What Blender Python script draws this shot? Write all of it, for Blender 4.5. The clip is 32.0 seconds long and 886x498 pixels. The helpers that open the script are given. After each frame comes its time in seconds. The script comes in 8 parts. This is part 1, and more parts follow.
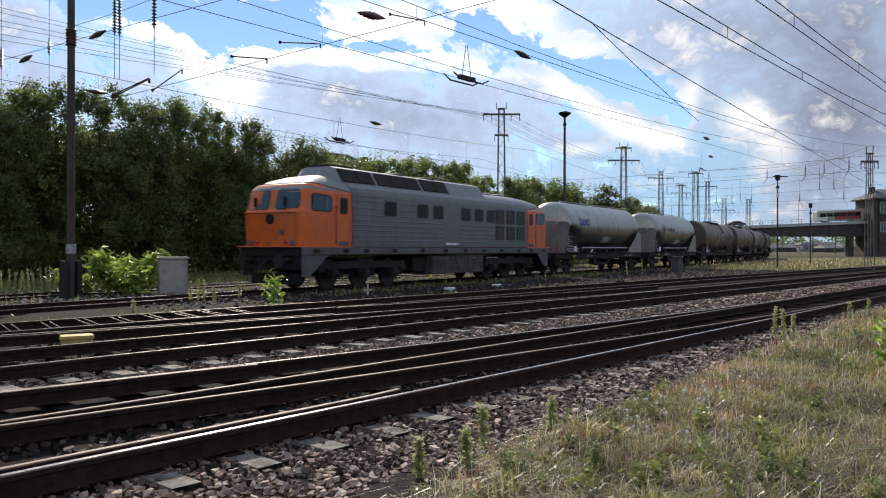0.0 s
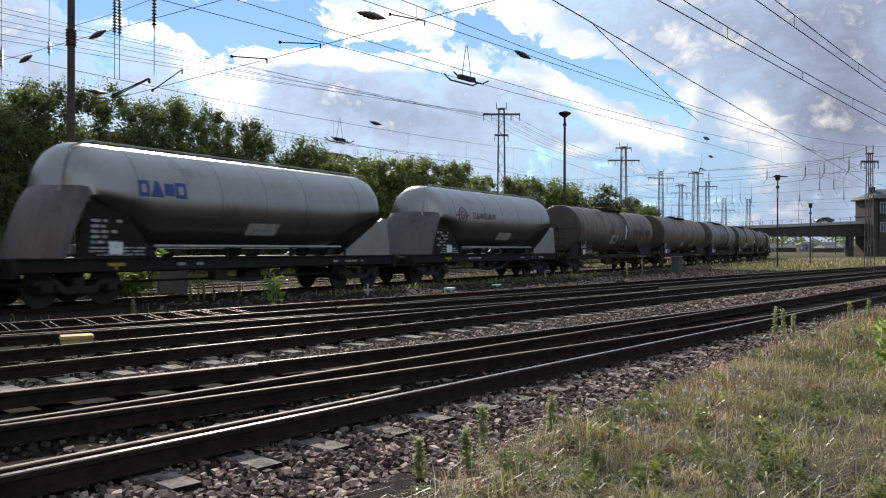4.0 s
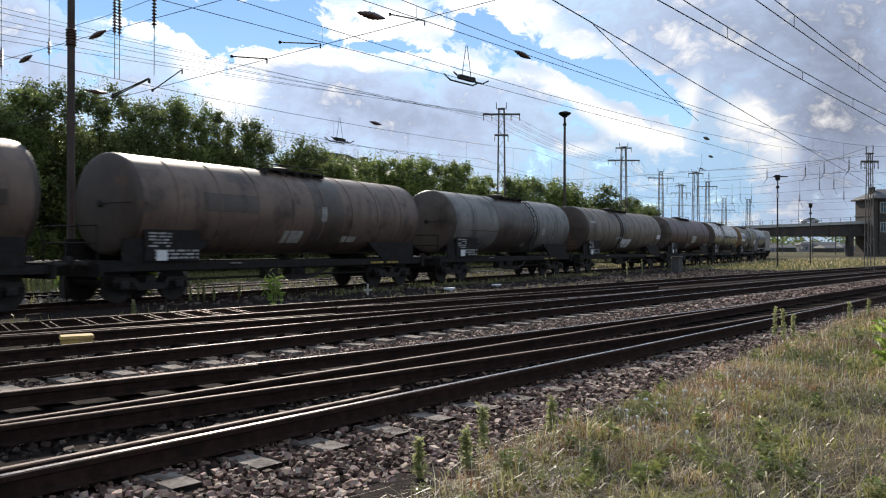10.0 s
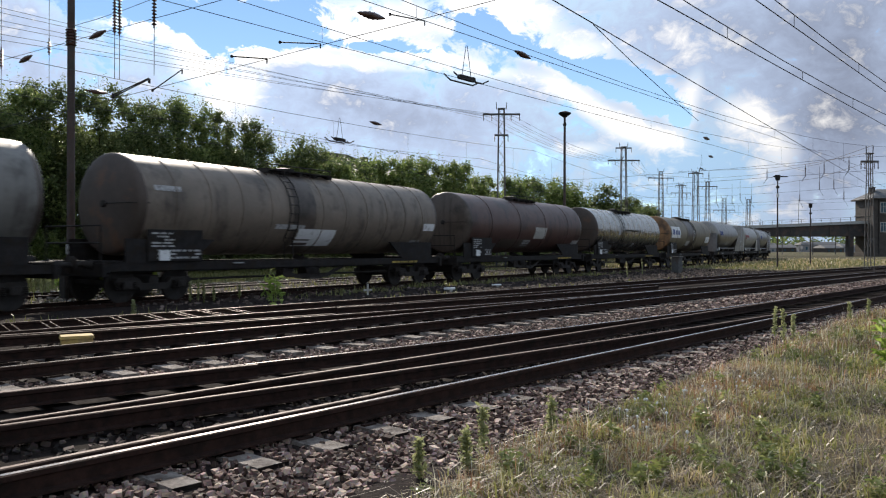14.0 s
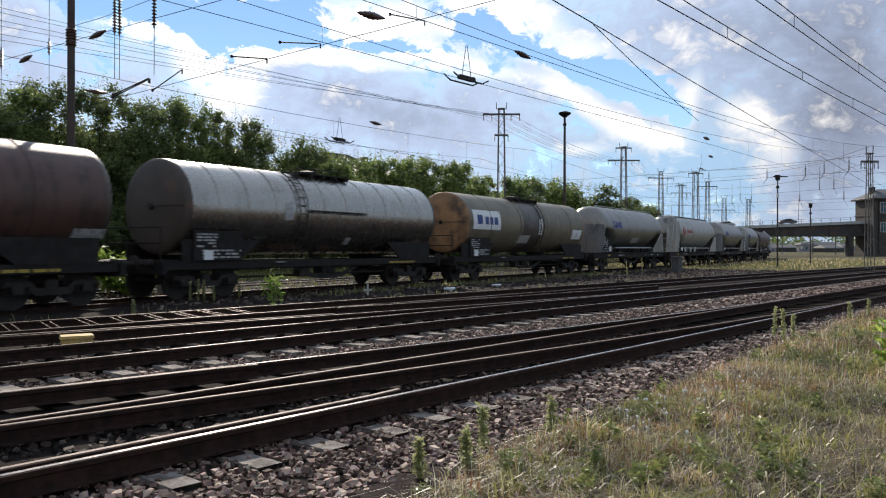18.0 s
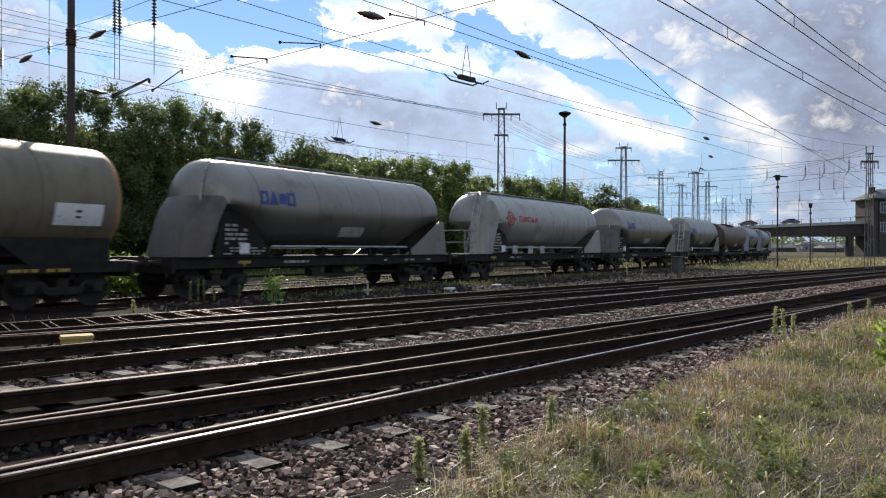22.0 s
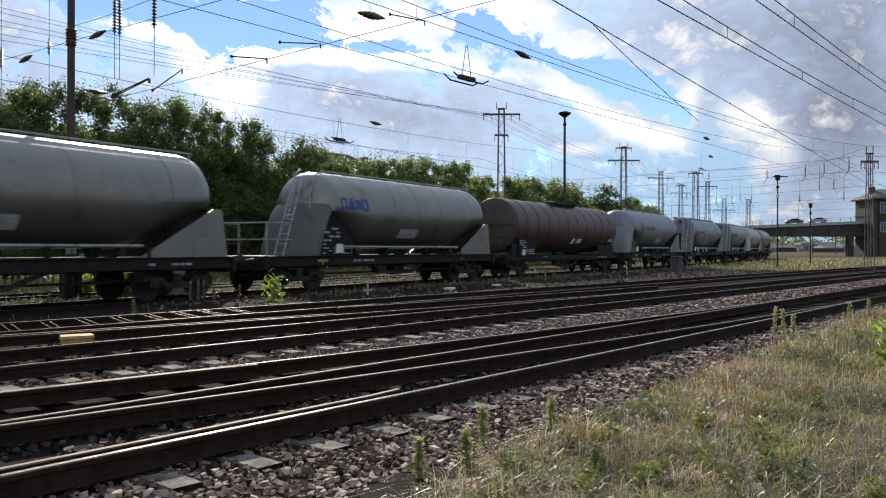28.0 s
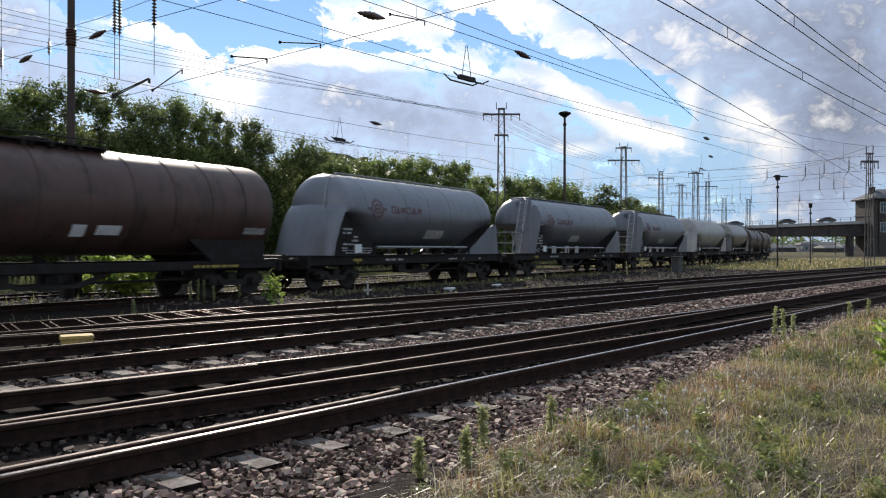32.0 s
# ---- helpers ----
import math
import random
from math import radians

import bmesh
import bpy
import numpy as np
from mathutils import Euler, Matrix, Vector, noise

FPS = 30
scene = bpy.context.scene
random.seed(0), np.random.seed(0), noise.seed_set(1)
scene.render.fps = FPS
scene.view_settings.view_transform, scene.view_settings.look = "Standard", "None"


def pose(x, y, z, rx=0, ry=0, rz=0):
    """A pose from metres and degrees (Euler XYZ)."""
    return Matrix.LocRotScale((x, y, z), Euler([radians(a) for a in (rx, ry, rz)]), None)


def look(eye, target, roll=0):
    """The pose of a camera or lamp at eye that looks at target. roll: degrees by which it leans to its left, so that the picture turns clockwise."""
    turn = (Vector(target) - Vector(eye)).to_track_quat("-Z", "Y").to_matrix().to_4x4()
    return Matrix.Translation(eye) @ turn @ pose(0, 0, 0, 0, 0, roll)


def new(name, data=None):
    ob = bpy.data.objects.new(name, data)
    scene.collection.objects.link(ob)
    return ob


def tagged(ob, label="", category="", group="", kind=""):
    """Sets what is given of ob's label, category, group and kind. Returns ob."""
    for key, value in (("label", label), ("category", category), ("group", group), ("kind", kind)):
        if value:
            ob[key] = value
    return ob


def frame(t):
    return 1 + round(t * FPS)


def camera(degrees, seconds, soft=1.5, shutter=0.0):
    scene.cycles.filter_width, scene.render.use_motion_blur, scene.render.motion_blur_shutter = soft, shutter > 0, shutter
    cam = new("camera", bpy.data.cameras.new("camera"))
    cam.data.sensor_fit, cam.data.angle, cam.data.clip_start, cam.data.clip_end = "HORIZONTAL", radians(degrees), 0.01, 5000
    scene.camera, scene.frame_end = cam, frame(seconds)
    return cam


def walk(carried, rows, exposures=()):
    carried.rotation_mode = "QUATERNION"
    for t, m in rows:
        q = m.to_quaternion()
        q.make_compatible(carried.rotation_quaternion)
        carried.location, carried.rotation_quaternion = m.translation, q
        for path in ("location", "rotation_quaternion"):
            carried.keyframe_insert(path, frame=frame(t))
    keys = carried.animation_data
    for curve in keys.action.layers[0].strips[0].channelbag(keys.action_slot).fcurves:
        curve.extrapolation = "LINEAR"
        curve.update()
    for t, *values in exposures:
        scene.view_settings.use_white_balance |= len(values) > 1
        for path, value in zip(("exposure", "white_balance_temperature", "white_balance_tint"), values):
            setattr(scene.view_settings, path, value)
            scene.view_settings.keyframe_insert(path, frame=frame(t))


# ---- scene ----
# The camera stands still on the grass beside the yard, at the height of a low tripod.
cam = camera(59.12, 32.0, soft=1.15, shutter=0.4)
EYE = Vector((0.0, 0.0, 1.316))
AIM = 0.8646
VIEW = look(EYE, EYE + Vector((math.sin(AIM), math.cos(AIM), -0.0013)) * 40, 0.126)
walk(cam, [(0.0, VIEW), (32.0, VIEW)], exposures=[(0.0, 0.05, 6660, 11.3), (32.0, 0.05, 6660, 11.3)])

# ---- light ----
SUN_EL, SUN_AZ = radians(31), radians(34.6)          # azimuth from +y towards +x
SUN_WAY = Vector((math.sin(SUN_AZ) * math.cos(SUN_EL), math.cos(SUN_AZ) * math.cos(SUN_EL), math.sin(SUN_EL)))
sun = new("sun", bpy.data.lights.new("sun", "SUN"))
sun.data.energy, sun.data.angle, sun.data.color = 5.0, radians(0.8), (1.0, 0.92, 0.80)
sun.matrix_world = look(SUN_WAY * 80, (0, 0, 0))


def build_world():
    world = bpy.data.worlds.new("sky")
    scene.world = world
    world.use_nodes = True
    nt = world.node_tree
    nt.nodes.clear()
    N, L = nt.nodes.new, nt.links.new
    out, bg = N("ShaderNodeOutputWorld"), N("ShaderNodeBackground")
    sky = N("ShaderNodeTexSky")
    sky.sky_type, sky.sun_disc = "NISHITA", False
    sky.sun_elevation, sky.sun_rotation = SUN_EL, SUN_AZ
    sky.air_density, sky.dust_density, sky.ozone_density = 1.0, 0.0, 4.0
    co = N("ShaderNodeTexCoord")
    sep = N("ShaderNodeSeparateXYZ")
    L(co.outputs["Generated"], sep.inputs[0])

    def op(kind, a, b=None, c=None):
        m = N("ShaderNodeMath")
        m.operation = kind
        for i, q in enumerate((a, b, c)):
            if q is None:
                continue
            if isinstance(q, (int, float)):
                m.inputs[i].default_value = q
            else:
                L(q, m.inputs[i])
        return m.outputs[0]

    # azimuth and elevation of the direction
    x, y, z = sep.outputs
    az = op("ARCTAN2", x, y)
    hor = op("SQRT", op("ADD", op("MULTIPLY", x, x), op("MULTIPLY", y, y)))
    el = op("ARCTAN2", z, hor)
    squeeze = N("ShaderNodeMapping")
    squeeze.inputs["Scale"].default_value = (1.0, 1.0, 1.45)
    L(co.outputs["Generated"], squeeze.inputs["Vector"])

    def fbm(scale, detail, rough, dist, shift):
        mp = N("ShaderNodeMapping")
        mp.inputs["Location"].default_value = shift
        L(squeeze.outputs[0], mp.inputs["Vector"])
        n = N("ShaderNodeTexNoise")
        n.inputs["Scale"].default_value, n.inputs["Detail"].default_value = scale, detail
        n.inputs["Roughness"].default_value, n.inputs["Distortion"].default_value = rough, dist
        L(mp.outputs[0], n.inputs["Vector"])
        return op("SUBTRACT", n.outputs["Fac"], 0.5)

    big = fbm(2.6, 4.0, 0.5, 0.2, (1.3, 4.1, 0.0))
    lumps = fbm(11.0, 9.0, 0.60, 0.35, (7.7, 2.2, 1.0))
    puffs = fbm(30.0, 7.0, 0.62, 0.5, (3.1, 5.5, 2.0))

    def blob(a, e, ra, re, tilt, amount):
        """A swelling (or a gap) in a field of the sky round one direction."""
        da, de = op("SUBTRACT", az, a), op("SUBTRACT", el, e)
        c, s = math.cos(tilt), math.sin(tilt)
        p = op("DIVIDE", op("ADD", op("MULTIPLY", da, c), op("MULTIPLY", de, s)), ra)
        q = op("DIVIDE", op("SUBTRACT", op("MULTIPLY", de, c), op("MULTIPLY", da, s)), re)
        d2 = op("ADD", op("MULTIPLY", p, p), op("MULTIPLY", q, q))
        return op("MULTIPLY", op("EXPONENT", op("MULTIPLY", d2, -1.0)), amount)

    def field(base, parts, blobs):
        f = base
        for n, k in parts:
            f = op("ADD", f, op("MULTIPLY", n, k))
        for b in blobs:
            f = op("ADD", f, blob(*b))
        return f

    def ramp(fac, stops):
        r = N("ShaderNodeValToRGB")
        e = r.color_ramp.elements
        e[0].position, e[0].color = stops[0][0], (*stops[0][1], 1)
        e[1].position, e[1].color = stops[-1][0], (*stops[-1][1], 1)
        for p, c in stops[1:-1]:
            e.new(p).color = (*c, 1)
        L(fac, r.inputs[0])
        return r.outputs[0]

    def blend(fac, a, b):
        m = N("ShaderNodeMix")
        m.data_type = "RGBA"
        L(fac, m.inputs["Factor"])
        L(a, m.inputs["A"])
        L(b, m.inputs["B"])
        return m.outputs["Result"]

    g0, g1 = (0.0,) * 3, (1.0,) * 3
    cover = field(0.80, ((big, 0.6), (lumps, 1.35), (puffs, 1.25)), SKY_GAPS)
    mask = ramp(cover, ((0.47, g0), (0.56, (0.75,) * 3), (0.66, g1)))
    # thin rims and billows that the sun shines through, over blue-grey bellies
    rim = op("MULTIPLY", op("SUBTRACT", 0.80, cover), 0.85)
    white = op("ADD", field(0.0, ((lumps, 1.35), (puffs, 1.25), (big, 0.4)), SKY_WHITES), op("MAXIMUM", rim, 0.0))
    shade = field(0.24, ((lumps, 1.35), (puffs, 0.8), (big, 0.5)), SKY_SHADES)
    belly = ramp(shade, ((0.0, (0.50, 0.76, 1.06)), (0.12, (0.58, 0.78, 1.02)), (0.35, (0.53, 0.66, 0.90)), (0.65, (0.43, 0.52, 0.71)), (1.0, (0.31, 0.365, 0.50))))
    lit = N("ShaderNodeRGB")
    lit.outputs[0].default_value = (1.30, 1.30, 1.28, 1)
    tone = blend(ramp(white, ((0.14, g0), (0.58, g1))), belly, lit.outputs[0])
    # clouds near the sun are lit through, those across the sky from it are lit on their face
    dot = N("ShaderNodeVectorMath")
    dot.operation = "DOT_PRODUCT"
    L(co.outputs["Generated"], dot.inputs[0])
    dot.inputs[1].default_value = SUN_WAY
    near = op("POWER", op("MAXIMUM", dot.outputs["Value"], 0.0), 3.0)
    facing = op("MULTIPLY", op("MAXIMUM", op("MULTIPLY", dot.outputs["Value"], -1.0), 0.0), CLOUD_BACK)
    gain = op("ADD", op("MULTIPLY", near, CLOUD_NEAR), CLOUD_FAR)
    cl = N("ShaderNodeMix")
    cl.data_type, cl.blend_type = "RGBA", "MULTIPLY"
    cl.inputs["Factor"].default_value = 1.0
    L(tone, cl.inputs["A"])
    grey = N("ShaderNodeCombineColor")
    for i, warm in enumerate((1.25, 1.0, 0.72)):
        L(op("MULTIPLY_ADD", facing, warm, gain), grey.inputs[i])
    L(grey.outputs[0], cl.inputs["B"])
    mix = N("ShaderNodeMix")
    mix.data_type = "RGBA"
    L(mask, mix.inputs["Factor"])
    L(sky.outputs[0], mix.inputs["A"])
    L(cl.outputs["Result"], mix.inputs["B"])
    L(mix.outputs["Result"], bg.inputs["Color"])
    bg.inputs["Strength"].default_value = SKY_STRENGTH
    L(bg.outputs[0], out.inputs[0])


# fields of the cloud cover: azimuth, elevation, half widths (radians), tilt, amount
SKY_STRENGTH, CLOUD_NEAR, CLOUD_FAR, CLOUD_BACK = 0.13, 4.4, 4.4, 4.6
SKY_GAPS = [
    (0.528, 0.282, 0.061, 0.02, 0.0, -0.55),
    (0.594, 0.268, 0.047, 0.031, 0.0, -0.6),
    (0.662, 0.272, 0.045, 0.03, 0.0, -0.6),
    (0.693, 0.297, 0.028, 0.018, 0.0, -0.3),
    (0.474, 0.283, 0.037, 0.015, 0.0, -0.35),
    (0.779, 0.251, 0.086, 0.008, -0.03, -0.62),
    (0.901, 0.276, 0.033, 0.02, -0.35, -0.62),
    (0.959, 0.25, 0.032, 0.009, -0.44, -0.65),
    (1.013, 0.23, 0.039, 0.011, -0.49, -0.62),
    (1.069, 0.21, 0.042, 0.016, -0.49, -0.68),
    (1.123, 0.194, 0.037, 0.024, -0.52, -0.72),
    (1.16, 0.161, 0.019, 0.015, -0.61, -0.5),
    (0.641, 0.181, 0.01, 0.007, 0.0, 0.1),
    (0.354, 0.238, 0.022, 0.025, 0.0, 0.1),
    (1.19, 0.267, 0.162, 0.034, -0.17, 0.15),
    (0.775, 0.199, 0.172, 0.05, -0.14, 0.12),
]
SKY_WHITES = [
    (0.6, 0.199, 0.051, 0.042, -0.61, 0.54),
    (0.496, 0.257, 0.057, 0.019, -0.17, 0.43),
    (0.56, 0.223, 0.03, 0.028, 0.0, 0.36),
    (0.782, 0.28, 0.079, 0.027, 0.0, 0.58),
    (0.732, 0.233, 0.164, 0.011, -0.07, 0.43),
    (0.876, 0.234, 0.094, 0.013, -0.21, 0.43),
    (0.948, 0.287, 0.079, 0.036, -0.26, 0.54),
    (1.027, 0.193, 0.039, 0.011, -0.49, 0.54),
    (1.083, 0.157, 0.062, 0.014, -0.38, 0.5),
    (1.13, 0.135, 0.061, 0.013, -0.17, 0.36),
    (1.034, 0.124, 0.042, 0.01, 0.0, 0.36),
    (1.173, 0.19, 0.014, 0.031, -0.35, 0.36),
    (1.235, 0.157, 0.038, 0.024, -0.44, 0.54),
    (1.272, 0.112, 0.027, 0.027, -0.7, 0.4),
    (1.18, 0.242, 0.046, 0.021, 0.0, 0.22),
    (1.055, 0.247, 0.042, 0.016, -0.17, 0.29),
]
SKY_SHADES = [
    (1.331, 0.141, 0.069, 0.065, -0.35, 0.6),
    (1.314, 0.065, 0.053, 0.033, 0.0, 0.25),
    (1.253, 0.249, 0.105, 0.047, 0.0, 0.32),
    (1.354, 0.238, 0.068, 0.057, 0.0, 0.3),
    (0.789, 0.171, 0.158, 0.043, -0.14, 0.38),
    (0.382, 0.208, 0.062, 0.045, 0.0, 0.28),
    (0.984, 0.093, 0.157, 0.043, 0.0, -0.15),
    (1.183, 0.082, 0.072, 0.048, 0.0, -0.6),
    (1.376, 0.069, 0.033, 0.038, 0.0, -0.3),
    (1.11, 0.038, 0.157, 0.028, 0.0, -0.4),
]
build_world()
# ---- materials ----
def mat(name, base, rough=0.6, metal=0.0, var=0.25, scale=4.0, grime=None, grime_amount=0.0, streak=0.0, bump=0.15,
        bump_scale=40.0, spec=0.5, coat=0.0, shift=0.0):
    """A procedural surface: base colour with variation at two scales, grime with its own shape, fine relief."""
    m = bpy.data.materials.new(name)
    m.use_nodes = True
    nt = m.node_tree
    N, L = nt.nodes.new, nt.links.new
    bsdf = nt.nodes["Principled BSDF"]
    co = N("ShaderNodeTexCoord")
    info = N("ShaderNodeObjectInfo")
    add = N("ShaderNodeVectorMath")
    add.operation = "MULTIPLY_ADD"
    L(co.outputs["Object"], add.inputs[0])
    add.inputs[1].default_value = (1, 1, 1)
    rnd = N("ShaderNodeMath")
    rnd.operation = "MULTIPLY"
    rnd.inputs[1].default_value = 37.0 if shift else 0.0
    L(info.outputs["Random"], rnd.inputs[0])
    L(rnd.outputs[0], add.inputs[2])

    def noise_fac(s, detail, squeeze=(1, 1, 1)):
        mp = N("ShaderNodeMapping")
        mp.inputs["Scale"].default_value = squeeze
        L(add.outputs[0], mp.inputs["Vector"])
        n = N("ShaderNodeTexNoise")
        n.inputs["Scale"].default_value, n.inputs["Detail"].default_value = s, detail
        n.inputs["Roughness"].default_value = 0.65
        L(mp.outputs[0], n.inputs["Vector"])
        return n.outputs["Fac"]

    def ramp(fac, p0, p1, c0, c1):
        r = N("ShaderNodeValToRGB")
        r.color_ramp.elements[0].position, r.color_ramp.elements[1].position = p0, p1
        r.color_ramp.elements[0].color, r.color_ramp.elements[1].color = (*c0, 1), (*c1, 1)
        L(fac, r.inputs[0])
        return r.outputs[0]

    def mixc(fac, a, b, how="MIX"):
        x = N("ShaderNodeMix")
        x.data_type, x.blend_type = "RGBA", how
        for k, q in (("Factor", fac), ("A", a), ("B", b)):
            if isinstance(q, (int, float)):
                x.inputs[k].default_value = q
            elif isinstance(q, tuple):
                x.inputs[k].default_value = (*q, 1)
            else:
                L(q, x.inputs[k])
        return x.outputs["Result"]

    lo = tuple(c * (1 - var) for c in base)
    hi = tuple(min(1, c * (1 + var)) for c in base)
    col = ramp(noise_fac(scale, 6), 0.3, 0.7, lo, hi)
    fine = ramp(noise_fac(scale * 9, 4), 0.25, 0.75, (1 - var * 0.5,) * 3, (1 + var * 0.3,) * 3)
    col = mixc(1.0, col, fine, "MULTIPLY")
    if grime:
        g = ramp(noise_fac(scale * 0.8, 8), 0.62 - grime_amount * 0.5, 0.72 - grime_amount * 0.3, (0,) * 3, (0.9,) * 3)
        col = mixc(g, col, grime)
    if streak:
        g = ramp(noise_fac(3.2, 6, (1.0, 1.0, 0.06)), 0.52, 0.75, (0,) * 3, (streak,) * 3)
        col = mixc(g, col, tuple(c * 0.35 for c in (grime or base)))
    L(col, bsdf.inputs["Base Color"])
    rr = N("ShaderNodeMapRange")
    rr.inputs["To Min"].default_value, rr.inputs["To Max"].default_value = max(0.03, rough - 0.12), min(1, rough + 0.12)
    L(noise_fac(scale * 2.3, 5), rr.inputs["Value"])
    L(rr.outputs[0], bsdf.inputs["Roughness"])
    bsdf.inputs["Metallic"].default_value = metal
    bsdf.inputs["Specular IOR Level"].default_value = spec
    bsdf.inputs["Coat Weight"].default_value = coat
    if bump:
        b = N("ShaderNodeBump")
        b.inputs["Strength"].default_value, b.inputs["Distance"].default_value = bump, 0.02
        L(noise_fac(bump_scale, 5), b.inputs["Height"])
        L(b.outputs[0], bsdf.inputs["Normal"])
    return m


def glass(name, tint, rough=0.05):
    m = bpy.data.materials.new(name)
    m.use_nodes = True
    b = m.node_tree.nodes["Principled BSDF"]
    b.inputs["Base Color"].default_value = (*tint, 1)
    b.inputs["Roughness"].default_value = rough
    b.inputs["Specular IOR Level"].default_value = 0.2
    return m


def leafy(name, c0, c1, back=0.45):
    """Leaves and blades: two greens from leaf to leaf, partly see-through to light from behind."""
    m = bpy.data.materials.new(name)
    m.use_nodes = True
    nt = m.node_tree
    N, L = nt.nodes.new, nt.links.new
    bsdf, out = nt.nodes["Principled BSDF"], nt.nodes["Material Output"]
    geo = N("ShaderNodeNewGeometry")
    r = N("ShaderNodeValToRGB")
    r.color_ramp.elements[0].color, r.color_ramp.elements[1].color = (*c0, 1), (*c1, 1)
    L(geo.outputs["Random Per Island"], r.inputs[0])
    co = N("ShaderNodeTexCoord")
    n = N("ShaderNodeTexNoise")
    n.inputs["Scale"].default_value, n.inputs["Detail"].default_value = 0.9, 5
    L(co.outputs["Object"], n.inputs["Vector"])
    q = N("ShaderNodeValToRGB")
    q.color_ramp.elements[0].position, q.color_ramp.elements[1].position = 0.35, 0.68
    q.color_ramp.elements[0].color, q.color_ramp.elements[1].color = (0.62, 0.66, 0.6, 1), (1.25, 1.2, 1.1, 1)
    L(n.outputs["Fac"], q.inputs[0])
    x = N("ShaderNodeMix")
    x.data_type, x.blend_type = "RGBA", "MULTIPLY"
    x.inputs["Factor"].default_value = 1.0
    L(r.outputs[0], x.inputs["A"])
    L(q.outputs[0], x.inputs["B"])
    L(x.outputs["Result"], bsdf.inputs["Base Color"])
    bsdf.inputs["Roughness"].default_value = 0.42
    bsdf.inputs["Specular IOR Level"].default_value = 0.45
    tr = N("ShaderNodeBsdfTranslucent")
    L(x.outputs["Result"], tr.inputs["Color"])
    mx = N("ShaderNodeMixShader")
    mx.inputs[0].default_value = back
    L(bsdf.outputs[0], mx.inputs[1])
    L(tr.outputs[0], mx.inputs[2])
    L(mx.outputs[0], out.inputs["Surface"])
    return m


M_RAIL_SIDE = mat("rail_rust", (0.036, 0.019, 0.015), 0.9, 0.0, 0.35, 9.0, (0.016, 0.011, 0.009), 0.3, bump=0.4, bump_scale=60, spec=0.15)
M_RAIL_TOP = mat("rail_polished_steel", (0.30, 0.265, 0.25), 0.26, 1.0, 0.15, 3.0, (0.16, 0.11, 0.08), 0.05, bump=0.05)
M_RAIL_DULL = mat("rail_dull_steel", (0.095, 0.054, 0.045), 0.66, 0.25, 0.25, 4.0, (0.12, 0.07, 0.05), 0.3, bump=0.1)
M_CONCRETE = mat("sleeper_concrete", (0.25, 0.215, 0.19), 0.9, 0.0, 0.5, 7.0, (0.09, 0.068, 0.055), 0.4, bump=0.8, bump_scale=50, shift=1)
# brake dust, and the shade between the rails painted in as near-black
M_STAIN_SHADE = mat("dust_stained_shaded_concrete", (0.016, 0.012, 0.011), 0.95, 0.0, 0.4, 6.0, (0.03, 0.024, 0.02), 0.35, bump=0.4, bump_scale=50, shift=1, spec=0.04)
M_TIMBER = mat("sleeper_timber", (0.06, 0.045, 0.035), 0.85, 0.0, 0.4, 7.0, (0.02, 0.016, 0.014), 0.3, bump=0.6, bump_scale=30, shift=1)
M_BALLAST = mat("ballast_bed", (0.028, 0.021, 0.019), 0.95, 0.0, 0.5, 14.0, (0.016, 0.012, 0.011), 0.35, bump=1.0, bump_scale=22, spec=0.05)
M_SOIL = mat("dry_soil", (0.145, 0.115, 0.078), 0.95, 0.0, 0.45, 2.0, (0.06, 0.07, 0.03), 0.42, bump=0.7, bump_scale=16, spec=0.05)
M_IRON = mat("dark_iron", (0.027, 0.023, 0.021), 0.65, 0.0, 0.4, 5.0, (0.022, 0.015, 0.011), 0.2, bump=0.2, spec=0.25)
M_BLACK = mat("black_paint", (0.024, 0.022, 0.022), 0.65, 0.0, 0.4, 5.0, (0.024, 0.018, 0.014), 0.3, bump=0.15, spec=0.12)
M_GALV = mat("galvanised_steel", (0.36, 0.37, 0.37), 0.5, 0.7, 0.2, 5.0, (0.16, 0.13, 0.11), 0.2, bump=0.1)
M_MAST = mat("mast_grey_green_paint", (0.085, 0.088, 0.088), 0.7, 0.1, 0.3, 2.5, (0.07, 0.045, 0.035), 0.3, bump=0.2)
M_RUSTMAST = mat("rusty_mast_paint", (0.055, 0.042, 0.038), 0.75, 0.1, 0.3, 2.0, (0.08, 0.04, 0.03), 0.25, bump=0.25)
M_WIRE = mat("wire_copper_dark", (0.055, 0.055, 0.058), 0.7, 0.0, 0.1, 5.0, bump=0, spec=0.2)
M_INSUL = mat("brown_insulator_glaze", (0.07, 0.032, 0.022), 0.25, 0.0, 0.2, 6.0, bump=0)
M_WHITE = mat("white_lettering", (0.74, 0.75, 0.76), 0.6, 0.0, 0.08, 6.0, (0.35, 0.34, 0.32), 0.08, bump=0)
M_LETTER = mat("worn_white_lettering", (0.42, 0.42, 0.42), 0.7, 0.0, 0.2, 12.0, (0.15, 0.14, 0.14), 0.3, bump=0)
M_GREYPLATE = mat("grey_plate", (0.42, 0.41, 0.38), 0.6, 0.0, 0.15, 6.0, (0.25, 0.22, 0.2), 0.2, bump=0.05)
M_YELLOW = mat("yellow_enamel", (0.36, 0.25, 0.04), 0.55, 0.0, 0.2, 8.0, (0.15, 0.11, 0.06), 0.2, bump=0.1)
M_OCHRE = mat("ochre_lid_paint", (0.52, 0.35, 0.11), 0.75, 0.0, 0.2, 6.0, (0.28, 0.2, 0.1), 0.25, bump=0.2)
M_BLUE = mat("blue_lettering", (0.03, 0.06, 0.22), 0.55, 0.0, 0.12, 6.0, bump=0)
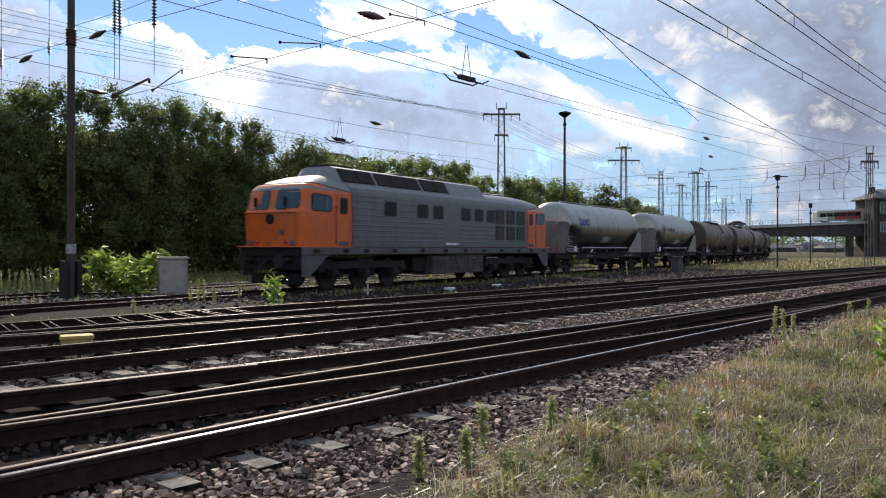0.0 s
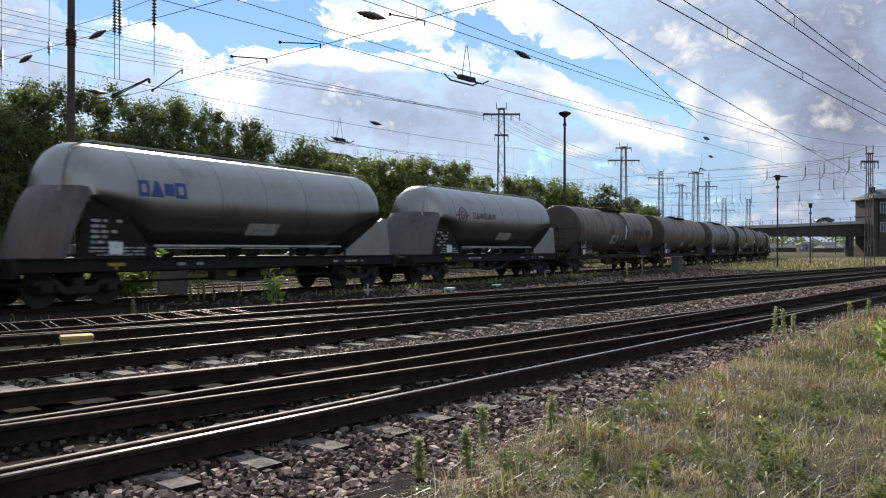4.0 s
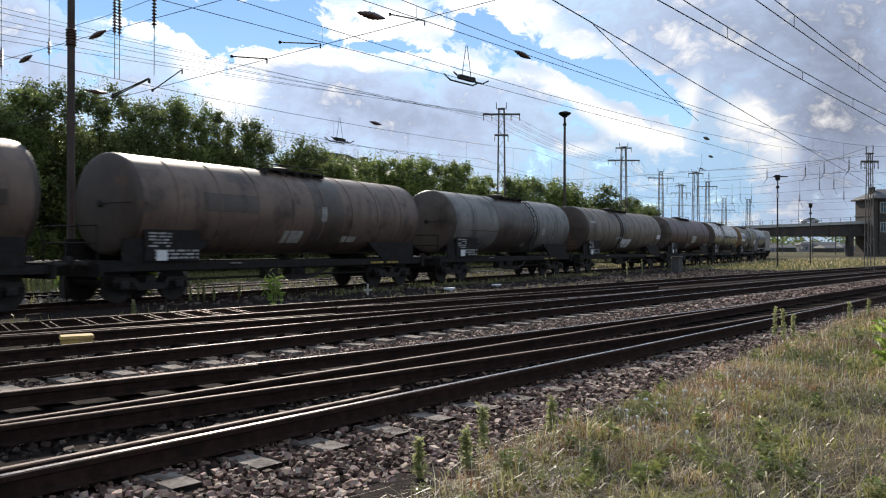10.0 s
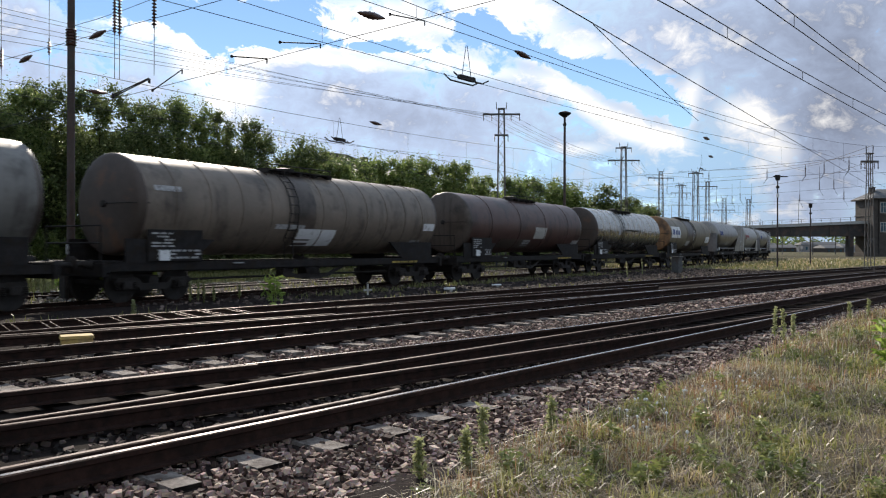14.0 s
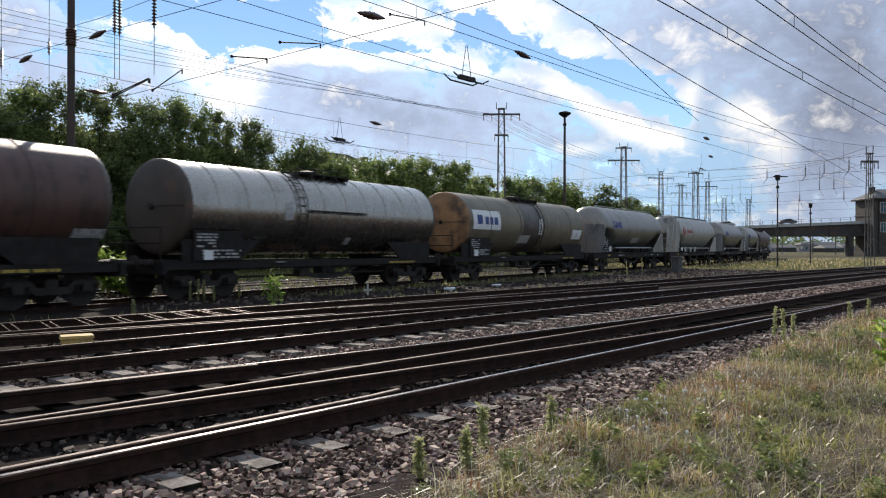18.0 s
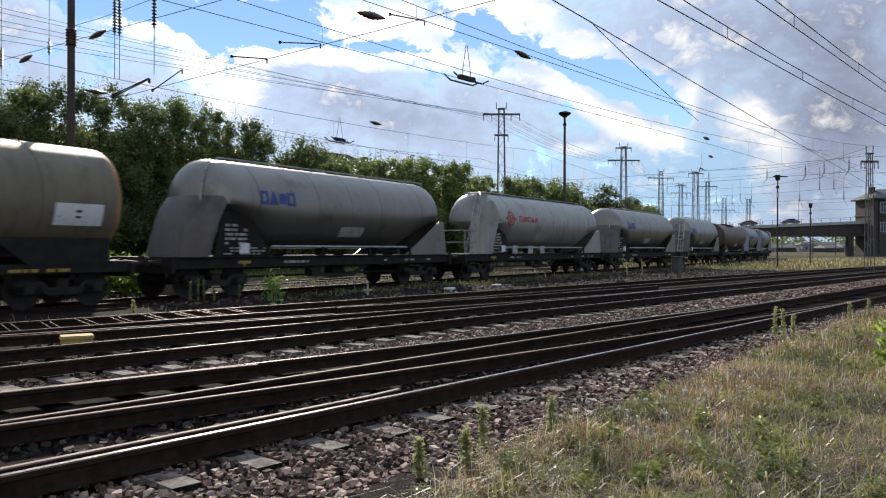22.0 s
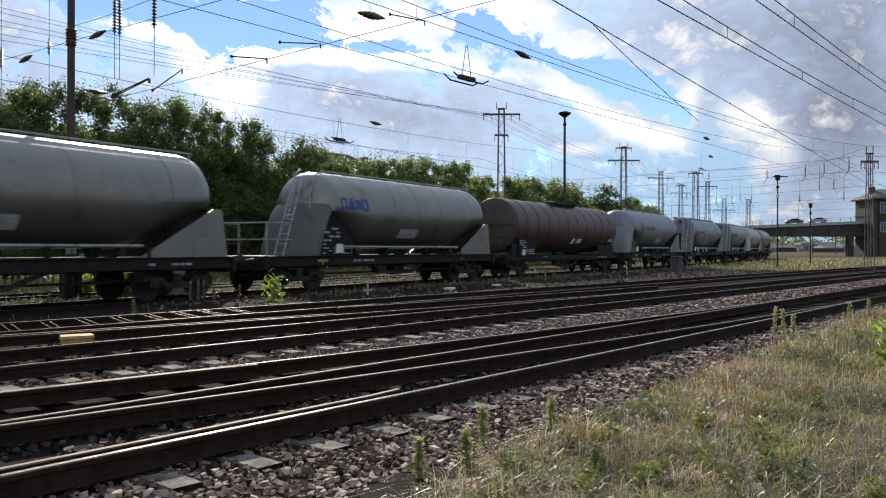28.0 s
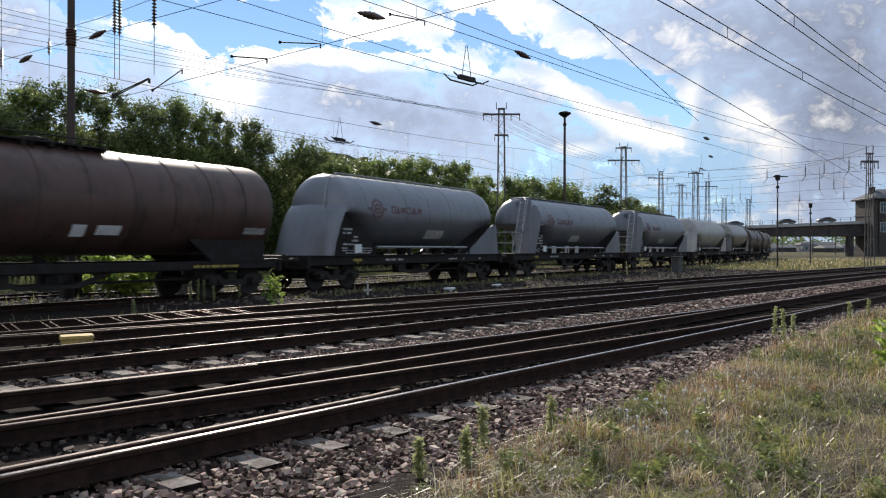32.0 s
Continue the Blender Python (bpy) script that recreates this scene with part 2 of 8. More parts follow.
M_REDLOGO = mat("red_lettering", (0.36, 0.045, 0.045), 0.55, 0.0, 0.15, 6.0, bump=0)
M_DULLRED = mat("faded_maroon_lettering", (0.125, 0.07, 0.075), 0.6, 0.0, 0.15, 6.0, bump=0)
M_PANE = glass("dark_window_glass", (0.004, 0.0045, 0.005), 0.2)
# the sky's reflection is painted into this base colour
M_PANE_SKY = glass("sky_toned_window_glass", (0.045, 0.095, 0.125), 0.08)
M_ORANGE = mat("orange_loco_paint", (0.66, 0.115, 0.013), 0.42, 0.0, 0.10, 1.6, (0.26, 0.09, 0.03), 0.12, 0.25, bump=0.05, coat=0.2)
M_LGREY = mat("silver_grey_loco_paint", (0.128, 0.128, 0.132), 0.5, 0.0, 0.14, 1.3, (0.13, 0.125, 0.125), 0.18, 0.5, bump=0.06)
M_LROOF = mat("light_roof_paint", (0.20, 0.205, 0.22), 0.6, 0.0, 0.12, 1.3, (0.17, 0.165, 0.16), 0.22, 0.3, bump=0.06)
M_LSILL = mat("dark_grey_sill_paint", (0.10, 0.10, 0.105), 0.55, 0.0, 0.2, 2.0, (0.07, 0.06, 0.055), 0.3, bump=0.1)
M_OLIVEBOX = mat("grimy_olive_box_paint", (0.085, 0.085, 0.075), 0.65, 0.0, 0.3, 2.0, (0.025, 0.022, 0.018), 0.35, 0.5, bump=0.1, spec=0.25)
M_LEAF_DARK = leafy("tree_leaves", (0.058, 0.094, 0.034), (0.25, 0.30, 0.118), 0.54)
M_LEAF_PALE = leafy("pale_tree_leaves", (0.085, 0.145, 0.040), (0.31, 0.37, 0.13), 0.58)
M_LEAF_WEED = leafy("weed_leaves", (0.19, 0.29, 0.05), (0.40, 0.50, 0.13), 0.58)
M_GRASS = leafy("grass_blades", (0.18, 0.215, 0.058), (0.50, 0.455, 0.195), 0.46)
M_HERB = leafy("broad_weed_leaves", (0.16, 0.20, 0.06), (0.34, 0.36, 0.15), 0.45)
M_RUSSET = leafy("russet_grass_blades", (0.20, 0.105, 0.06), (0.46, 0.27, 0.16), 0.45)
M_DEAD = leafy("dead_stalks", (0.10, 0.075, 0.06), (0.34, 0.26, 0.20), 0.25)
M_SEED = leafy("bleached_stalks", (0.50, 0.44, 0.34), (0.80, 0.76, 0.66), 0.45)
M_SPIKE = leafy("spike_leaves", (0.34, 0.36, 0.17), (0.52, 0.52, 0.31), 0.65)
M_STRAW = leafy("dry_grass_blades", (0.35, 0.265, 0.145), (0.66, 0.56, 0.38), 0.42)
M_MEADOW = leafy("meadow_blades", (0.10, 0.125, 0.038), (0.30, 0.28, 0.12), 0.45)
M_BARK = mat("bark", (0.055, 0.043, 0.033), 0.9, 0.0, 0.35, 6.0, (0.03, 0.03, 0.02), 0.3, bump=0.8, bump_scale=20)
M_BRICK = mat("weathered_brick", (0.055, 0.047, 0.042), 0.9, 0.0, 0.3, 0.9, (0.07, 0.062, 0.055), 0.3, bump=0.4, bump_scale=8)
M_STEELBR = mat("bridge_girder_paint", (0.040, 0.037, 0.037), 0.7, 0.1, 0.3, 0.5, (0.09, 0.055, 0.045), 0.3, bump=0.2)
M_SLATE = mat("slate_roof", (0.075, 0.078, 0.085), 0.7, 0.0, 0.3, 2.0, bump=0.4, bump_scale=10)
M_CABINET = mat("cabinet_concrete", (0.34, 0.31, 0.29), 0.85, 0.0, 0.15, 3.0, (0.2, 0.17, 0.16), 0.2, 0.5, bump=0.2)


class Shape:
    """Collects faces for one mesh."""

    def __init__(self):
        self.v, self.f, self.mi = [], [], []

    def add(self, verts, faces, mi=0):
        o = len(self.v)
        self.v += [tuple(q) for q in verts]
        self.f += [tuple(i + o for i in q) for q in faces]
        self.mi += [mi] * len(faces)
        return self

    def box(self, x0, x1, y0, y1, z0, z1, c=0.0, mi=0):
        if c <= 0:
            v = [(x, y, z) for x in (x0, x1) for y in (y0, y1) for z in (z0, z1)]
            return self.add(v, [(0, 1, 3, 2), (4, 6, 7, 5), (0, 4, 5, 1), (2, 3, 7, 6), (0, 2, 6, 4), (1, 5, 7, 3)], mi)
        lo, hi = (x0, y0, z0), (x1, y1, z1)
        idx, v = {}, []
        for sx in (0, 1):
            for sy in (0, 1):
                for sz in (0, 1):
                    s = (sx, sy, sz)
                    for a in range(3):
                        q = []
                        for k in range(3):
                            e = hi[k] if s[k] else lo[k]
                            q.append(e if k == a else e + (-c if s[k] else c))
                        idx[(s, a)] = len(v)
                        v.append(q)
        f = []
        for a in range(3):
            b, d = (a + 1) % 3, (a + 2) % 3
            for sg in (0, 1):
                def key(i, j, ax):
                    s = [0, 0, 0]
                    s[a], s[b], s[d] = sg, i, j
                    return idx[(tuple(s), ax)]
                f.append((key(0, 0, a), key(1, 0, a), key(1, 1, a), key(0, 1, a)))
            for i in (0, 1):
                for j in (0, 1):
                    s0, s1 = [0, 0, 0], [0, 0, 0]
                    s0[b], s0[d], s1[b], s1[d] = i, j, i, j
                    s0[a], s1[a] = 0, 1
                    s0, s1 = tuple(s0), tuple(s1)
                    f.append((idx[(s0, b)], idx[(s1, b)], idx[(s1, d)], idx[(s0, d)]))
        for sx in (0, 1):
            for sy in (0, 1):
                for sz in (0, 1):
                    f.append(tuple(idx[((sx, sy, sz), a)] for a in range(3)))
        return self.add(v, f, mi)

    def rings(self, rings, caps=True, mi=0, closed=True):
        n = len(rings[0])
        v = [q for r in rings for q in r]
        f = []
        m = n if closed else n - 1
        for i in range(len(rings) - 1):
            for j in range(m):
                k = (j + 1) % n
                f.append((i * n + j, i * n + k, (i + 1) * n + k, (i + 1) * n + j))
        if caps and closed:
            f.append(tuple(range(n)))
            f.append(tuple((len(rings) - 1) * n + j for j in range(n)))
        return self.add(v, f, mi)

    def tube(self, p0, p1, r, seg=8, r1=None, caps=True, mi=0):
        p0, p1 = Vector(p0), Vector(p1)
        w = (p1 - p0).normalized()
        a = w.orthogonal().normalized()
        b = w.cross(a)
        r1 = r if r1 is None else r1
        rg = [[p + (a * math.cos(t) + b * math.sin(t)) * q for t in (2 * math.pi * k / seg for k in range(seg))] for p, q in ((p0, r), (p1, r1))]
        return self.rings(rg, caps, mi)

    def prism(self, poly, axis, a0, a1, mi=0):
        """A flat outline, given in the two other axes (in their order), drawn out along one axis."""
        def p3(q, a):
            q = list(q)
            q.insert("xyz".index(axis), a)
            return q
        return self.rings([[p3(q, a0) for q in poly], [p3(q, a1) for q in poly]], True, mi)

    def lathe(self, prof, centre, axis="y", seg=24, mi=0):
        """prof: (radius, along) pairs, turned round an axis through centre."""
        cx, cy, cz = centre
        rg = []
        for r, a in prof:
            ring = []
            for k in range(seg):
                t = 2 * math.pi * k / seg
                c, s = r * math.cos(t), r * math.sin(t)
                ring.append({"x": (cx + a, cy + c, cz + s), "y": (cx + c, cy + a, cz + s), "z": (cx + c, cy + s, cz + a)}[axis])
            rg.append(ring)
        return self.rings(rg, True, mi)

    def mesh(self, name, mats, smooth=35, fix=True):
        me = bpy.data.meshes.new(name)
        me.from_pydata(self.v, [], self.f)
        for m in (mats if isinstance(mats, (list, tuple)) else [mats]):
            me.materials.append(m)
        if any(self.mi):
            me.polygons.foreach_set("material_index", self.mi)
        if fix:
            bm = bmesh.new()
            bm.from_mesh(me)
            bmesh.ops.recalc_face_normals(bm, faces=bm.faces)
            bm.to_mesh(me)
            bm.free()
        if smooth:
            me.polygons.foreach_set("use_smooth", [True] * len(me.polygons))
            me.set_sharp_from_angle(angle=radians(smooth))
        me.update()
        return me


def part(name, shape, mats, parent=None, label="", m=None, smooth=35, fix=True):
    """Links a Shape (or a mesh that is there already) as one object under a thing."""
    me = shape if isinstance(shape, bpy.types.Mesh) else shape.mesh(name, mats, smooth, fix)
    ob = new(name, me)
    if parent is not None:
        ob.parent = parent
    if m is not None:
        ob.matrix_basis = m
    if label:
        ob["label"] = label
    if name == "inscription":
        ob["kind"] = "stuff"
    return ob


def thing(name, m, label, category, group="", kind=""):
    ob = new(name)
    ob.empty_display_size = 0.2
    ob.matrix_basis = m
    return tagged(ob, label, category, group, kind)


def solo(name, shape, mats, label, category, group="", kind="", m=None, smooth=35, fix=True):
    """A thing of one mesh."""
    return tagged(part(name, shape, mats, None, "", m, smooth, fix), label, category, group, kind)
# ---- the line of the train: heading grows along a curve that swings away behind the trees ----
def heading(s):
    if s < 6:
        return 0.1718 * max(0.0, 1 + (s - 6) / 45)
    u = min(s, 88.0) / 100
    h = 0.184 - 0.2196 * u + 0.267 * u * u
    return min(h + 0.004 * max(0.0, min(s, 108) - 88) * 0.4 + 0.0085 * max(0.0, s - 124), 0.78)


LINE_S = np.arange(-330.0, 520.0, 0.5)
_h = np.array([heading(s) for s in LINE_S])
_x, _y = np.cumsum(np.cos(_h)) * 0.5, np.cumsum(np.sin(_h)) * 0.5
_i0 = int(round(330 / 0.5))
LINE_X, LINE_Y, LINE_H = _x - _x[_i0], _y - _y[_i0] + 17.853, _h
TRAIN_Z = -0.17


def on_line(s, off=1.475):
    """The point of the train's line at s, off metres to the far side of the train's near flank; and its heading."""
    x, y, h = (float(np.interp(s, LINE_S, a)) for a in (LINE_X, LINE_Y, LINE_H))
    return x - math.sin(h) * off, y + math.cos(h) * off, h


def line_y(x, off=1.475):
    s = float(np.interp(x, LINE_X, LINE_S))
    return on_line(s, off)[1]


def turnout(x):
    """How far the branching near track has left the main one."""
    return 0.00244 * (26 - x) ** 2 if 1.0 < x < 26 else (0.0 if x >= 26 else 1.525 + 0.122 * (1.0 - x))


def cross(x):
    return 0.0036 * max(0.0, 26 - x) ** 2


# ---- ground ----
def grass_edge(x):
    """Where the verge ends and the ballast begins."""
    return float(np.interp(x, [-60, -20, -8, 0, 2.5, 4.1, 4.9, 7.5, 9.9, 13.9, 17.5, 30], [3.4, 3.0, 2.6, 2.5, 2.7, 3.12, 3.27, 3.30, 3.56, 3.88, 4.02, 4.05])) + 0.14 * noise.noise((x * 0.9, 1.7, 0))


def ground_z(x, y):
    b = noise.noise((x * 0.6, y * 0.6, 0.3)) * 0.03 + noise.noise((x * 0.13, y * 0.13, 2.3)) * 0.05
    far = -0.5 * min(1.0, max(0.0, (math.hypot(x, y) - 70) / 150))
    if y < 3.2:
        return -0.13 + b + far
    if y < 3.7:
        k = (y - 3.2) / 0.5
        return (-0.13 + b) * (1 - k) + k * -0.205 + far
    t = line_y(x) + 2.6 if -200 < x < 190 else 1e9
    if x > 56 and y > 15.5 and y < t - 5.0:
        return -0.13 + b * 0.7 + far
    if y < t:
        return -0.205 + b * 0.25 + far - (0.08 if y > t - 4.4 else 0)
    return -0.24 + b * 1.2 + far


def spaced(stops):
    out = []
    for a, b, st in stops:
        n = max(1, round((b - a) / st))
        out += [a + (b - a) * i / n for i in range(n)]
    return out + [stops[-1][1]]


def build_ground():
    xs = spaced([(-3000, -400, 650), (-400, -30, 37), (-30, 0, 0.8), (0, 30, 0.5), (30, 110, 2.0), (110, 400, 14), (400, 4000, 600)])
    ys = spaced([(-3000, -200, 700), (-200, -6, 19), (-6, 2.8, 0.4), (2.8, 4.0, 0.1), (4.0, 12, 0.5), (12, 40, 0.7), (40, 120, 5), (120, 4000, 480)])
    sh = Shape()
    n = len(ys)
    v = [(x, y, ground_z(x, y)) for x in xs for y in ys]
    f, mi = [], []
    for i in range(len(xs) - 1):
        for j in range(n - 1):
            f.append((i * n + j, (i + 1) * n + j, (i + 1) * n + j + 1, i * n + j + 1))
            cx, cy = (xs[i] + xs[i + 1]) / 2, (ys[j] + ys[j + 1]) / 2
            edge = grass_edge(cx) + 0.08
            t = line_y(cx) + 6.8 if -200 < cx < 190 else 30
            yard = edge < cy < t and -150 < cx < 210 and not (cx > 56 + 3 * noise.noise((cy, 0, 0)) and 15.5 < cy < t - 9.4)
            mi.append(1 if yard else 0)
    sh.v, sh.f, sh.mi = v, f, mi
    solo("ground", sh, [M_SOIL, M_BALLAST], "dry grassy ground and dark ballast bed of a rail yard", "ground", kind="structure", smooth=60, fix=False)


build_ground()

# ---- rails and sleepers ----
RAIL_PROFILE = [(-0.021, 0.0), (0.021, 0.0), (0.036, -0.006), (0.036, -0.038), (0.009, -0.052), (0.009, -0.125), (0.065, -0.138),
                (0.065, -0.15), (-0.065, -0.15), (-0.065, -0.138), (-0.009, -0.125), (-0.009, -0.052), (-0.036, -0.038), (-0.036, -0.006)]


def rail_shape(pts):
    """A rail along points (x, y, z of its top)."""
    sh, rg = Shape(), []
    for i, p in enumerate(pts):
        a, b = Vector(pts[max(0, i - 1)]), Vector(pts[min(len(pts) - 1, i + 1)])
        w = (b - a).normalized()
        side = Vector((-w.y, w.x, 0))
        rg.append([Vector(p) + side * u + Vector((0, 0, q)) for u, q in RAIL_PROFILE])
    sh.rings(rg, True)
    n = len(RAIL_PROFILE)
    for k, fc in enumerate(sh.f):
        if len(fc) == 4 and k % n in (0,):
            sh.mi[k] = 1
    return sh


def rail(parent, fn, x0, x1, step=2.0, top=None, name="rail", z=0.0, label=""):
    n = max(2, int((x1 - x0) / step) + 1)
    pts = [(x0 + (x1 - x0) * i / (n - 1), fn(x0 + (x1 - x0) * i / (n - 1)), z) for i in range(n)]
    return part(name, rail_shape(pts), [M_RAIL_SIDE, top or M_RAIL_TOP], parent, label, smooth=0)


def sleeper_shape(length, w=0.27, wt=0.21, h=0.2):
    """A concrete sleeper across the track, from y = 0, with sloped flanks; its top is at z = 0."""
    sh, rg = Shape(), []
    for y in (0.0, 0.46, 0.50, length - 0.50, length - 0.46, length):
        i = 0.02 if y == 0 else (-0.02 if y == length else 0)
        rg.append([(-w / 2, y, -h), (w / 2, y, -h), (wt / 2, y + i, 0), (-wt / 2, y + i, 0)])
    sh.rings(rg)
    # middle stretch takes the dark concrete that carries painted shade
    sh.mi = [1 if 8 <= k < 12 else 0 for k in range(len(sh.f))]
    return sh


def fixing(sh, y):
    n = len(sh.f)
    sh.box(-0.07, 0.07, y - 0.115, y - 0.067, -0.01, 0.014)
    sh.box(-0.07, 0.07, y + 0.067, y + 0.115, -0.01, 0.014)
    sh.mi[n:] = [2] * (len(sh.f) - n)


def build_tracks():
    rnd = random.Random(4)
    near = thing("railway_track", pose(5, 5.6, 0), "rust-sided steel rails of a turnout on concrete sleepers in dark ballast", "track", "tracks of the yard", "structure")
    near.matrix_basis = Matrix()
    D, B = 4.86, 6.367
    rail(near, lambda x: D, -80, 330, 20)
    rail(near, lambda x: B, -80, 330, 20, M_RAIL_DULL)
    rail(near, lambda x: B + turnout(x), -14, 5.24, 1.0, M_RAIL_DULL)
    rail(near, lambda x: B + turnout(x), 5.26, 26, 1.0)
    rail(near, lambda x: D + turnout(x), -14, 26, 1.0, M_RAIL_DULL)
    # check rails beside the outer rails, splayed at their ends
    rail(near, lambda x: D + 0.115 + 0.25 * max(0, x - 4.6) ** 2 * 0.4, -3, 5.25, 0.4, M_RAIL_DULL, "check_rail", 0.01)
    rail(near, lambda x: B + turnout(x) - 0.115 - 0.1 * max(0, x - 4.6) ** 2, -3, 5.3, 0.4, M_RAIL_DULL, "check_rail", 0.012)
    base = {}
    for k in range(-4, 60):
        x = 3.313 + 0.6366 * k
        y1 = B + turnout(x) + 0.5
        ln = round(y1 - 4.34, 1)
        if ln not in base:
            sh = sleeper_shape(ln)
            # beyond the pale head: dust stain darkened further for rail shade
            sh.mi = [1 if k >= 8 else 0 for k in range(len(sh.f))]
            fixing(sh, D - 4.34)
            base[ln] = sh.mesh("sleeper", [M_CONCRETE, M_STAIN_SHADE, M_RAIL_SIDE], 0)
        part("sleeper", base[ln], None, near, m=pose(x + rnd.uniform(-0.012, 0.012), 4.34 + rnd.uniform(-0.05, 0.05), -0.178 + rnd.uniform(-0.012, 0.006), 0, rnd.uniform(-1.5, 1.5), rnd.uniform(-0.8, 0.8)))
    second = thing("railway_track", Matrix(), "steel rails on pale concrete sleepers between dark ballast strips", "track", "tracks of the yard", "structure")
    rail(second, lambda x: 9.25 - 0.0006 * max(0, x - 12) ** 2 * 0.6, -80, 330, 6)
    rail(second, lambda x: 10.72 - 0.0006 * max(0, x - 12) ** 2 * 0.6, -80, 330, 6)
    rail(second, lambda x: 10.72 + cross(x) - 0.0006 * max(0, x - 12) ** 2 * 0.6, -2, 26, 1.0)
    rail(second, lambda x: 12.22 + cross(x) - 0.0006 * max(0, x - 12) ** 2 * 0.6, 11.6, 26, 1.0)
    rail(second, lambda x: 10.86 + cross(x), -2, 10.4, 0.8, M_RAIL_DULL, "check_rail", 0.01)
    sh = sleeper_shape(2.6)
    fixing(sh, 0.56)
    fixing(sh, 2.03)
    me = sh.mesh("sleeper", [M_CONCRETE, M_STAIN_SHADE, M_RAIL_SIDE], 0)
    for k in range(-3, 62):
        x = 3.30 + 0.63 * k
        part("sleeper", me, None, second, m=pose(x + rnd.uniform(-0.02, 0.02), 8.69 + rnd.uniform(-0.05, 0.05) - 0.00036 * max(0, x - 12) ** 2, -0.165 + rnd.uniform(-0.012, 0.006), 0, rnd.uniform(-2, 2), rnd.uniform(-1, 1)))
    third = thing("railway_track", Matrix(), "worn steel rails on paired steel sleepers with weeds between them", "track", "tracks of the yard", "structure")
    rail(third, lambda x: 13.08 - 0.0004 * max(0, x - 14) ** 2, -80, 330, 6)
    rail(third, lambda x: 14.60 - 0.0004 * max(0, x - 14) ** 2, -80, 330, 6)
    sh = Shape().box(-0.080, -0.064, 0, 1.36, -0.012, 0.0).box(0.064, 0.080, 0, 1.36, -0.012, 0.0)
    me = sh.mesh("sleeper", M_RAIL_TOP, 0)
    for k in range(8):
        part("sleeper", me, None, third, m=pose(5.0 + 0.64 * k + rnd.uniform(-0.02, 0.02), 13.15, -0.006 + rnd.uniform(-0.004, 0.004), 0, 0, -15 + rnd.uniform(-0.6, 0.6)))
    for name, off, mt, lab, sl, z in (("railway_track", 1.475, M_RAIL_TOP, "steel rails of the curved track on which a freight train runs", M_TIMBER, TRAIN_Z),
                                      ("railway_track", 6.1, M_RAIL_DULL, "rusty siding rails on pale concrete sleepers below a hedge", M_CONCRETE, TRAIN_Z)):
        tk = thing(name, Matrix(), lab, "track", "tracks of the yard", "structure")
        for d in (-0.755, 0.755):
            pts = [(*on_line(s, off + d)[:2], z) for s in np.arange(-120, 300, 3.0)]
            part("rail", rail_shape(pts), [M_RAIL_SIDE, mt], tk, smooth=0)
        sh = sleeper_shape(2.6)
        me = sh.mesh("sleeper", [sl, M_STAIN_SHADE], 0)
        for k in range(130):
            x, y, h = on_line(-2 + 0.64 * k, off - 1.3)
            part("sleeper", me, None, tk, m=pose(x, y, z - 0.155, 0, 0, math.degrees(h) + rnd.uniform(-1, 1)))


build_tracks()
# ---- the train ----
def travel(t):
    """How far the train has gone at t seconds: about 8 metres a second."""
    g = np.linspace(0, 32, 321)
    v = np.interp(g, [0, 3, 8, 14, 22, 32], [7.68, 7.68, 8.048, 7.938, 8.025, 7.939])
    c = np.concatenate([[0], np.cumsum((v[1:] + v[:-1]) / 2 * 0.1)])
    return float(np.interp(t, g, c))


def on_rails(s):
    x, y, h = on_line(s)
    return pose(x, y, TRAIN_Z, 0, 0, math.degrees(h))


def paint(name, base, metal=0.0, rough=0.4, dirt=(0.05, 0.038, 0.03), amount=0.2, streak=0.6, var=0.18):
    return mat(name, base, rough, metal, var, 0.9, dirt, amount, streak, bump=0.05, bump_scale=30)


P_SILO_A = paint("silo_grey_paint", (0.255, 0.238, 0.215), 0.72, 0.36, (0.14, 0.125, 0.11), 0.12, 0.22, 0.09)
P_SILO_M = paint("polished_silo_shell", (0.33, 0.315, 0.295), 0.9, 0.32, (0.19, 0.17, 0.15), 0.10, 0.18, 0.07)
P_SILO_B = paint("silo_warm_grey_paint", (0.36, 0.345, 0.32), 0.35, 0.42, (0.22, 0.2, 0.18), 0.15, 0.35, 0.10)
P_SILO_C = paint("silo_blue_grey_paint", (0.20, 0.205, 0.225), 0.55, 0.4, (0.2, 0.2, 0.21), 0.1, 0.3, 0.10)
P_BROWN = paint("dirty_brown_tank_paint", (0.172, 0.120, 0.092), 0.1, 0.48, (0.04, 0.03, 0.024), 0.22, 0.8)
P_DARK = paint("sooty_tank_paint", (0.100, 0.078, 0.064), 0.15, 0.40, (0.03, 0.024, 0.02), 0.25, 0.8)
P_STEEL = paint("stained_grey_tank_paint", (0.20, 0.192, 0.178), 0.1, 0.5, (0.07, 0.06, 0.055), 0.22, 0.8)
P_TAUPE = paint("taupe_tank_paint", (0.195, 0.157, 0.124), 0.1, 0.50, (0.07, 0.055, 0.045), 0.2, 0.8)
P_RED = paint("oxblood_tank_paint", (0.098, 0.053, 0.043), 0.1, 0.45, (0.04, 0.028, 0.024), 0.22, 0.8)
P_SILVER = paint("bright_silver_tank_cladding", (0.43, 0.40, 0.36), 0.95, 0.27, (0.30, 0.26, 0.22), 0.12, 0.3, 0.06)
P_OLIVE = paint("olive_grey_tank_paint", (0.185, 0.155, 0.108), 0.1, 0.5, (0.10, 0.08, 0.06), 0.12, 0.5)
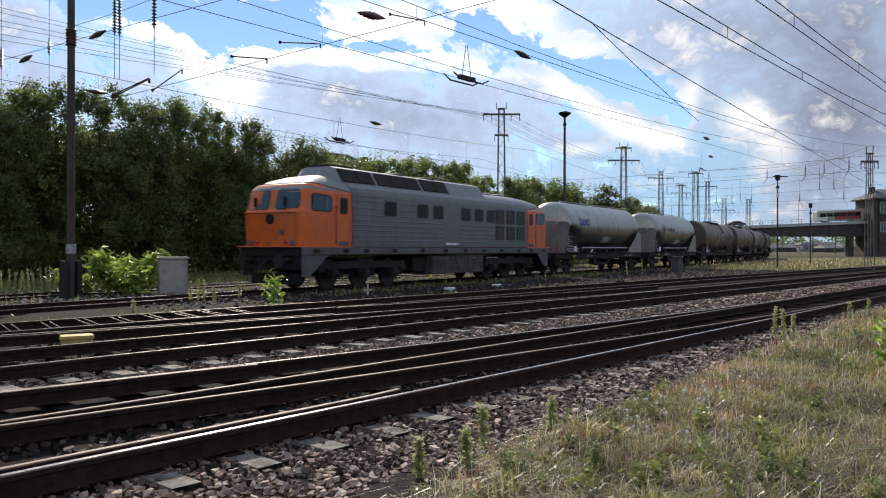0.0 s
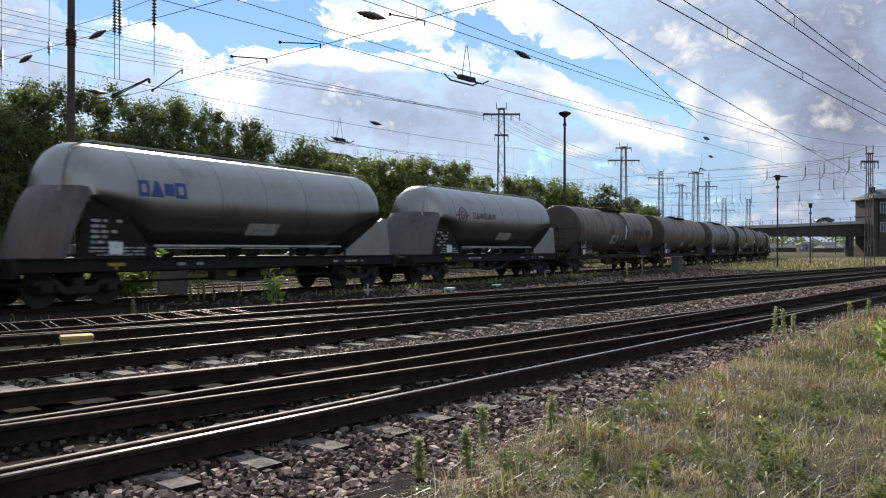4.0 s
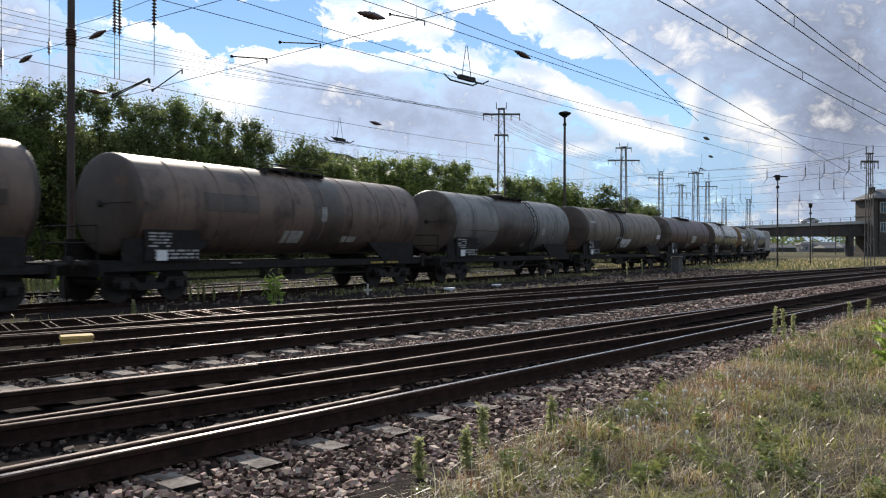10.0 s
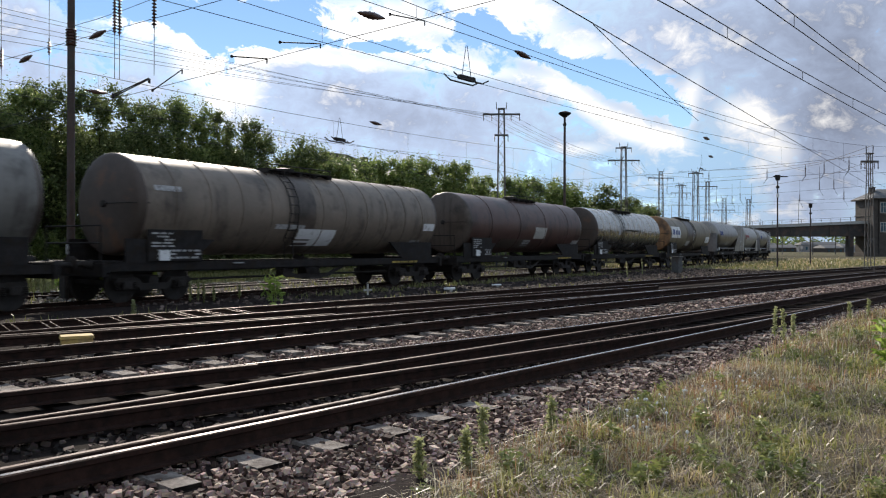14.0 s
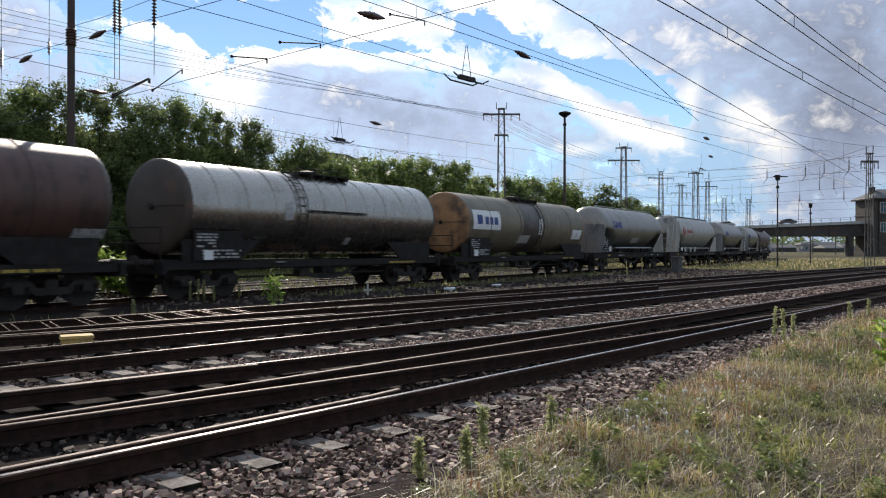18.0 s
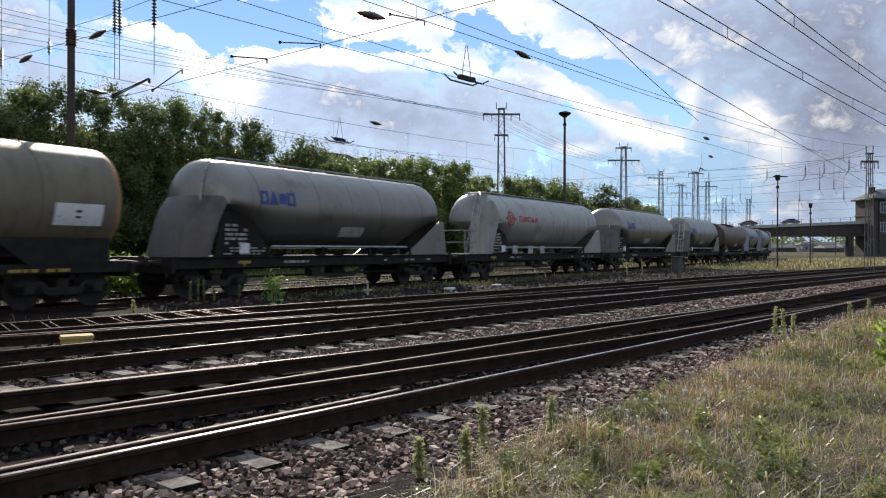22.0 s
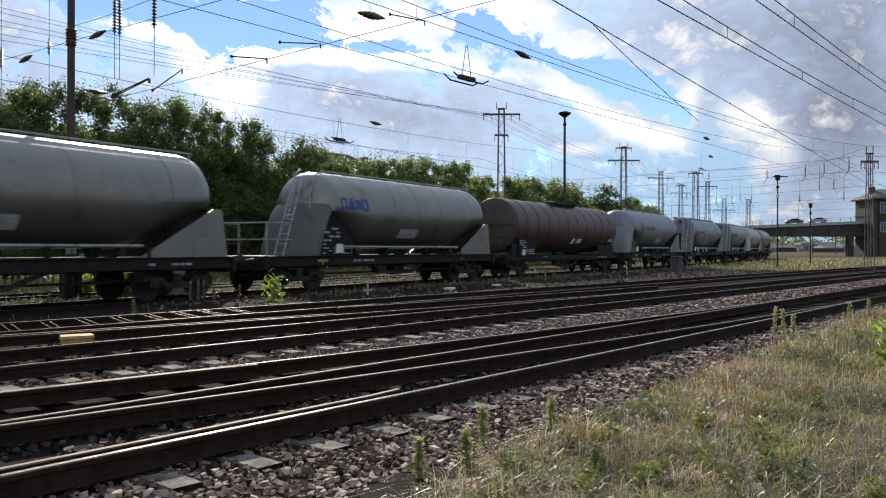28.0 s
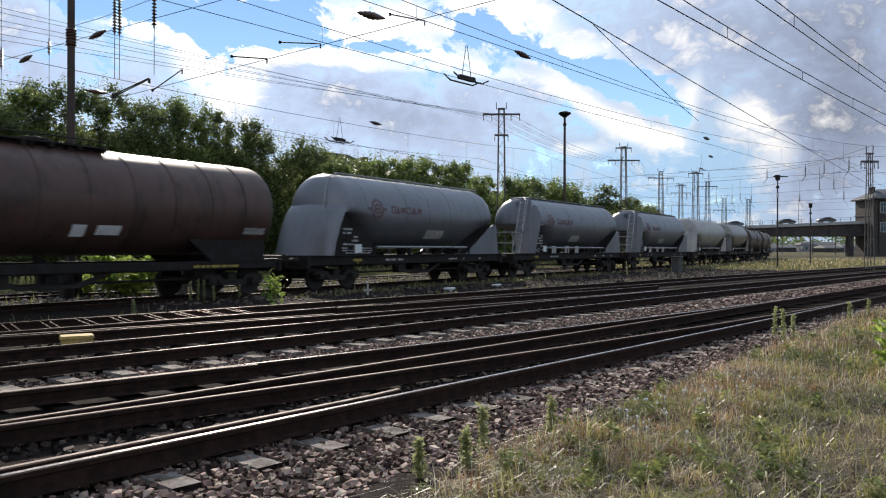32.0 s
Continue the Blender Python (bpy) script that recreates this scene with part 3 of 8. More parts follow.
# orange light reflected from the next wagon, painted as the head's base colour
P_ORANGEHEAD = paint("orange_reflection_tank_head", (0.36, 0.19, 0.085), 0.0, 0.65, (0.07, 0.045, 0.03), 0.3, 0.6, 0.3)
# soot, plus the shade on the forward-facing skirt painted into the colour
P_SKIRT = paint("sooty_shaded_skirt_paint", (0.105, 0.098, 0.095), 0.1, 0.5, (0.05, 0.042, 0.036), 0.2, 0.5, 0.2)
# the shadow on the heads is painted as a dark base; rust patches over it
P_DARKHEAD = paint("shaded_rusty_tank_head", (0.062, 0.045, 0.036), 0.0, 0.55, (0.15, 0.07, 0.035), 0.10, 0.5, 0.3)

_cache = {}


def wheelset_mesh(r):
    if ("w", r) not in _cache:
        sh = Shape()
        for sg in (-1, 1):
            y = sg * 0.752
            prof = [(0.10, -0.07), (0.12, 0.06), (r * 0.62, 0.045), (r * 0.86, 0.055), (r, 0.062), (r, -0.055), (r + 0.03, -0.068), (r * 0.86, -0.072), (r * 0.62, -0.03)]
            sh.lathe([(q, a * -sg) for q, a in prof] + [(0.10, 0.07 * sg)], (0, y, 0), "y", 26)
        sh.tube((0, -1.02, 0), (0, 1.02, 0), 0.085, 12)
        sh.box(-0.03, 0.03, -1.03, -1.02, -0.06, 0.06)
        _cache[("w", r)] = sh.mesh("wheelset", M_IRON, 40)
    return _cache[("w", r)]


WHEELS = []      # (wheelset, place on its thing, radius, where on the train)


def wheelset(parent, x, r, sigma):
    ob = part("wheelset", wheelset_mesh(r), None, parent, m=pose(x, 0, r))
    WHEELS.append((ob, x, r, sigma))


def bogie(parent, x, sigma_mid, r=0.46, wb=1.8):
    """A two-axle freight bogie: side frames, springs, axle boxes, cross beam."""
    if "bogie" not in _cache:
        sh = Shape()
        for y in (-1.0, 1.0):
            a, b = y - 0.07, y + 0.07
            sh.prism([(-1.25, 0.52), (-1.2, 0.66), (-0.55, 0.66), (-0.4, 0.50), (0.4, 0.50), (0.55, 0.66), (1.2, 0.66), (1.25, 0.52), (0.62, 0.50), (0.45, 0.32), (-0.45, 0.32), (-0.62, 0.50)], "y", a, b)
        sh.box(-0.16, 0.16, -1.05, 1.05, 0.45, 0.72, 0.02)
        for xe in (-1.2, 1.2):
            sh.box(xe - 0.05, xe + 0.05, -1.0, 1.0, 0.5, 0.6)
        _cache["bogie"] = sh.mesh("bogie_frame", M_IRON, 30)
        sh = Shape()
        sh.box(-0.15, 0.15, -1.17, -1.04, 0.34, 0.58, 0.03)
        for dx in (-0.26, 0.26):
            for k in range(5):
                sh.lathe([(0.05, 0.0), (0.075, 0.02), (0.05, 0.04)], (dx, -1.06, 0.34 + k * 0.045), "z", 10)
        sh.lathe([(0.09, -1.20), (0.12, -1.17), (0.12, -1.1)], (0, 0, 0.46), "y", 14)
        _cache["axle_box"] = sh.mesh("axle_box", M_IRON, 30)
    bg = part("bogie_frame", _cache["bogie"], None, parent, m=pose(x, 0, 0))
    for sg in (-1, 1):
        for side in (0, 180):
            ob = part("axle_box", _cache["axle_box"], None, bg, m=pose(sg * wb / 2, 0, 0, 0, 0, side))
    for sg in (-1, 1):
        wheelset(parent, x + sg * wb / 2, r, sigma_mid + x + sg * wb / 2)


def buffers(parent, half):
    """Buffers, a draw hook with its screw coupling and hoses at both ends."""
    if "buffer" not in _cache:
        sh = Shape().lathe([(0.13, 0.62), (0.13, 0.56), (0.095, 0.55), (0.095, 0.30), (0.07, 0.29), (0.07, 0.03), (0.20, 0.02), (0.225, 0.0), (0.225, -0.01)][::-1], (0, 0, 0), "x", 20)
        _cache["buffer"] = sh.mesh("buffer", M_IRON, 40)
        sh = Shape().box(0.25, 0.62, -0.05, 0.05, -0.06, 0.06, 0.015)
        sh.tube((0.25, 0, 0), (0.1, 0, -0.12), 0.03).tube((0.1, 0, -0.12), (0.0, 0, -0.28), 0.025).tube((0.3, 0.25, 0.0), (0.1, 0.22, -0.35), 0.025)
        _cache["coupling"] = sh.mesh("coupling", M_IRON, 40)
    for e, rz in ((-half, 0), (half, 180)):
        for y in (-0.875, 0.875):
            part("buffer", _cache["buffer"], None, parent, m=pose(e, y, 1.04, 0, 0, rz))
        part("coupling", _cache["coupling"], None, parent, m=pose(e, 0, 1.0, 0, 0, rz))


def bars(x0, x1, z0, z1, rows, y, rnd, fill=0.75):
    """Lines of small writing as plain bars on a flank at y (facing -y)."""
    sh = Shape()
    h = (z1 - z0) / rows
    for i in range(rows):
        x = x0
        while x < x1 - 0.05:
            w = rnd.uniform(0.08, 0.34)
            if rnd.random() < fill:
                sh.box(x, min(x + w, x1), y - 0.004, y + 0.004, z0 + h * (i + 0.2), z0 + h * (i + 0.75))
            x += w + rnd.uniform(0.03, 0.09)
    return sh


CONSIST = []     # (thing, middle of it along the train)


def wagon(name, s0, s1, label, category):
    mid = (s0 + s1) / 2
    ob = thing(name, on_rails(mid), label, category, "wagons of the freight train")
    CONSIST.append((ob, mid))
    return ob, (s1 - s0) / 2, mid


def underframe(w, half, z0=0.74, z1=1.18, deck=True, mt=None):
    sh = Shape()
    e = half - 0.62
    for y in (-1.28, 1.16):
        sh.box(-e, e, y, y + 0.12, z0 + 0.12, z1, 0.01)
    sh.box(-e, -e + 0.14, -1.38, 1.38, z0, z1, 0.01)
    sh.box(e - 0.14, e, -1.38, 1.38, z0, z1, 0.01)
    sh.box(-e, e, -0.25, 0.25, z0 + 0.05, z1 - 0.1)
    for k in range(7):
        x = -e + 2 * e * (k + 0.5) / 7
        sh.box(x - 0.05, x + 0.05, -1.2, 1.2, z0 + 0.12, z1 - 0.1)
    part("underframe", sh, mt or M_BLACK, w)
    if deck:
        part("deck", Shape().box(-e, e, -1.36, 1.36, z1, z1 + 0.03, 0.005), M_BLACK, w)
    # brake gear
    sh = Shape()
    sh.lathe([(0.22, -0.35), (0.24, -0.3), (0.24, 0.3), (0.22, 0.35)], (0.6, -0.5, 0.62), "x", 16)
    sh.tube((-half + 3.4, -0.7, 0.55), (half - 3.4, -0.7, 0.55), 0.035)
    sh.box(-1.4, -0.9, -1.15, -0.8, 0.5, 0.86, 0.02)
    sh.prism([(-2.2, 0.98), (-1.9, 0.98), (-0.6, 0.55), (0.8, 0.55), (2.0, 0.98), (2.3, 0.98), (0.9, 0.45), (-0.7, 0.45)], "y", -1.12, -1.06)
    part("brake_gear", sh, M_IRON, w)


def silo_wagon(s0, s1, paint_mat, style, logo, rnd, label, name="silo_wagon", lead=0.0):
    """A four-axle silo wagon: a pressure vessel with hopper outlets on an open frame. style B has a platform with ladder at its front; lead sets a rounded front back from the buffers."""
    w, half, mid = wagon(name, s0, s1, label, "freight wagon")
    front = -half + (2.2 + lead if style == "A" else 3.0)
    rear = half - 1.15
    top, belly, wide = 4.27, 1.45, 1.40
    seg = 40
    rg = []
    xs = [front + (rear - front) * i / 60 for i in range(61)]
    dense = [front + d for d in (0.0, 0.04, 0.1, 0.2, 0.34, 0.52, 0.75, 1.0)] + [x for x in xs if front + 1.2 < x < rear - 1.0] + [rear - d for d in (0.8, 0.55, 0.35, 0.2, 0.1, 0.04, 0.0)]
    for x in dense:
        a = min(1.0, (x - front) / 0.95)
        b = min(1.0, (rear - x) / 0.75)
        k = max(0.001, 1 - (1 - a) ** 2.6) ** (1 / 2.6) * math.sqrt(max(0.0025, 1 - (1 - b) ** 2))
        low = max(belly, 2.62 - (x - front - 0.7) * 0.62, 2.55 - (rear - 0.35 - x) * 0.46)
        low = min(low, 2.62)
        cz = 2.82
        up, dn = (top - cz) * k, (cz - low) * k
        ring = []
        for j in range(seg):
            t = 2 * math.pi * j / seg
            c, s = math.cos(t), math.sin(t)
            ww = wide * k * (1.0 if s > 0 else (1.0 - 0.10 * (-s) * (low - belly)))
            ring.append((x, ww * c, cz + (up if s > 0 else dn) * s))
        rg.append(ring)
    part("vessel", Shape().rings(rg), paint_mat, w, smooth=50)
    # weld seams
    for u in (0.14, 0.36, 0.5, 0.64, 0.86):
        x = front + (rear - front) * u
        ring = [[(x + dx, (wide + r) * math.cos(t), 2.82 + (top - 2.82 + r) * math.sin(t)) for t in (math.pi * (-0.06 + 1.12 * q / 24) for q in range(25))] for dx, r in ((-0.011, 0.0), (-0.007, 0.005), (0.007, 0.005), (0.011, 0.0))]
        part("weld_seam", Shape().rings(ring, False, closed=False), M_LSILL, w)
    underframe(w, half)
    # front apron between the vessel and the frame, open at its flank
    e = half - 0.62
    f = -half
    if style == "A":
        # rounded skirt that carries the vessel's front dome down to the frame
        def skirt(z, tip, back, wid, grow):
            pts = []
            for k in range(15):
                a = -math.pi / 2 + math.pi * k / 14
                pts.append((back - (back - tip + grow) * math.cos(a) ** 0.7, (wid + grow) * math.sin(a), z))
            return pts
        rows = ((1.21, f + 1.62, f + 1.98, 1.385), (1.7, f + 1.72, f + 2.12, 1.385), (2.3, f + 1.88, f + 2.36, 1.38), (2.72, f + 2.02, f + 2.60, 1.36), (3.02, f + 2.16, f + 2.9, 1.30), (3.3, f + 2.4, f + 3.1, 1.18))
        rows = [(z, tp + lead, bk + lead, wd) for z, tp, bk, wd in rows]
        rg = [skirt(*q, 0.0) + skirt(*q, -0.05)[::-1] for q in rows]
        # bright shells get a skirt colour darkened for its shaded side
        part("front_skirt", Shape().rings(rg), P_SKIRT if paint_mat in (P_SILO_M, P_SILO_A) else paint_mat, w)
    else:
        for y in (-1.385,):
            part("front_cheek", Shape().prism([(f + 2.25, 1.21), (f + 3.1, 1.21), (f + 3.75, 2.72), (f + 4.2, 2.72), (f + 4.0, 2.95), (f + 3.3, 3.75), (f + 2.85, 3.8), (f + 2.62, 3.7), (f + 2.45, 3.35)], "y", y, y + 0.05), paint_mat, w)
        pts = [(f + 2.25, 1.21), (f + 2.31, 1.9), (f + 2.38, 2.7), (f + 2.47, 3.35), (f + 2.72, 4.08)]
        part("end_plate", Shape().rings([[(x, y, z) for y in (-1.335, -0.62)] + [(x + 0.05, y, z) for y in (-0.62, -1.335)] for x, z in pts]), paint_mat, w)
        for a in (5.35, 7.15, 8.6):
            part("sign_plate", Shape().box(f + a, f + a + 0.55, -1.34, -1.31, 1.21, 1.62, 0.004), M_GREYPLATE, w, "pale square plate on the frame")
    # rear gussets
    for y in (-1.33, 1.28):
        part("rear_gusset", Shape().prism([(half - 4.1, 1.21), (half - 0.95, 1.21), (half - 1.18, 2.62), (half - 1.5, 2.62)], "y", y, y + 0.05), paint_mat, w)
    part("rear_plate", Shape().rings([[(x, y, z) for y in (-1.28, 1.28)] + [(x - 0.05, y, z) for y in (1.28, -1.28)] for x, z in ((half - 0.97, 1.21), (half - 1.2, 2.62))]), paint_mat, w)
    # inner bulkhead with writing on its dark panel
    g = f + (2.4 + lead * 0.75 if style == "A" else 3.3)
    panel = Shape().prism([(g, 1.22), (g + 2.5, 1.22), (g + 1.25, 2.66), (g + 0.35, 2.66)], "y", -1.08, -1.04)
    part("side_panel", panel, M_BLACK, w)
    part("inscription", bars(g + 0.45, g + 1.35, 1.55, 2.25, 5, -1.085, rnd, 0.7), M_LETTER, w)
    part("inscription", bars(g + 0.4, g + 2.2, 1.25, 1.52, 3, -1.085, rnd, 0.8), M_LETTER, w)
    part("label_plate", Shape().box(g + 0.75, g + 1.15, -1.41, -1.385, 1.30, 1.62, 0.01), M_WHITE, w, "pale square label plate")
    # outlets and pipes under the belly
    sh = Shape().tube((f + 4.6, -1.3, 1.52), (half - 4.0, -1.3, 1.52), 0.05, 10)
    part("discharge_pipe", sh, M_GALV, w)
    for k in range(3):
        x = f + 5.4 + (half * 2 - 10.0) * k / 2
        sh = Shape().lathe([(0.30, 0.45), (0.20, 0.2), (0.14, 0.0), (0.14, -0.2)], (x, 0, 1.1), "z", 16)
        sh.tube((x, 0, 1.0), (x, -1.25, 1.35), 0.07, 10)
        sh.box(x - 0.12, x + 0.12, -1.33, -1.15, 1.25, 1.45, 0.02)
        part("outlet", sh, M_IRON, w)
    flank_bars(w, f + 8.2, [(0, 1.35, 0, 0.36)], 1.88, M_GREYPLATE, 1.405, 2.82, 1.37, "sign_plate", "blank grey sign plate")
    for k in range(4):
        x = f + 4.4 + k * (2 * half - 8.2) / 3
        part("stanchion", Shape().box(x - 0.05, x + 0.05, -1.36, -1.28, 1.2, 1.5), M_BLACK, w)
    # catwalk and hatches on the roof
    sh = Shape()
    if style == "A":
        sh.tube((front + 0.9, -0.42, 4.30), (rear - 0.4, -0.42, 4.30), 0.028, 6)
        for k in range(9):
            x = front + 1.0 + (rear - front - 1.5) * k / 8
            sh.tube((x, -0.42, 4.1), (x, -0.42, 4.31), 0.022, 6)
        part("roof_rail", sh, M_GALV, w)
        sh = Shape()
        p = [(front + 0.95, -0.5, 4.26), (front + 0.45, -0.55, 4.12), (front + 0.12, -0.7, 3.6), (front + 0.0, -0.72, 2.9)]
        for a, b in zip(p, p[1:]):
            sh.tube(a, b, 0.025, 6)
        part("handrail", sh, M_GALV, w)
    else:
        cw = part("catwalk", Shape().box(front + 0.6, rear - 0.3, -0.45, -0.15, 4.27, 4.30), M_GALV, w)
        part("board", Shape().box(front + 0.6, rear - 0.3, 0.15, 0.45, 4.27, 4.30), M_GALV, cw)
        for k in range(10):
            x = front + 0.7 + (rear - front - 1.2) * k / 9
            part("bearer", Shape().box(x - 0.03, x + 0.03, -0.5, 0.5, 4.18, 4.268), M_GALV, cw)
    if style == "B" or lead:
        # platform at the front: ladder, railings
        lad = part("ladder", Shape().tube((f + 1.55, -1.2, 1.2), (f + 2.55, -1.2, 4.05), 0.025, 6), M_GALV, w)
        part("stile", Shape().tube((f + 1.55, -0.8, 1.2), (f + 2.55, -0.8, 4.05), 0.025, 6), M_GALV, lad)
        for k in range(9):
            u = k / 8.5
            part("rung", Shape().tube((f + 1.55 + u, -1.2, 1.3 + 2.75 * u), (f + 1.55 + u, -0.8, 1.3 + 2.75 * u), 0.018, 6), M_GALV, lad)
        for z in (1.75, 2.3):
            part("railing_bar", Shape().tube((f + 1.9, -1.25, z), (f + 0.75, -1.25, z), 0.025, 6).tube((f + 0.75, -1.25, z), (f + 0.75, 1.25, z), 0.025, 6).tube((f + 0.75, 1.25, z), (f + 1.9, 1.25, z), 0.025, 6), M_GALV, w)
        for y in (-1.25, 0, 1.25):
            part("railing_post", Shape().tube((f + 0.75, y, 1.2), (f + 0.75, y, 2.3), 0.025, 6), M_GALV, w)
        sh = Shape()
        p = [(f + 1.9, -1.3, 2.4), (f + 1.6, -1.35, 2.45), (f + 2.1, -1.3, 4.0), (f + 2.7, -0.9, 4.2)]
        for a, b in zip(p, p[1:]):
            sh.tube(a, b, 0.022, 6)
        part("hand_hoop", sh, M_GALV, w)
    if style == "B":
        part("visor", Shape().prism([(f + 2.7, 4.17), (f + 3.3, 4.24), (f + 3.3, 4.18), (f + 2.7, 4.11)], "y", -1.0, -0.1), paint_mat, w)
    for k in range(3):
        x = front + (rear - front) * (0.2 + 0.3 * k)
        sh = Shape().lathe([(0.30, 0.0), (0.30, 0.10), (0.24, 0.15)], (x, 0.2, 4.16), "z", 18)
        part("hatch", sh, M_GALV, w)
    if logo:
        side_logo(w, f + (4.05 + lead * 0.25 if style == "A" else 4.6), logo)
    for x in (-half + 2.55, half - 2.55):
        bogie(w, x, mid)
    buffers(w, half)
    part("warning_mark", Shape().prism([(f + 3.2, 1.08), (f + 3.7, 1.08), (f + 3.7, 0.99), (f + 3.5, 0.99), (f + 3.45, 0.88), (f + 3.4, 0.99), (f + 3.2, 0.99)], "y", -1.30, -1.284), M_YELLOW, w, "faded yellow arrow mark")
    part("inscription", bars(-half + 5.2, -half + 6.4, 0.95, 1.1, 1, -1.29, rnd), M_LETTER, w)
    part("inscription", bars(half - 5.5, half - 2.2, 0.95, 1.08, 1, -1.29, rnd, 0.3), M_LETTER, w)
    return w


def flank_bars(w, x0, marks, z, mt, r=1.405, cz=2.82, up=1.4, name="emblem", label=""):
    """Raised marks on a round flank; each mark is (x0, x1, z0, z1)."""
    sh = Shape()
    for a, b, c, d in marks:
        n = max(1, int((d - c) / 0.12))
        rg = []
        for i in range(n + 1):
            q = z + c + (d - c) * i / n
            y = -(r + 0.004) * math.sqrt(max(0.0, 1 - ((q - cz) / up) ** 2))
            rg.append([(x0 + a, y, q), (x0 + b, y, q), (x0 + b, y + 0.03, q), (x0 + a, y + 0.03, q)])
        sh.rings(rg)
    return part(name, sh, mt, w, label)


def disc_marks(r0, r1, cx, cz, n=20):
    out = []
    for i in range(n):
        z0, z1 = -r1 + 2 * r1 * i / n, -r1 + 2 * r1 * (i + 1) / n
        m = abs((z0 + z1) / 2)
        xo = math.sqrt(max(0, r1 * r1 - m * m))
        xi = math.sqrt(max(0, r0 * r0 - m * m)) if m < r0 else 0
        if xi > 0:
            out += [(cx - xo, cx - xi, cz + z0, cz + z1), (cx + xi, cx + xo, cz + z0, cz + z1)]
        else:
            out.append((cx - xo, cx + xo, cz + z0, cz + z1))
    return out


def blocks(x, widths, h, gap=0.06, stroke=0.075):
    """A row of plain shapes the size of large lettering: frames, wedges and bars by turns."""
    out = []
    for k, wd in enumerate(widths):
        if k % 3 == 0:                                       # closed frame
            out += [(x, x + stroke, 0, h), (x + wd - stroke, x + wd, 0, h), (x + stroke, x + wd - stroke, h - stroke, h), (x + stroke, x + wd - stroke, 0, stroke)]
        elif k % 3 == 1:                                     # wedge
            n = 6
            out += [(x + wd * 0.42 * i / n, x + wd - wd * 0.42 * i / n, h * i / n, h * (i + 1) / n) for i in range(n)]
        else:                                                # solid block
            out.append((x, x + wd, h * 0.12, h * 0.88))
        x += wd + gap
    return out


def side_logo(w, x, logo):
    if logo in ("maroon", "red", "faint"):
        mt = {"maroon": M_DULLRED, "red": M_REDLOGO, "faint": M_DULLRED}[logo]
        flank_bars(w, x, disc_marks(0.29, 0.38, 0.5, 0.0) + disc_marks(0.12, 0.20, 0.5, 0.0) + [(-0.08, 0.13, -0.045, 0.045), (0.42, 0.70, -0.04, 0.04), (0.87, 1.08, -0.045, 0.045)], 2.98, mt, label="round emblem of plain shapes")
        flank_bars(w, x + 1.42, blocks(0, (0.28, 0.22, 0.36, 0.28, 0.40, 0.28), 0.30, 0.06, 0.06), 2.84, mt, name="lettering", label="row of plain blocks as lettering")
    elif logo == "blue":
        flank_bars(w, x, blocks(0, (0.36, 0.40, 0.34, 0.38), 0.44, 0.04, 0.10), 2.86, M_BLUE, name="lettering", label="row of blue blocks as lettering")


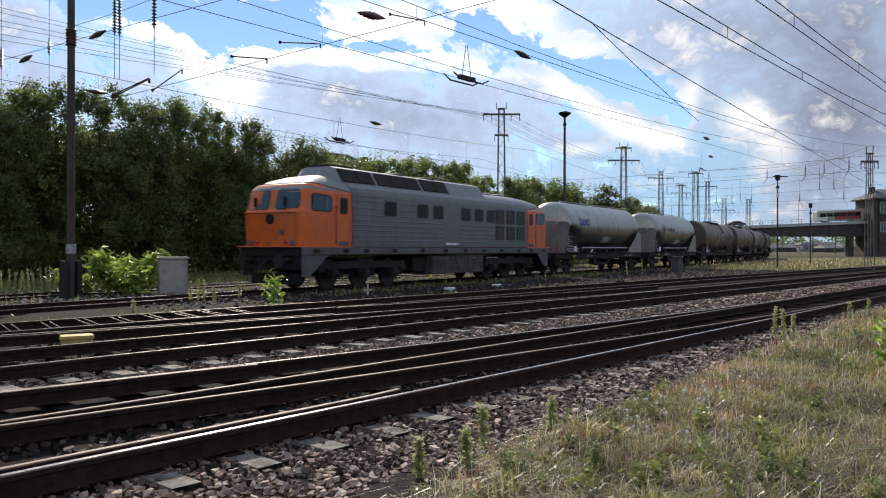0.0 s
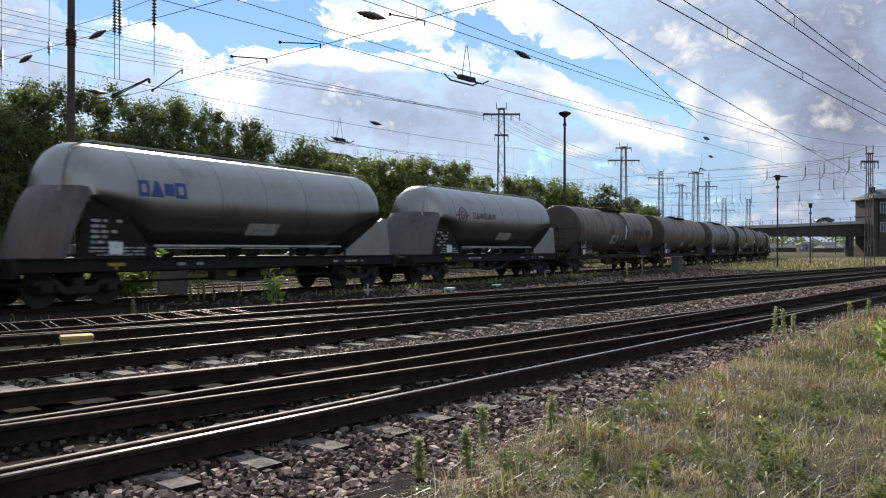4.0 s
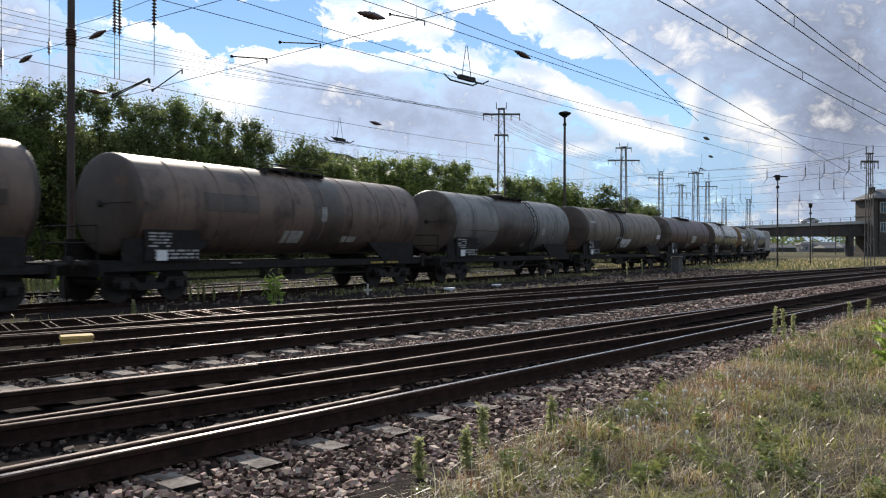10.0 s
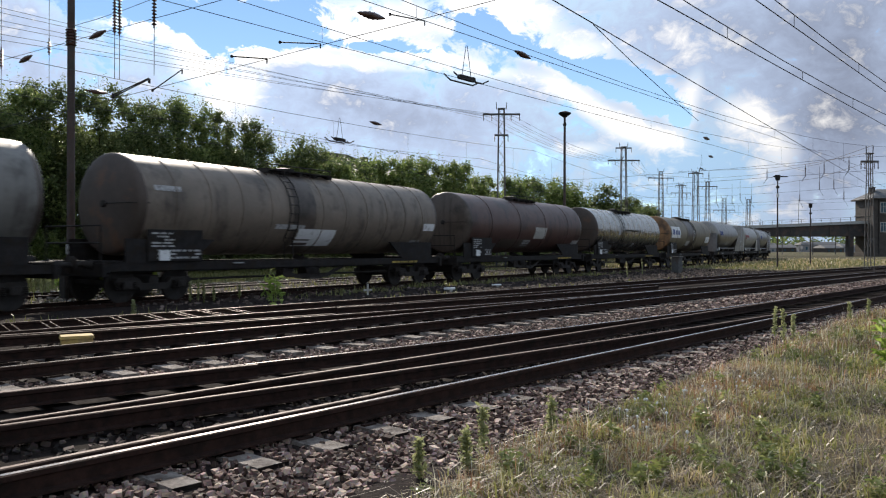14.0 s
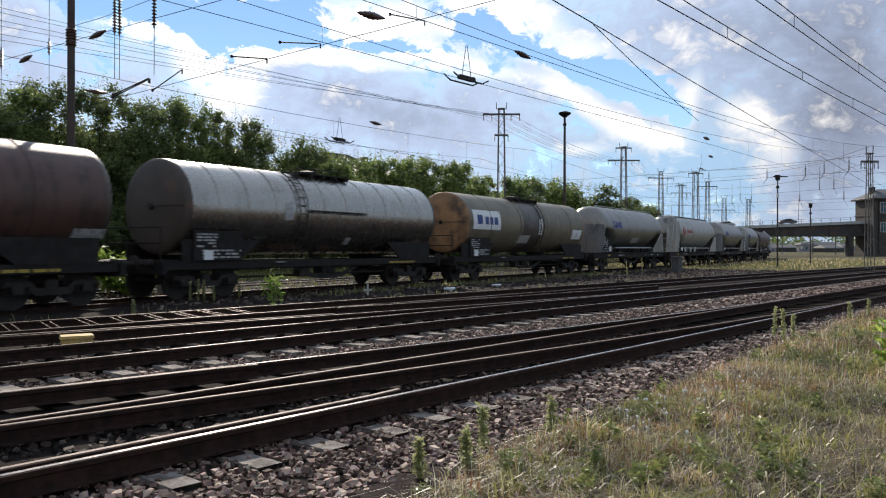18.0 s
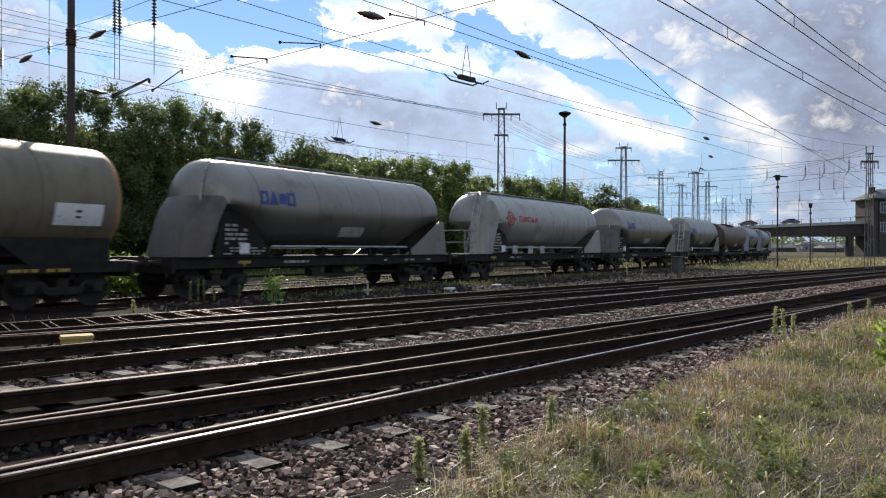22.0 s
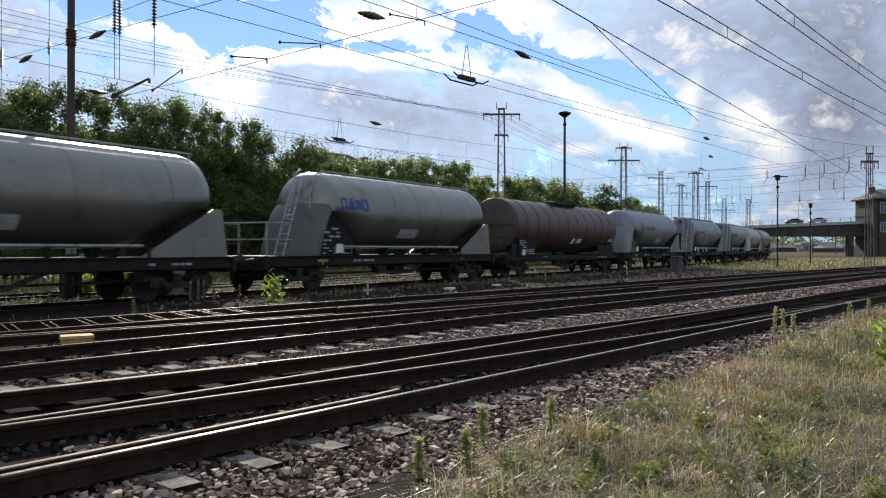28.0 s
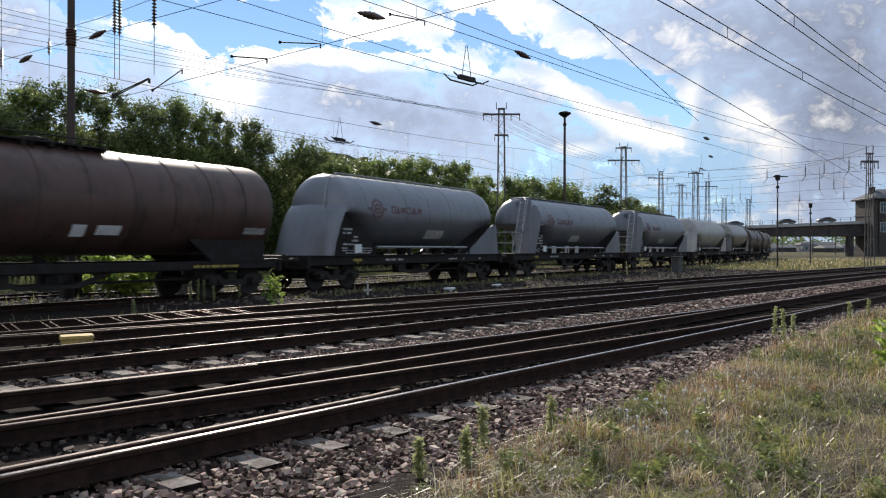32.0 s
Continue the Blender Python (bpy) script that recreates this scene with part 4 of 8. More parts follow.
def tank_wagon(s0, s1, paint_mat, head_mat, rnd, label, ribs=7, sign=None, band=None, ladder=0.5, top=4.12, plate=True, walk_span=(0.40, 0.60), side_rail=0.0, head=1.5):
    """A four-axle tank wagon: drum with domed heads, hoops, catwalk, ladder and underframe."""
    w, half, mid = wagon("tank_wagon", s0, s1, label, "freight wagon")
    f = -half
    x0, x1 = f + head, half - 0.80
    r = 1.43
    cz = top - r
    seg = 44
    def ring(x, q):
        return [(x, q * math.cos(2 * math.pi * j / seg), cz + q * math.sin(2 * math.pi * j / seg)) for j in range(seg)]
    n = 16
    part("drum", Shape().rings([ring(x0 + 0.42 + (x1 - x0 - 0.84) * i / n, r) for i in range(n + 1)], False), paint_mat, w, smooth=50)
    for x, sg in ((x0, 1), (x1, -1)):
        prof = [(0.10, 0.03), (0.107, 0.25), (0.13, 0.5), (0.17, 0.75), (0.22, 0.92), (0.255, 0.975), (0.30, 0.995), (0.42, 1.0)]
        part("tank_head", Shape().rings([ring(x + sg * d, r * k) for d, k in prof], True), head_mat, w, smooth=50)
    part("head_boss", Shape().lathe([(0.10, 0.07), (0.10, 0.0), (0.07, -0.015), (0.04, -0.015)], (x0 + 0.05, 0, cz), "x", 20), M_IRON, w)
    part("head_rail", Shape().tube((x0 + 0.0, -0.13, cz), (x0 + 0.02, -1.12, cz), 0.016, 6).tube((x0 + 0.02, -1.12, cz), (x0 + 0.5, -1.45, cz), 0.016, 6), M_IRON, w)
    for k in range(ribs):
        x = x0 + 0.8 + (x1 - x0 - 1.6) * (k + 0.5) / ribs
        rg = [ring(x + dx, r + d) for dx, d in ((-0.03, -0.01), (-0.025, 0.018), (0.025, 0.018), (0.03, -0.01))]
        part("hoop", Shape().rings(rg, False), paint_mat, w, smooth=30)
    if band:
        a, b = band
        part("dark_band", Shape().rings([ring(f + a, r - 0.01), ring(f + a, r + 0.006), ring(f + b, r + 0.006), ring(f + b, r - 0.01)], False), P_DARK, w, "sooty spill band round the drum", smooth=40)
    underframe(w, half, 0.72, 1.08, False)
    # saddles and end platforms; the shadow on the saddles is painted as black
    for sg in (-1, 1):
        for y in (-1.15, 1.05):
            part("saddle", Shape().prism([(sg * (half - 1.35), 1.06), (sg * (half - 3.5), 1.06), (sg * (half - 4.4), 1.72), (sg * (half - 1.35), 1.72)], "y", y * 1.13, y * 1.13 + 0.06), M_BLACK, w)
        xp = sg * (half - 0.95)
        part("end_platform", Shape().box(xp - 0.32, xp + 0.32, -1.3, 1.3, 1.09, 1.13), M_BLACK, w)
    sh = Shape()
    e = half - 0.68
    for y in (-1.2, 1.2):
        sh.tube((-e, y, 1.1), (-e, y, 2.05), 0.022, 6)
    sh.tube((-e, -1.2, 2.05), (-e, 1.2, 2.05), 0.022, 6).tube((-e, -1.2, 1.6), (-e, 1.2, 1.6), 0.022, 6)
    part("end_railing", sh, M_BLACK, w)
    # catwalk with its railing and manhole
    c0, c1 = (x0 + (x1 - x0) * q for q in walk_span)
    cw = part("catwalk", Shape().box(c0, c1, -0.75, -0.41, top - 0.04, top), M_IRON, w)
    for y in (-0.38, 0.38):
        part("board", Shape().box(c0, c1, y, y + 0.34, top - 0.04, top), M_IRON, cw)
    for k in range(5):
        x = c0 + (c1 - c0) * k / 4
        part("bearer", Shape().box(x - 0.03, x + 0.03, -0.85, 0.8, top - 0.16, top - 0.042), M_IRON, cw)
    sh = Shape()
    for k in range(4):
        x = c0 + (c1 - c0) * k / 3
        sh.tube((x, -0.78, top - 0.3), (x, -0.78, top + 0.14), 0.02, 6)
    sh.tube((c0, -0.78, top + 0.14), (c1, -0.78, top + 0.14), 0.02, 6)
    part("walkway_rail", sh, M_IRON, w)
    part("manhole", Shape().lathe([(0.33, 0.0), (0.33, 0.14), (0.38, 0.14), (0.38, 0.19), (0.1, 0.24)], ((c0 + c1) / 2, 0, top - 0.07), "z", 20), M_IRON, w)
    if ladder:
        x = x0 + (x1 - x0) * ladder
        sh = Shape()
        arc = [(-(r + 0.07) * math.cos(t), cz + (r + 0.07) * math.sin(t)) for t in (radians(q) for q in (-38, -20, 0, 18, 36, 52, 66))]
        for dx in (-0.21, 0.21):
            pts = [(x + dx, -1.22, 0.7)] + [(x + dx, y, z) for y, z in arc]
            rg = []
            for i, (px, py, pz) in enumerate(pts):
                qa, qb = Vector(pts[max(0, i - 1)]), Vector(pts[min(len(pts) - 1, i + 1)])
                nn = (qb - qa).normalized().cross(Vector((1, 0, 0)))
                rg.append([Vector((px, py, pz)) + Vector((1, 0, 0)) * 0.02 * c + nn * 0.02 * q for c, q in ((1, 0), (0.5, 0.87), (-0.5, 0.87), (-1, 0), (-0.5, -0.87), (0.5, -0.87))])
            stile = Shape().rings(rg)
            lad = part("ladder", stile, M_IRON, w) if dx < 0 else lad
            if dx > 0:
                part("stile", stile, M_IRON, lad)
        for y, z in [(-1.22, 0.75)] + [(-(r + 0.07) * math.cos(radians(q)), cz + (r + 0.07) * math.sin(radians(q))) for q in range(-36, 68, 11)]:
            part("rung", Shape().tube((x - 0.21, y, z), (x + 0.21, y, z), 0.015, 6), M_IRON, lad)
    if side_rail:
        part("side_rail", Shape().tube((x0 + (x1 - x0) * ladder + 0.3, -r - 0.10, cz + 0.05), (x0 + (x1 - x0) * ladder + side_rail, -r - 0.10, cz + 0.05), 0.028, 8).box(x0 + (x1 - x0) * ladder + 0.3, x0 + (x1 - x0) * ladder + side_rail, -r - 0.09, -r + 0.03, cz - 0.02, cz + 0.0), M_IRON, w)
    # writing and plates
    g = x0 + 0.62
    if plate:
        part("data_panel", Shape().box(g - 0.12, g + 1.75, -1.36, -1.33, 1.1, 1.98, 0.004), M_BLACK, w)
        part("inscription", bars(g, g + 0.75, 1.48, 1.92, 5, -1.365, rnd, 0.8), M_LETTER, w)
        part("inscription", bars(g + 0.2, g + 1.7, 1.15, 1.45, 3, -1.365, rnd, 0.8), M_LETTER, w)
        part("label_plate", Shape().box(g + 0.25, g + 0.6, -1.375, -1.362, 1.12, 1.4, 0.003), M_WHITE, w, "pale square label plate")
    part("inscription", bars(half - 4.2, half - 2.4, 0.86, 1.0, 1, -1.29, rnd, 0.8), M_YELLOW, w)
    part("discharge_pipe", Shape().tube((-0.9, -1.05, 0.95), (2.2, -1.05, 0.95), 0.06, 10).tube((0.4, 0, 1.2), (0.4, -1.2, 0.85), 0.09, 10), M_IRON, w)
    part("step", Shape().box(-0.3, 0.3, -1.4, -1.2, 0.42, 0.46).tube((-0.28, -1.3, 0.44), (-0.28, -1.22, 0.9), 0.02, 6).tube((0.28, -1.3, 0.44), (0.28, -1.22, 0.9), 0.02, 6), M_IRON, w)
    part("lamp_bracket", Shape().box(f + 5.1, f + 5.5, -1.36, -1.25, 1.0, 1.04), M_GALV, w)
    for i, (a, b, c, d, mt) in enumerate(sign or []):
        flank_bars(w, f + a, [(0, b - a, 0, d - c)], c, mt, r + 0.006 + 0.002 * i, cz, r, "sign_plate")
    for x in (-half + 2.45, half - 2.45):
        bogie(w, x, mid)
    buffers(w, half)
    return w
# ---- the locomotive ----
def rounded(a0, a1, b0, b1, r, n=4):
    """The outline of a rectangle with round corners, in two axes."""
    pts = []
    for cx, cz, q in ((a1 - r, b1 - r, 0), (a0 + r, b1 - r, 1), (a0 + r, b0 + r, 2), (a1 - r, b0 + r, 3)):
        for k in range(n + 1):
            t = math.pi / 2 * (q + k / n)
            pts.append((cx + r * math.cos(t), cz + r * math.sin(t)))
    return pts


def locomotive(s0, s1):
    """A six-axle diesel locomotive with an orange cab at each end and a long grey engine room."""
    mid, half = (s0 + s1) / 2, (s1 - s0) / 2
    w = thing("locomotive", on_rails(mid), "grey diesel locomotive with orange cabs heading a freight train", "locomotive")
    CONSIST.append((w, mid))
    cut = 7.22                                    # where cab meets engine room
    side = [(1.47, 1.53), (1.47, 3.40), (1.43, 3.55), (1.34, 3.70)]
    roof = [(1.34, 3.70), (1.18, 3.86), (0.92, 4.02), (0.6, 4.13), (0.3, 4.18), (0.0, 4.20)]
    for sg, nm in ((-1, "side_wall"), (1, "side_wall")):
        rg = [[(x, sg * y, z) for y, z in side] + [(x, sg * (y - 0.06), z) for y, z in reversed(side)] for x in (-cut, cut)]
        part(nm, Shape().rings(rg), M_LGREY, w)
    full = roof + [(-y, z) for y, z in reversed(roof[:-1])]
    part("roof", Shape().rings([[(x, y, z) for y, z in full] + [(x, y * 0.96, z - 0.06) for y, z in reversed(full)] for x in (-cut, cut)]), M_LROOF, w)
    part("floor_frame", Shape().box(-9.95, 9.95, -1.4, 1.4, 1.2, 1.5), M_BLACK, w)
    # horizontal swages along the flank
    for z in (1.74, 1.93, 2.12, 2.31, 2.50):
        part("swage", Shape().prism([(-1.47, z), (-1.488, z + 0.012), (-1.488, z + 0.022), (-1.47, z + 0.05)], "x", -cut + 0.05, -1.0), M_LGREY, w)
        part("swage", Shape().prism([(-1.47, z), (-1.488, z + 0.012), (-1.488, z + 0.022), (-1.47, z + 0.05)], "x", 0.5, 3.75), M_LGREY, w)
    for z in (2.69, 2.95, 3.21, 3.40):
        part("swage", Shape().prism([(-1.47, z), (-1.484, z + 0.012), (-1.484, z + 0.022), (-1.47, z + 0.045)], "x", -cut + 0.05, -5.35), M_LGREY, w)
        part("swage", Shape().prism([(-1.47, z), (-1.484, z + 0.012), (-1.484, z + 0.022), (-1.47, z + 0.045)], "x", -4.2, -3.05), M_LGREY, w)
    # sill with oval pockets
    for sg in (-1, 1):
        part("sill", Shape().box(-9.9, 9.9, sg * 1.46 - 0.03, sg * 1.46 + 0.03, 1.24, 1.50, 0.012), M_LSILL, w)
    for x in (-9.2, -7.6, -6.4, -4.6, -2.6, -0.8, 0.9, 2.6, 4.4, 6.2, 7.7, 9.2):
        sh = Shape().prism([(x - 0.17, 1.37), (x - 0.13, 1.44), (x + 0.13, 1.44), (x + 0.17, 1.37), (x + 0.13, 1.30), (x - 0.13, 1.30)], "y", -1.502, -1.48)
        part("jacking_pocket", sh, M_BLACK, w)

    def front_x(z):
        return float(np.interp(z, [1.5, 2.66, 2.74, 2.80, 3.5, 3.66, 3.85, 4.02, 4.14, 4.2], [9.84, 9.92, 9.92, 9.86, 9.66, 9.50, 9.10, 8.55, 7.9, 7.4]))

    def half_w(z):
        return float(np.interp(z, [1.5, 2.7, 3.40, 3.55, 3.70, 3.86, 4.02, 4.13, 4.2], [1.455, 1.46, 1.43, 1.40, 1.31, 1.12, 0.86, 0.55, 0.12]))

    for e in (-1, 1):
        def outline(z):
            fx, hw = front_x(z), half_w(z)
            k = min(1.0, hw)
            pts = [(cut, hw), (fx - 0.42, hw), (fx - 0.20, hw - 0.07 * k), (fx - 0.07, hw - 0.18 * k), (fx - 0.01, hw - 0.36 * k), (fx, 0.0)]
            pts += [(x, -y) for x, y in reversed(pts[:-1])]
            return [(e * x, y, z) for x, y in pts]
        lo = [1.5, 2.0, 2.66, 2.74, 2.80, 3.1, 3.42, 3.5]
        cab = Shape().rings([outline(z) for z in lo], True)
        part("cab", cab, M_ORANGE, w, "orange painted cab")
        hi = [3.5, 3.55, 3.66, 3.76, 3.86, 3.95, 4.02, 4.09, 4.14, 4.2]
        part("cab_roof", Shape().rings([outline(z) for z in hi], True), M_LROOF, w)
        # orange brow over the windscreens, falling towards the door
        def brow_top(x):
            return 3.47 + 0.25 * min(1.0, max(0.0, (abs(x) - 8.05) / 1.2))
        rg = []
        for k, d in ((0.0, 0.012), (0.8, 0.014), (1.0, 0.006)):
            ring = []
            for i, (x, _, _) in enumerate(outline(3.55)):
                q = 3.40 + (brow_top(x) - 3.40) * k
                px, py, pz = outline(q)[i]
                ring.append((px + e * d, py * 1.008, q))
            rg.append(ring)
        part("brow", Shape().rings(rg, False), M_ORANGE, w)
        lip = [(x + e * 0.02, y * 1.014, z) for x, y, z in rg[-1]]
        part("rain_gutter", Shape().rings([lip, [(x, y, z + 0.035) for x, y, z in lip]], False), M_DULLRED, w)
        # windscreens with rounded corners, each in its own gasket
        for ys in ((-1.20, -0.20), (0.20, 1.20)):
            for nm, grow, d, mt in (("windscreen_frame", 0.035, 0.006, M_BLACK), ("windscreen", 0.0, 0.014, M_PANE_SKY)):
                ring = rounded(ys[0] - grow, ys[1] + grow, 2.84 - grow, 3.50 + grow, 0.10 + grow)
                def pt(y, z, off):
                    k = half_w(z) / 1.46
                    back = float(np.interp(abs(y), [0.0, 1.10 * k, 1.28 * k, 1.39 * k], [0.0, 0.01, 0.07, 0.20]))
                    return (e * (front_x(z) + off - back), y * k, z)
                part(nm, Shape().rings([[pt(y, z, d - 0.04) for y, z in ring], [pt(y, z, d) for y, z in ring]]), mt, w, smooth=0)
            ym = (ys[0] + ys[1]) / 2
            part("wiper", Shape().tube((e * (front_x(2.80) + 0.05), ym, 2.80), (e * (front_x(3.12) + 0.05), ym + 0.16, 3.12), 0.014, 6).box(e * (front_x(3.0) + 0.04) - 0.012, e * (front_x(3.0) + 0.04) + 0.012, ym + 0.02, ym + 0.14, 2.92, 3.24), M_BLACK, w)
        # head lamp, warning horn plate and marker lamps
        part("head_lamp", Shape().lathe([(q, e * a) for q, a in ((0.17, -0.05), (0.18, 0.05), (0.15, 0.07), (0.12, 0.04))], (e * 9.90, 0.0, 2.48), "x", 24), M_BLACK, w)
        for y in (-1.08, 1.08):
            part("marker_lamp", Shape().lathe([(q, e * a) for q, a in ((0.11, -0.02), (0.12, 0.03), (0.09, 0.05))], (e * 9.86, y * 0.93, 1.66), "x", 16), M_LSILL, w)
            part("tail_lamp", Shape().lathe([(q, e * a) for q, a in ((0.07, -0.02), (0.08, 0.03), (0.05, 0.05))], (e * 9.87, y * 0.62, 1.66), "x", 14), M_REDLOGO, w)
        part("number_plate", Shape().box(e * 9.91 - 0.015, e * 9.91 + 0.015, -0.42, 0.42, 1.34, 1.47), M_GREYPLATE, w, "plain grey plate with a bar")
        part("step_ledge", Shape().box(e * 9.90 - 0.06, e * 9.90 + 0.06, -1.25, 1.25, 2.68, 2.72, 0.01), M_ORANGE, w)
        part("front_badge", Shape().box(e * 9.89 - 0.02, e * 9.89 + 0.02, -0.62, -0.42, 1.92, 2.12, 0.005), M_DULLRED, w)
        # buffer beam and skirts
        part("buffer_beam", Shape().box(e * 9.75 - 0.12, e * 9.75 + 0.12, -1.4, 1.4, 0.72, 1.24, 0.02), M_BLACK, w)
        part("foot_plate", Shape().box(e * 9.82 - 0.28, e * 9.82 + 0.28, -1.45, 1.45, 1.50, 1.54, 0.008), M_ORANGE, w)
        for y in (-1.44, 1.40):
            part("skirt", Shape().prism([(e * 9.85, 1.24), (e * 8.5, 1.24), (e * 9.15, 0.72), (e * 9.5, 0.5), (e * 9.85, 0.5)], "y", y, y + 0.04), M_LSILL, w)
        part("rail_guard", Shape().box(e * 9.6 - 0.04, e * 9.6 + 0.04, -1.2, 1.2, 0.22, 0.6, 0.01), M_BLACK, w)
        # cab side: window, door with its window, hand rails
        for sy in (-1, 1):
            yy = sy * 1.452
            def slab(nm, a, b, z0, z1, d, mt, tilt=0.0, lab=""):
                x0, x1 = sorted((e * a, e * b))
                ya, yb = sorted((yy, yy + sy * d))
                return part(nm, Shape().box(x0, x1, ya, yb, z0, z1, 0.008), mt, w, lab)
            for nm, gr, d0, mt in (("side_window_frame", 0.035, 0.012, M_BLACK), ("side_window", 0.0, 0.022, M_PANE_SKY)):
                ya, yb = sorted((sy * 1.40, sy * (1.458 + d0 - 0.01)))
                ring = [(e * (a + 0.10 * max(0.0, a - 8.9) * (3.1 - b)), b - 0.06 * max(0.0, a - 8.4) * (b > 3.1) * -1.0) for a, b in rounded(8.36 - gr, 9.36 + gr, 2.78 - gr, 3.28 + gr, 0.11 + gr)]
                part(nm, Shape().prism(ring, "y", ya, yb), mt, w)
            part("window_bar", Shape().box(e * 8.62 - 0.015, e * 8.62 + 0.015, sy * 1.475 - 0.005, sy * 1.475 + 0.005, 2.78, 3.28), M_GALV, w)
            slab("cab_door", 7.34, 8.06, 1.56, 3.36, 0.018, M_ORANGE)
            part("door_window", Shape().prism([(e * q, z) for q, z in rounded(7.50, 7.92, 2.70, 3.28, 0.10)], "y", *sorted((yy, yy + sy * 0.028))), M_PANE, w)
            for zc in (1.95, 2.18, 2.41, 2.62):
                slab("side_crease", 8.32, 9.25, zc, zc + 0.014, 0.006, M_ORANGE)
            slab("door_step_plate", 7.42, 7.98, 1.57, 1.72, 0.026, M_LSILL)
            for xh in (7.22, 8.18):
                part("hand_rail", Shape().tube((e * xh, sy * 1.52, 1.62), (e * xh, sy * 1.52, 3.0), 0.018, 6).tube((e * xh, sy * 1.45, 1.66), (e * xh, sy * 1.52, 1.66), 0.014, 6).tube((e * xh, sy * 1.45, 2.96), (e * xh, sy * 1.52, 2.96), 0.014, 6), M_DULLRED, w)
            for zs in (0.5, 0.9):
                part("step", Shape().box(min(e * 7.4, e * 8.0), max(e * 7.4, e * 8.0), sy * 1.42 - 0.1, sy * 1.42 + 0.06, zs, zs + 0.04), M_BLACK, w)
    # engine room windows
    for x in (-4.86, -2.58, -1.38, 0.93, 2.14, 3.27):
        for sy in (-1, 1):
            a, b = sorted((sy * 1.468, sy * 1.482))
            part("window_frame", Shape().prism(rounded(x - 0.43, x + 0.43, 2.69, 3.32, 0.13), "y", a, b), M_LSILL, w)
            a, b = sorted((sy * 1.472, sy * 1.49))
            part("window", Shape().prism(rounded(x - 0.385, x + 0.385, 2.735, 3.275, 0.10), "y", a, b), M_PANE, w)
    # radiator grilles with bars
    for i, x in enumerate((4.22, 5.36, 6.48)):
        for z0, z1 in ((1.88, 2.56), (2.66, 3.36)):
            part("grille", Shape().box(x - 0.44, x + 0.44, -1.486, -1.466, z0, z1), M_BLACK, w)
            sh = Shape()
            for k in range(-7, 14):
                for sl in (1, -1):
                    a0 = x - 0.44 + k * 0.155
                    pts = []
                    for u in (0.0, 1.0):
                        pts.append((a0 + sl * u * (z1 - z0) if sl > 0 else a0 + (1 - u) * (z1 - z0) - (z1 - z0) * 0 , z0 + u * (z1 - z0)))
                    (xa, za), (xb, zb) = pts
                    lo_x, hi_x = x - 0.43, x + 0.43
                    if xb == xa:
                        continue
                    t0, t1 = sorted(((lo_x - xa) / (xb - xa), (hi_x - xa) / (xb - xa)))
                    t0, t1 = max(0.0, t0), min(1.0, t1)
                    if t1 - t0 < 0.05:
                        continue
                    sh.tube((xa + (xb - xa) * t0, -1.49, za + (zb - za) * t0), (xa + (xb - xa) * t1, -1.49, za + (zb - za) * t1), 0.0155, 4)
            part("grille_mesh", sh, M_LGREY, w, smooth=0)
    # raised radiator casing along the roof, with dark louvre panels on its sloped flanks
    prof = [(-1.16, 3.84), (-0.80, 4.42), (-0.60, 4.50), (0.60, 4.50), (0.80, 4.42), (1.16, 3.84)]
    part("radiator_casing", Shape().rings([[(x, y, z) for y, z in prof] for x in (-7.46, -0.0)]), M_LROOF, w)
    part("casing_end", Shape().rings([[(-7.95, y * 0.9, min(z, 3.95)) for y, z in prof], [(-7.46, y, z) for y, z in prof]]), M_LROOF, w)
    x = -7.38
    for group in (2, 3, 2):
        for k in range(group):
            for sy in (-1, 1):
                p = [(x, 1.135, 3.92), (x + 0.95, 1.135, 3.92), (x + 0.95, 0.835, 4.40), (x, 0.835, 4.40)]
                v = [(a, sy * b, c) for a, b, c in p] + [(a, sy * (b + 0.025), c + 0.016) for a, b, c in p]
                part("louvre_panel", Shape().add(v, [(0, 1, 2, 3), (4, 7, 6, 5), (0, 4, 5, 1), (3, 2, 6, 7), (0, 3, 7, 4), (1, 5, 6, 2)]), M_BLACK, w, smooth=0)
            x += 1.0
        x += 0.2
    prof2 = [(-1.20, 3.82), (-0.84, 4.42), (-0.62, 4.50), (0.62, 4.50), (0.84, 4.42), (1.20, 3.82)]
    part("roof_hatch", Shape().rings([[(q, y, z) for y, z in prof2] for q in (0.02, 3.2)] + [[(3.75, y * 0.97, min(z, 4.0)) for y, z in prof2]]), M_LROOF, w)
    part("exhaust_stack", Shape().box(-7.4, -5.9, -0.5, 0.5, 4.48, 4.60, 0.03), M_IRON, w)
    for q in (-3.0, -0.6):
        part("fan_cover", Shape().lathe([(0.6, 0.0), (0.6, 0.06), (0.5, 0.09)], (q, 0, 4.5), "z", 24), M_IRON, w)
    for q in (5.0, 6.3):
        part("roof_vent", Shape().lathe([(0.45, 0.0), (0.45, 0.07), (0.35, 0.1)], (q, 0, 4.17), "z", 24), M_LROOF, w)
    # fuel tank and battery boxes
    for k in range(3):
        a = -1.75 + k * 1.5
        part("equipment_box", Shape().box(a, a + 1.46, -1.40, 1.40, 0.36, 1.16, 0.04), M_OLIVEBOX, w)
        for xl in (a + 0.18, a + 1.28):
            part("box_latch", Shape().box(xl - 0.05, xl + 0.05, -1.425, -1.40, 1.0, 1.08, 0.008), M_LSILL, w)
        part("box_rib", Shape().box(a + 0.1, a + 1.36, -1.412, -1.398, 0.70, 0.73), M_OLIVEBOX, w)
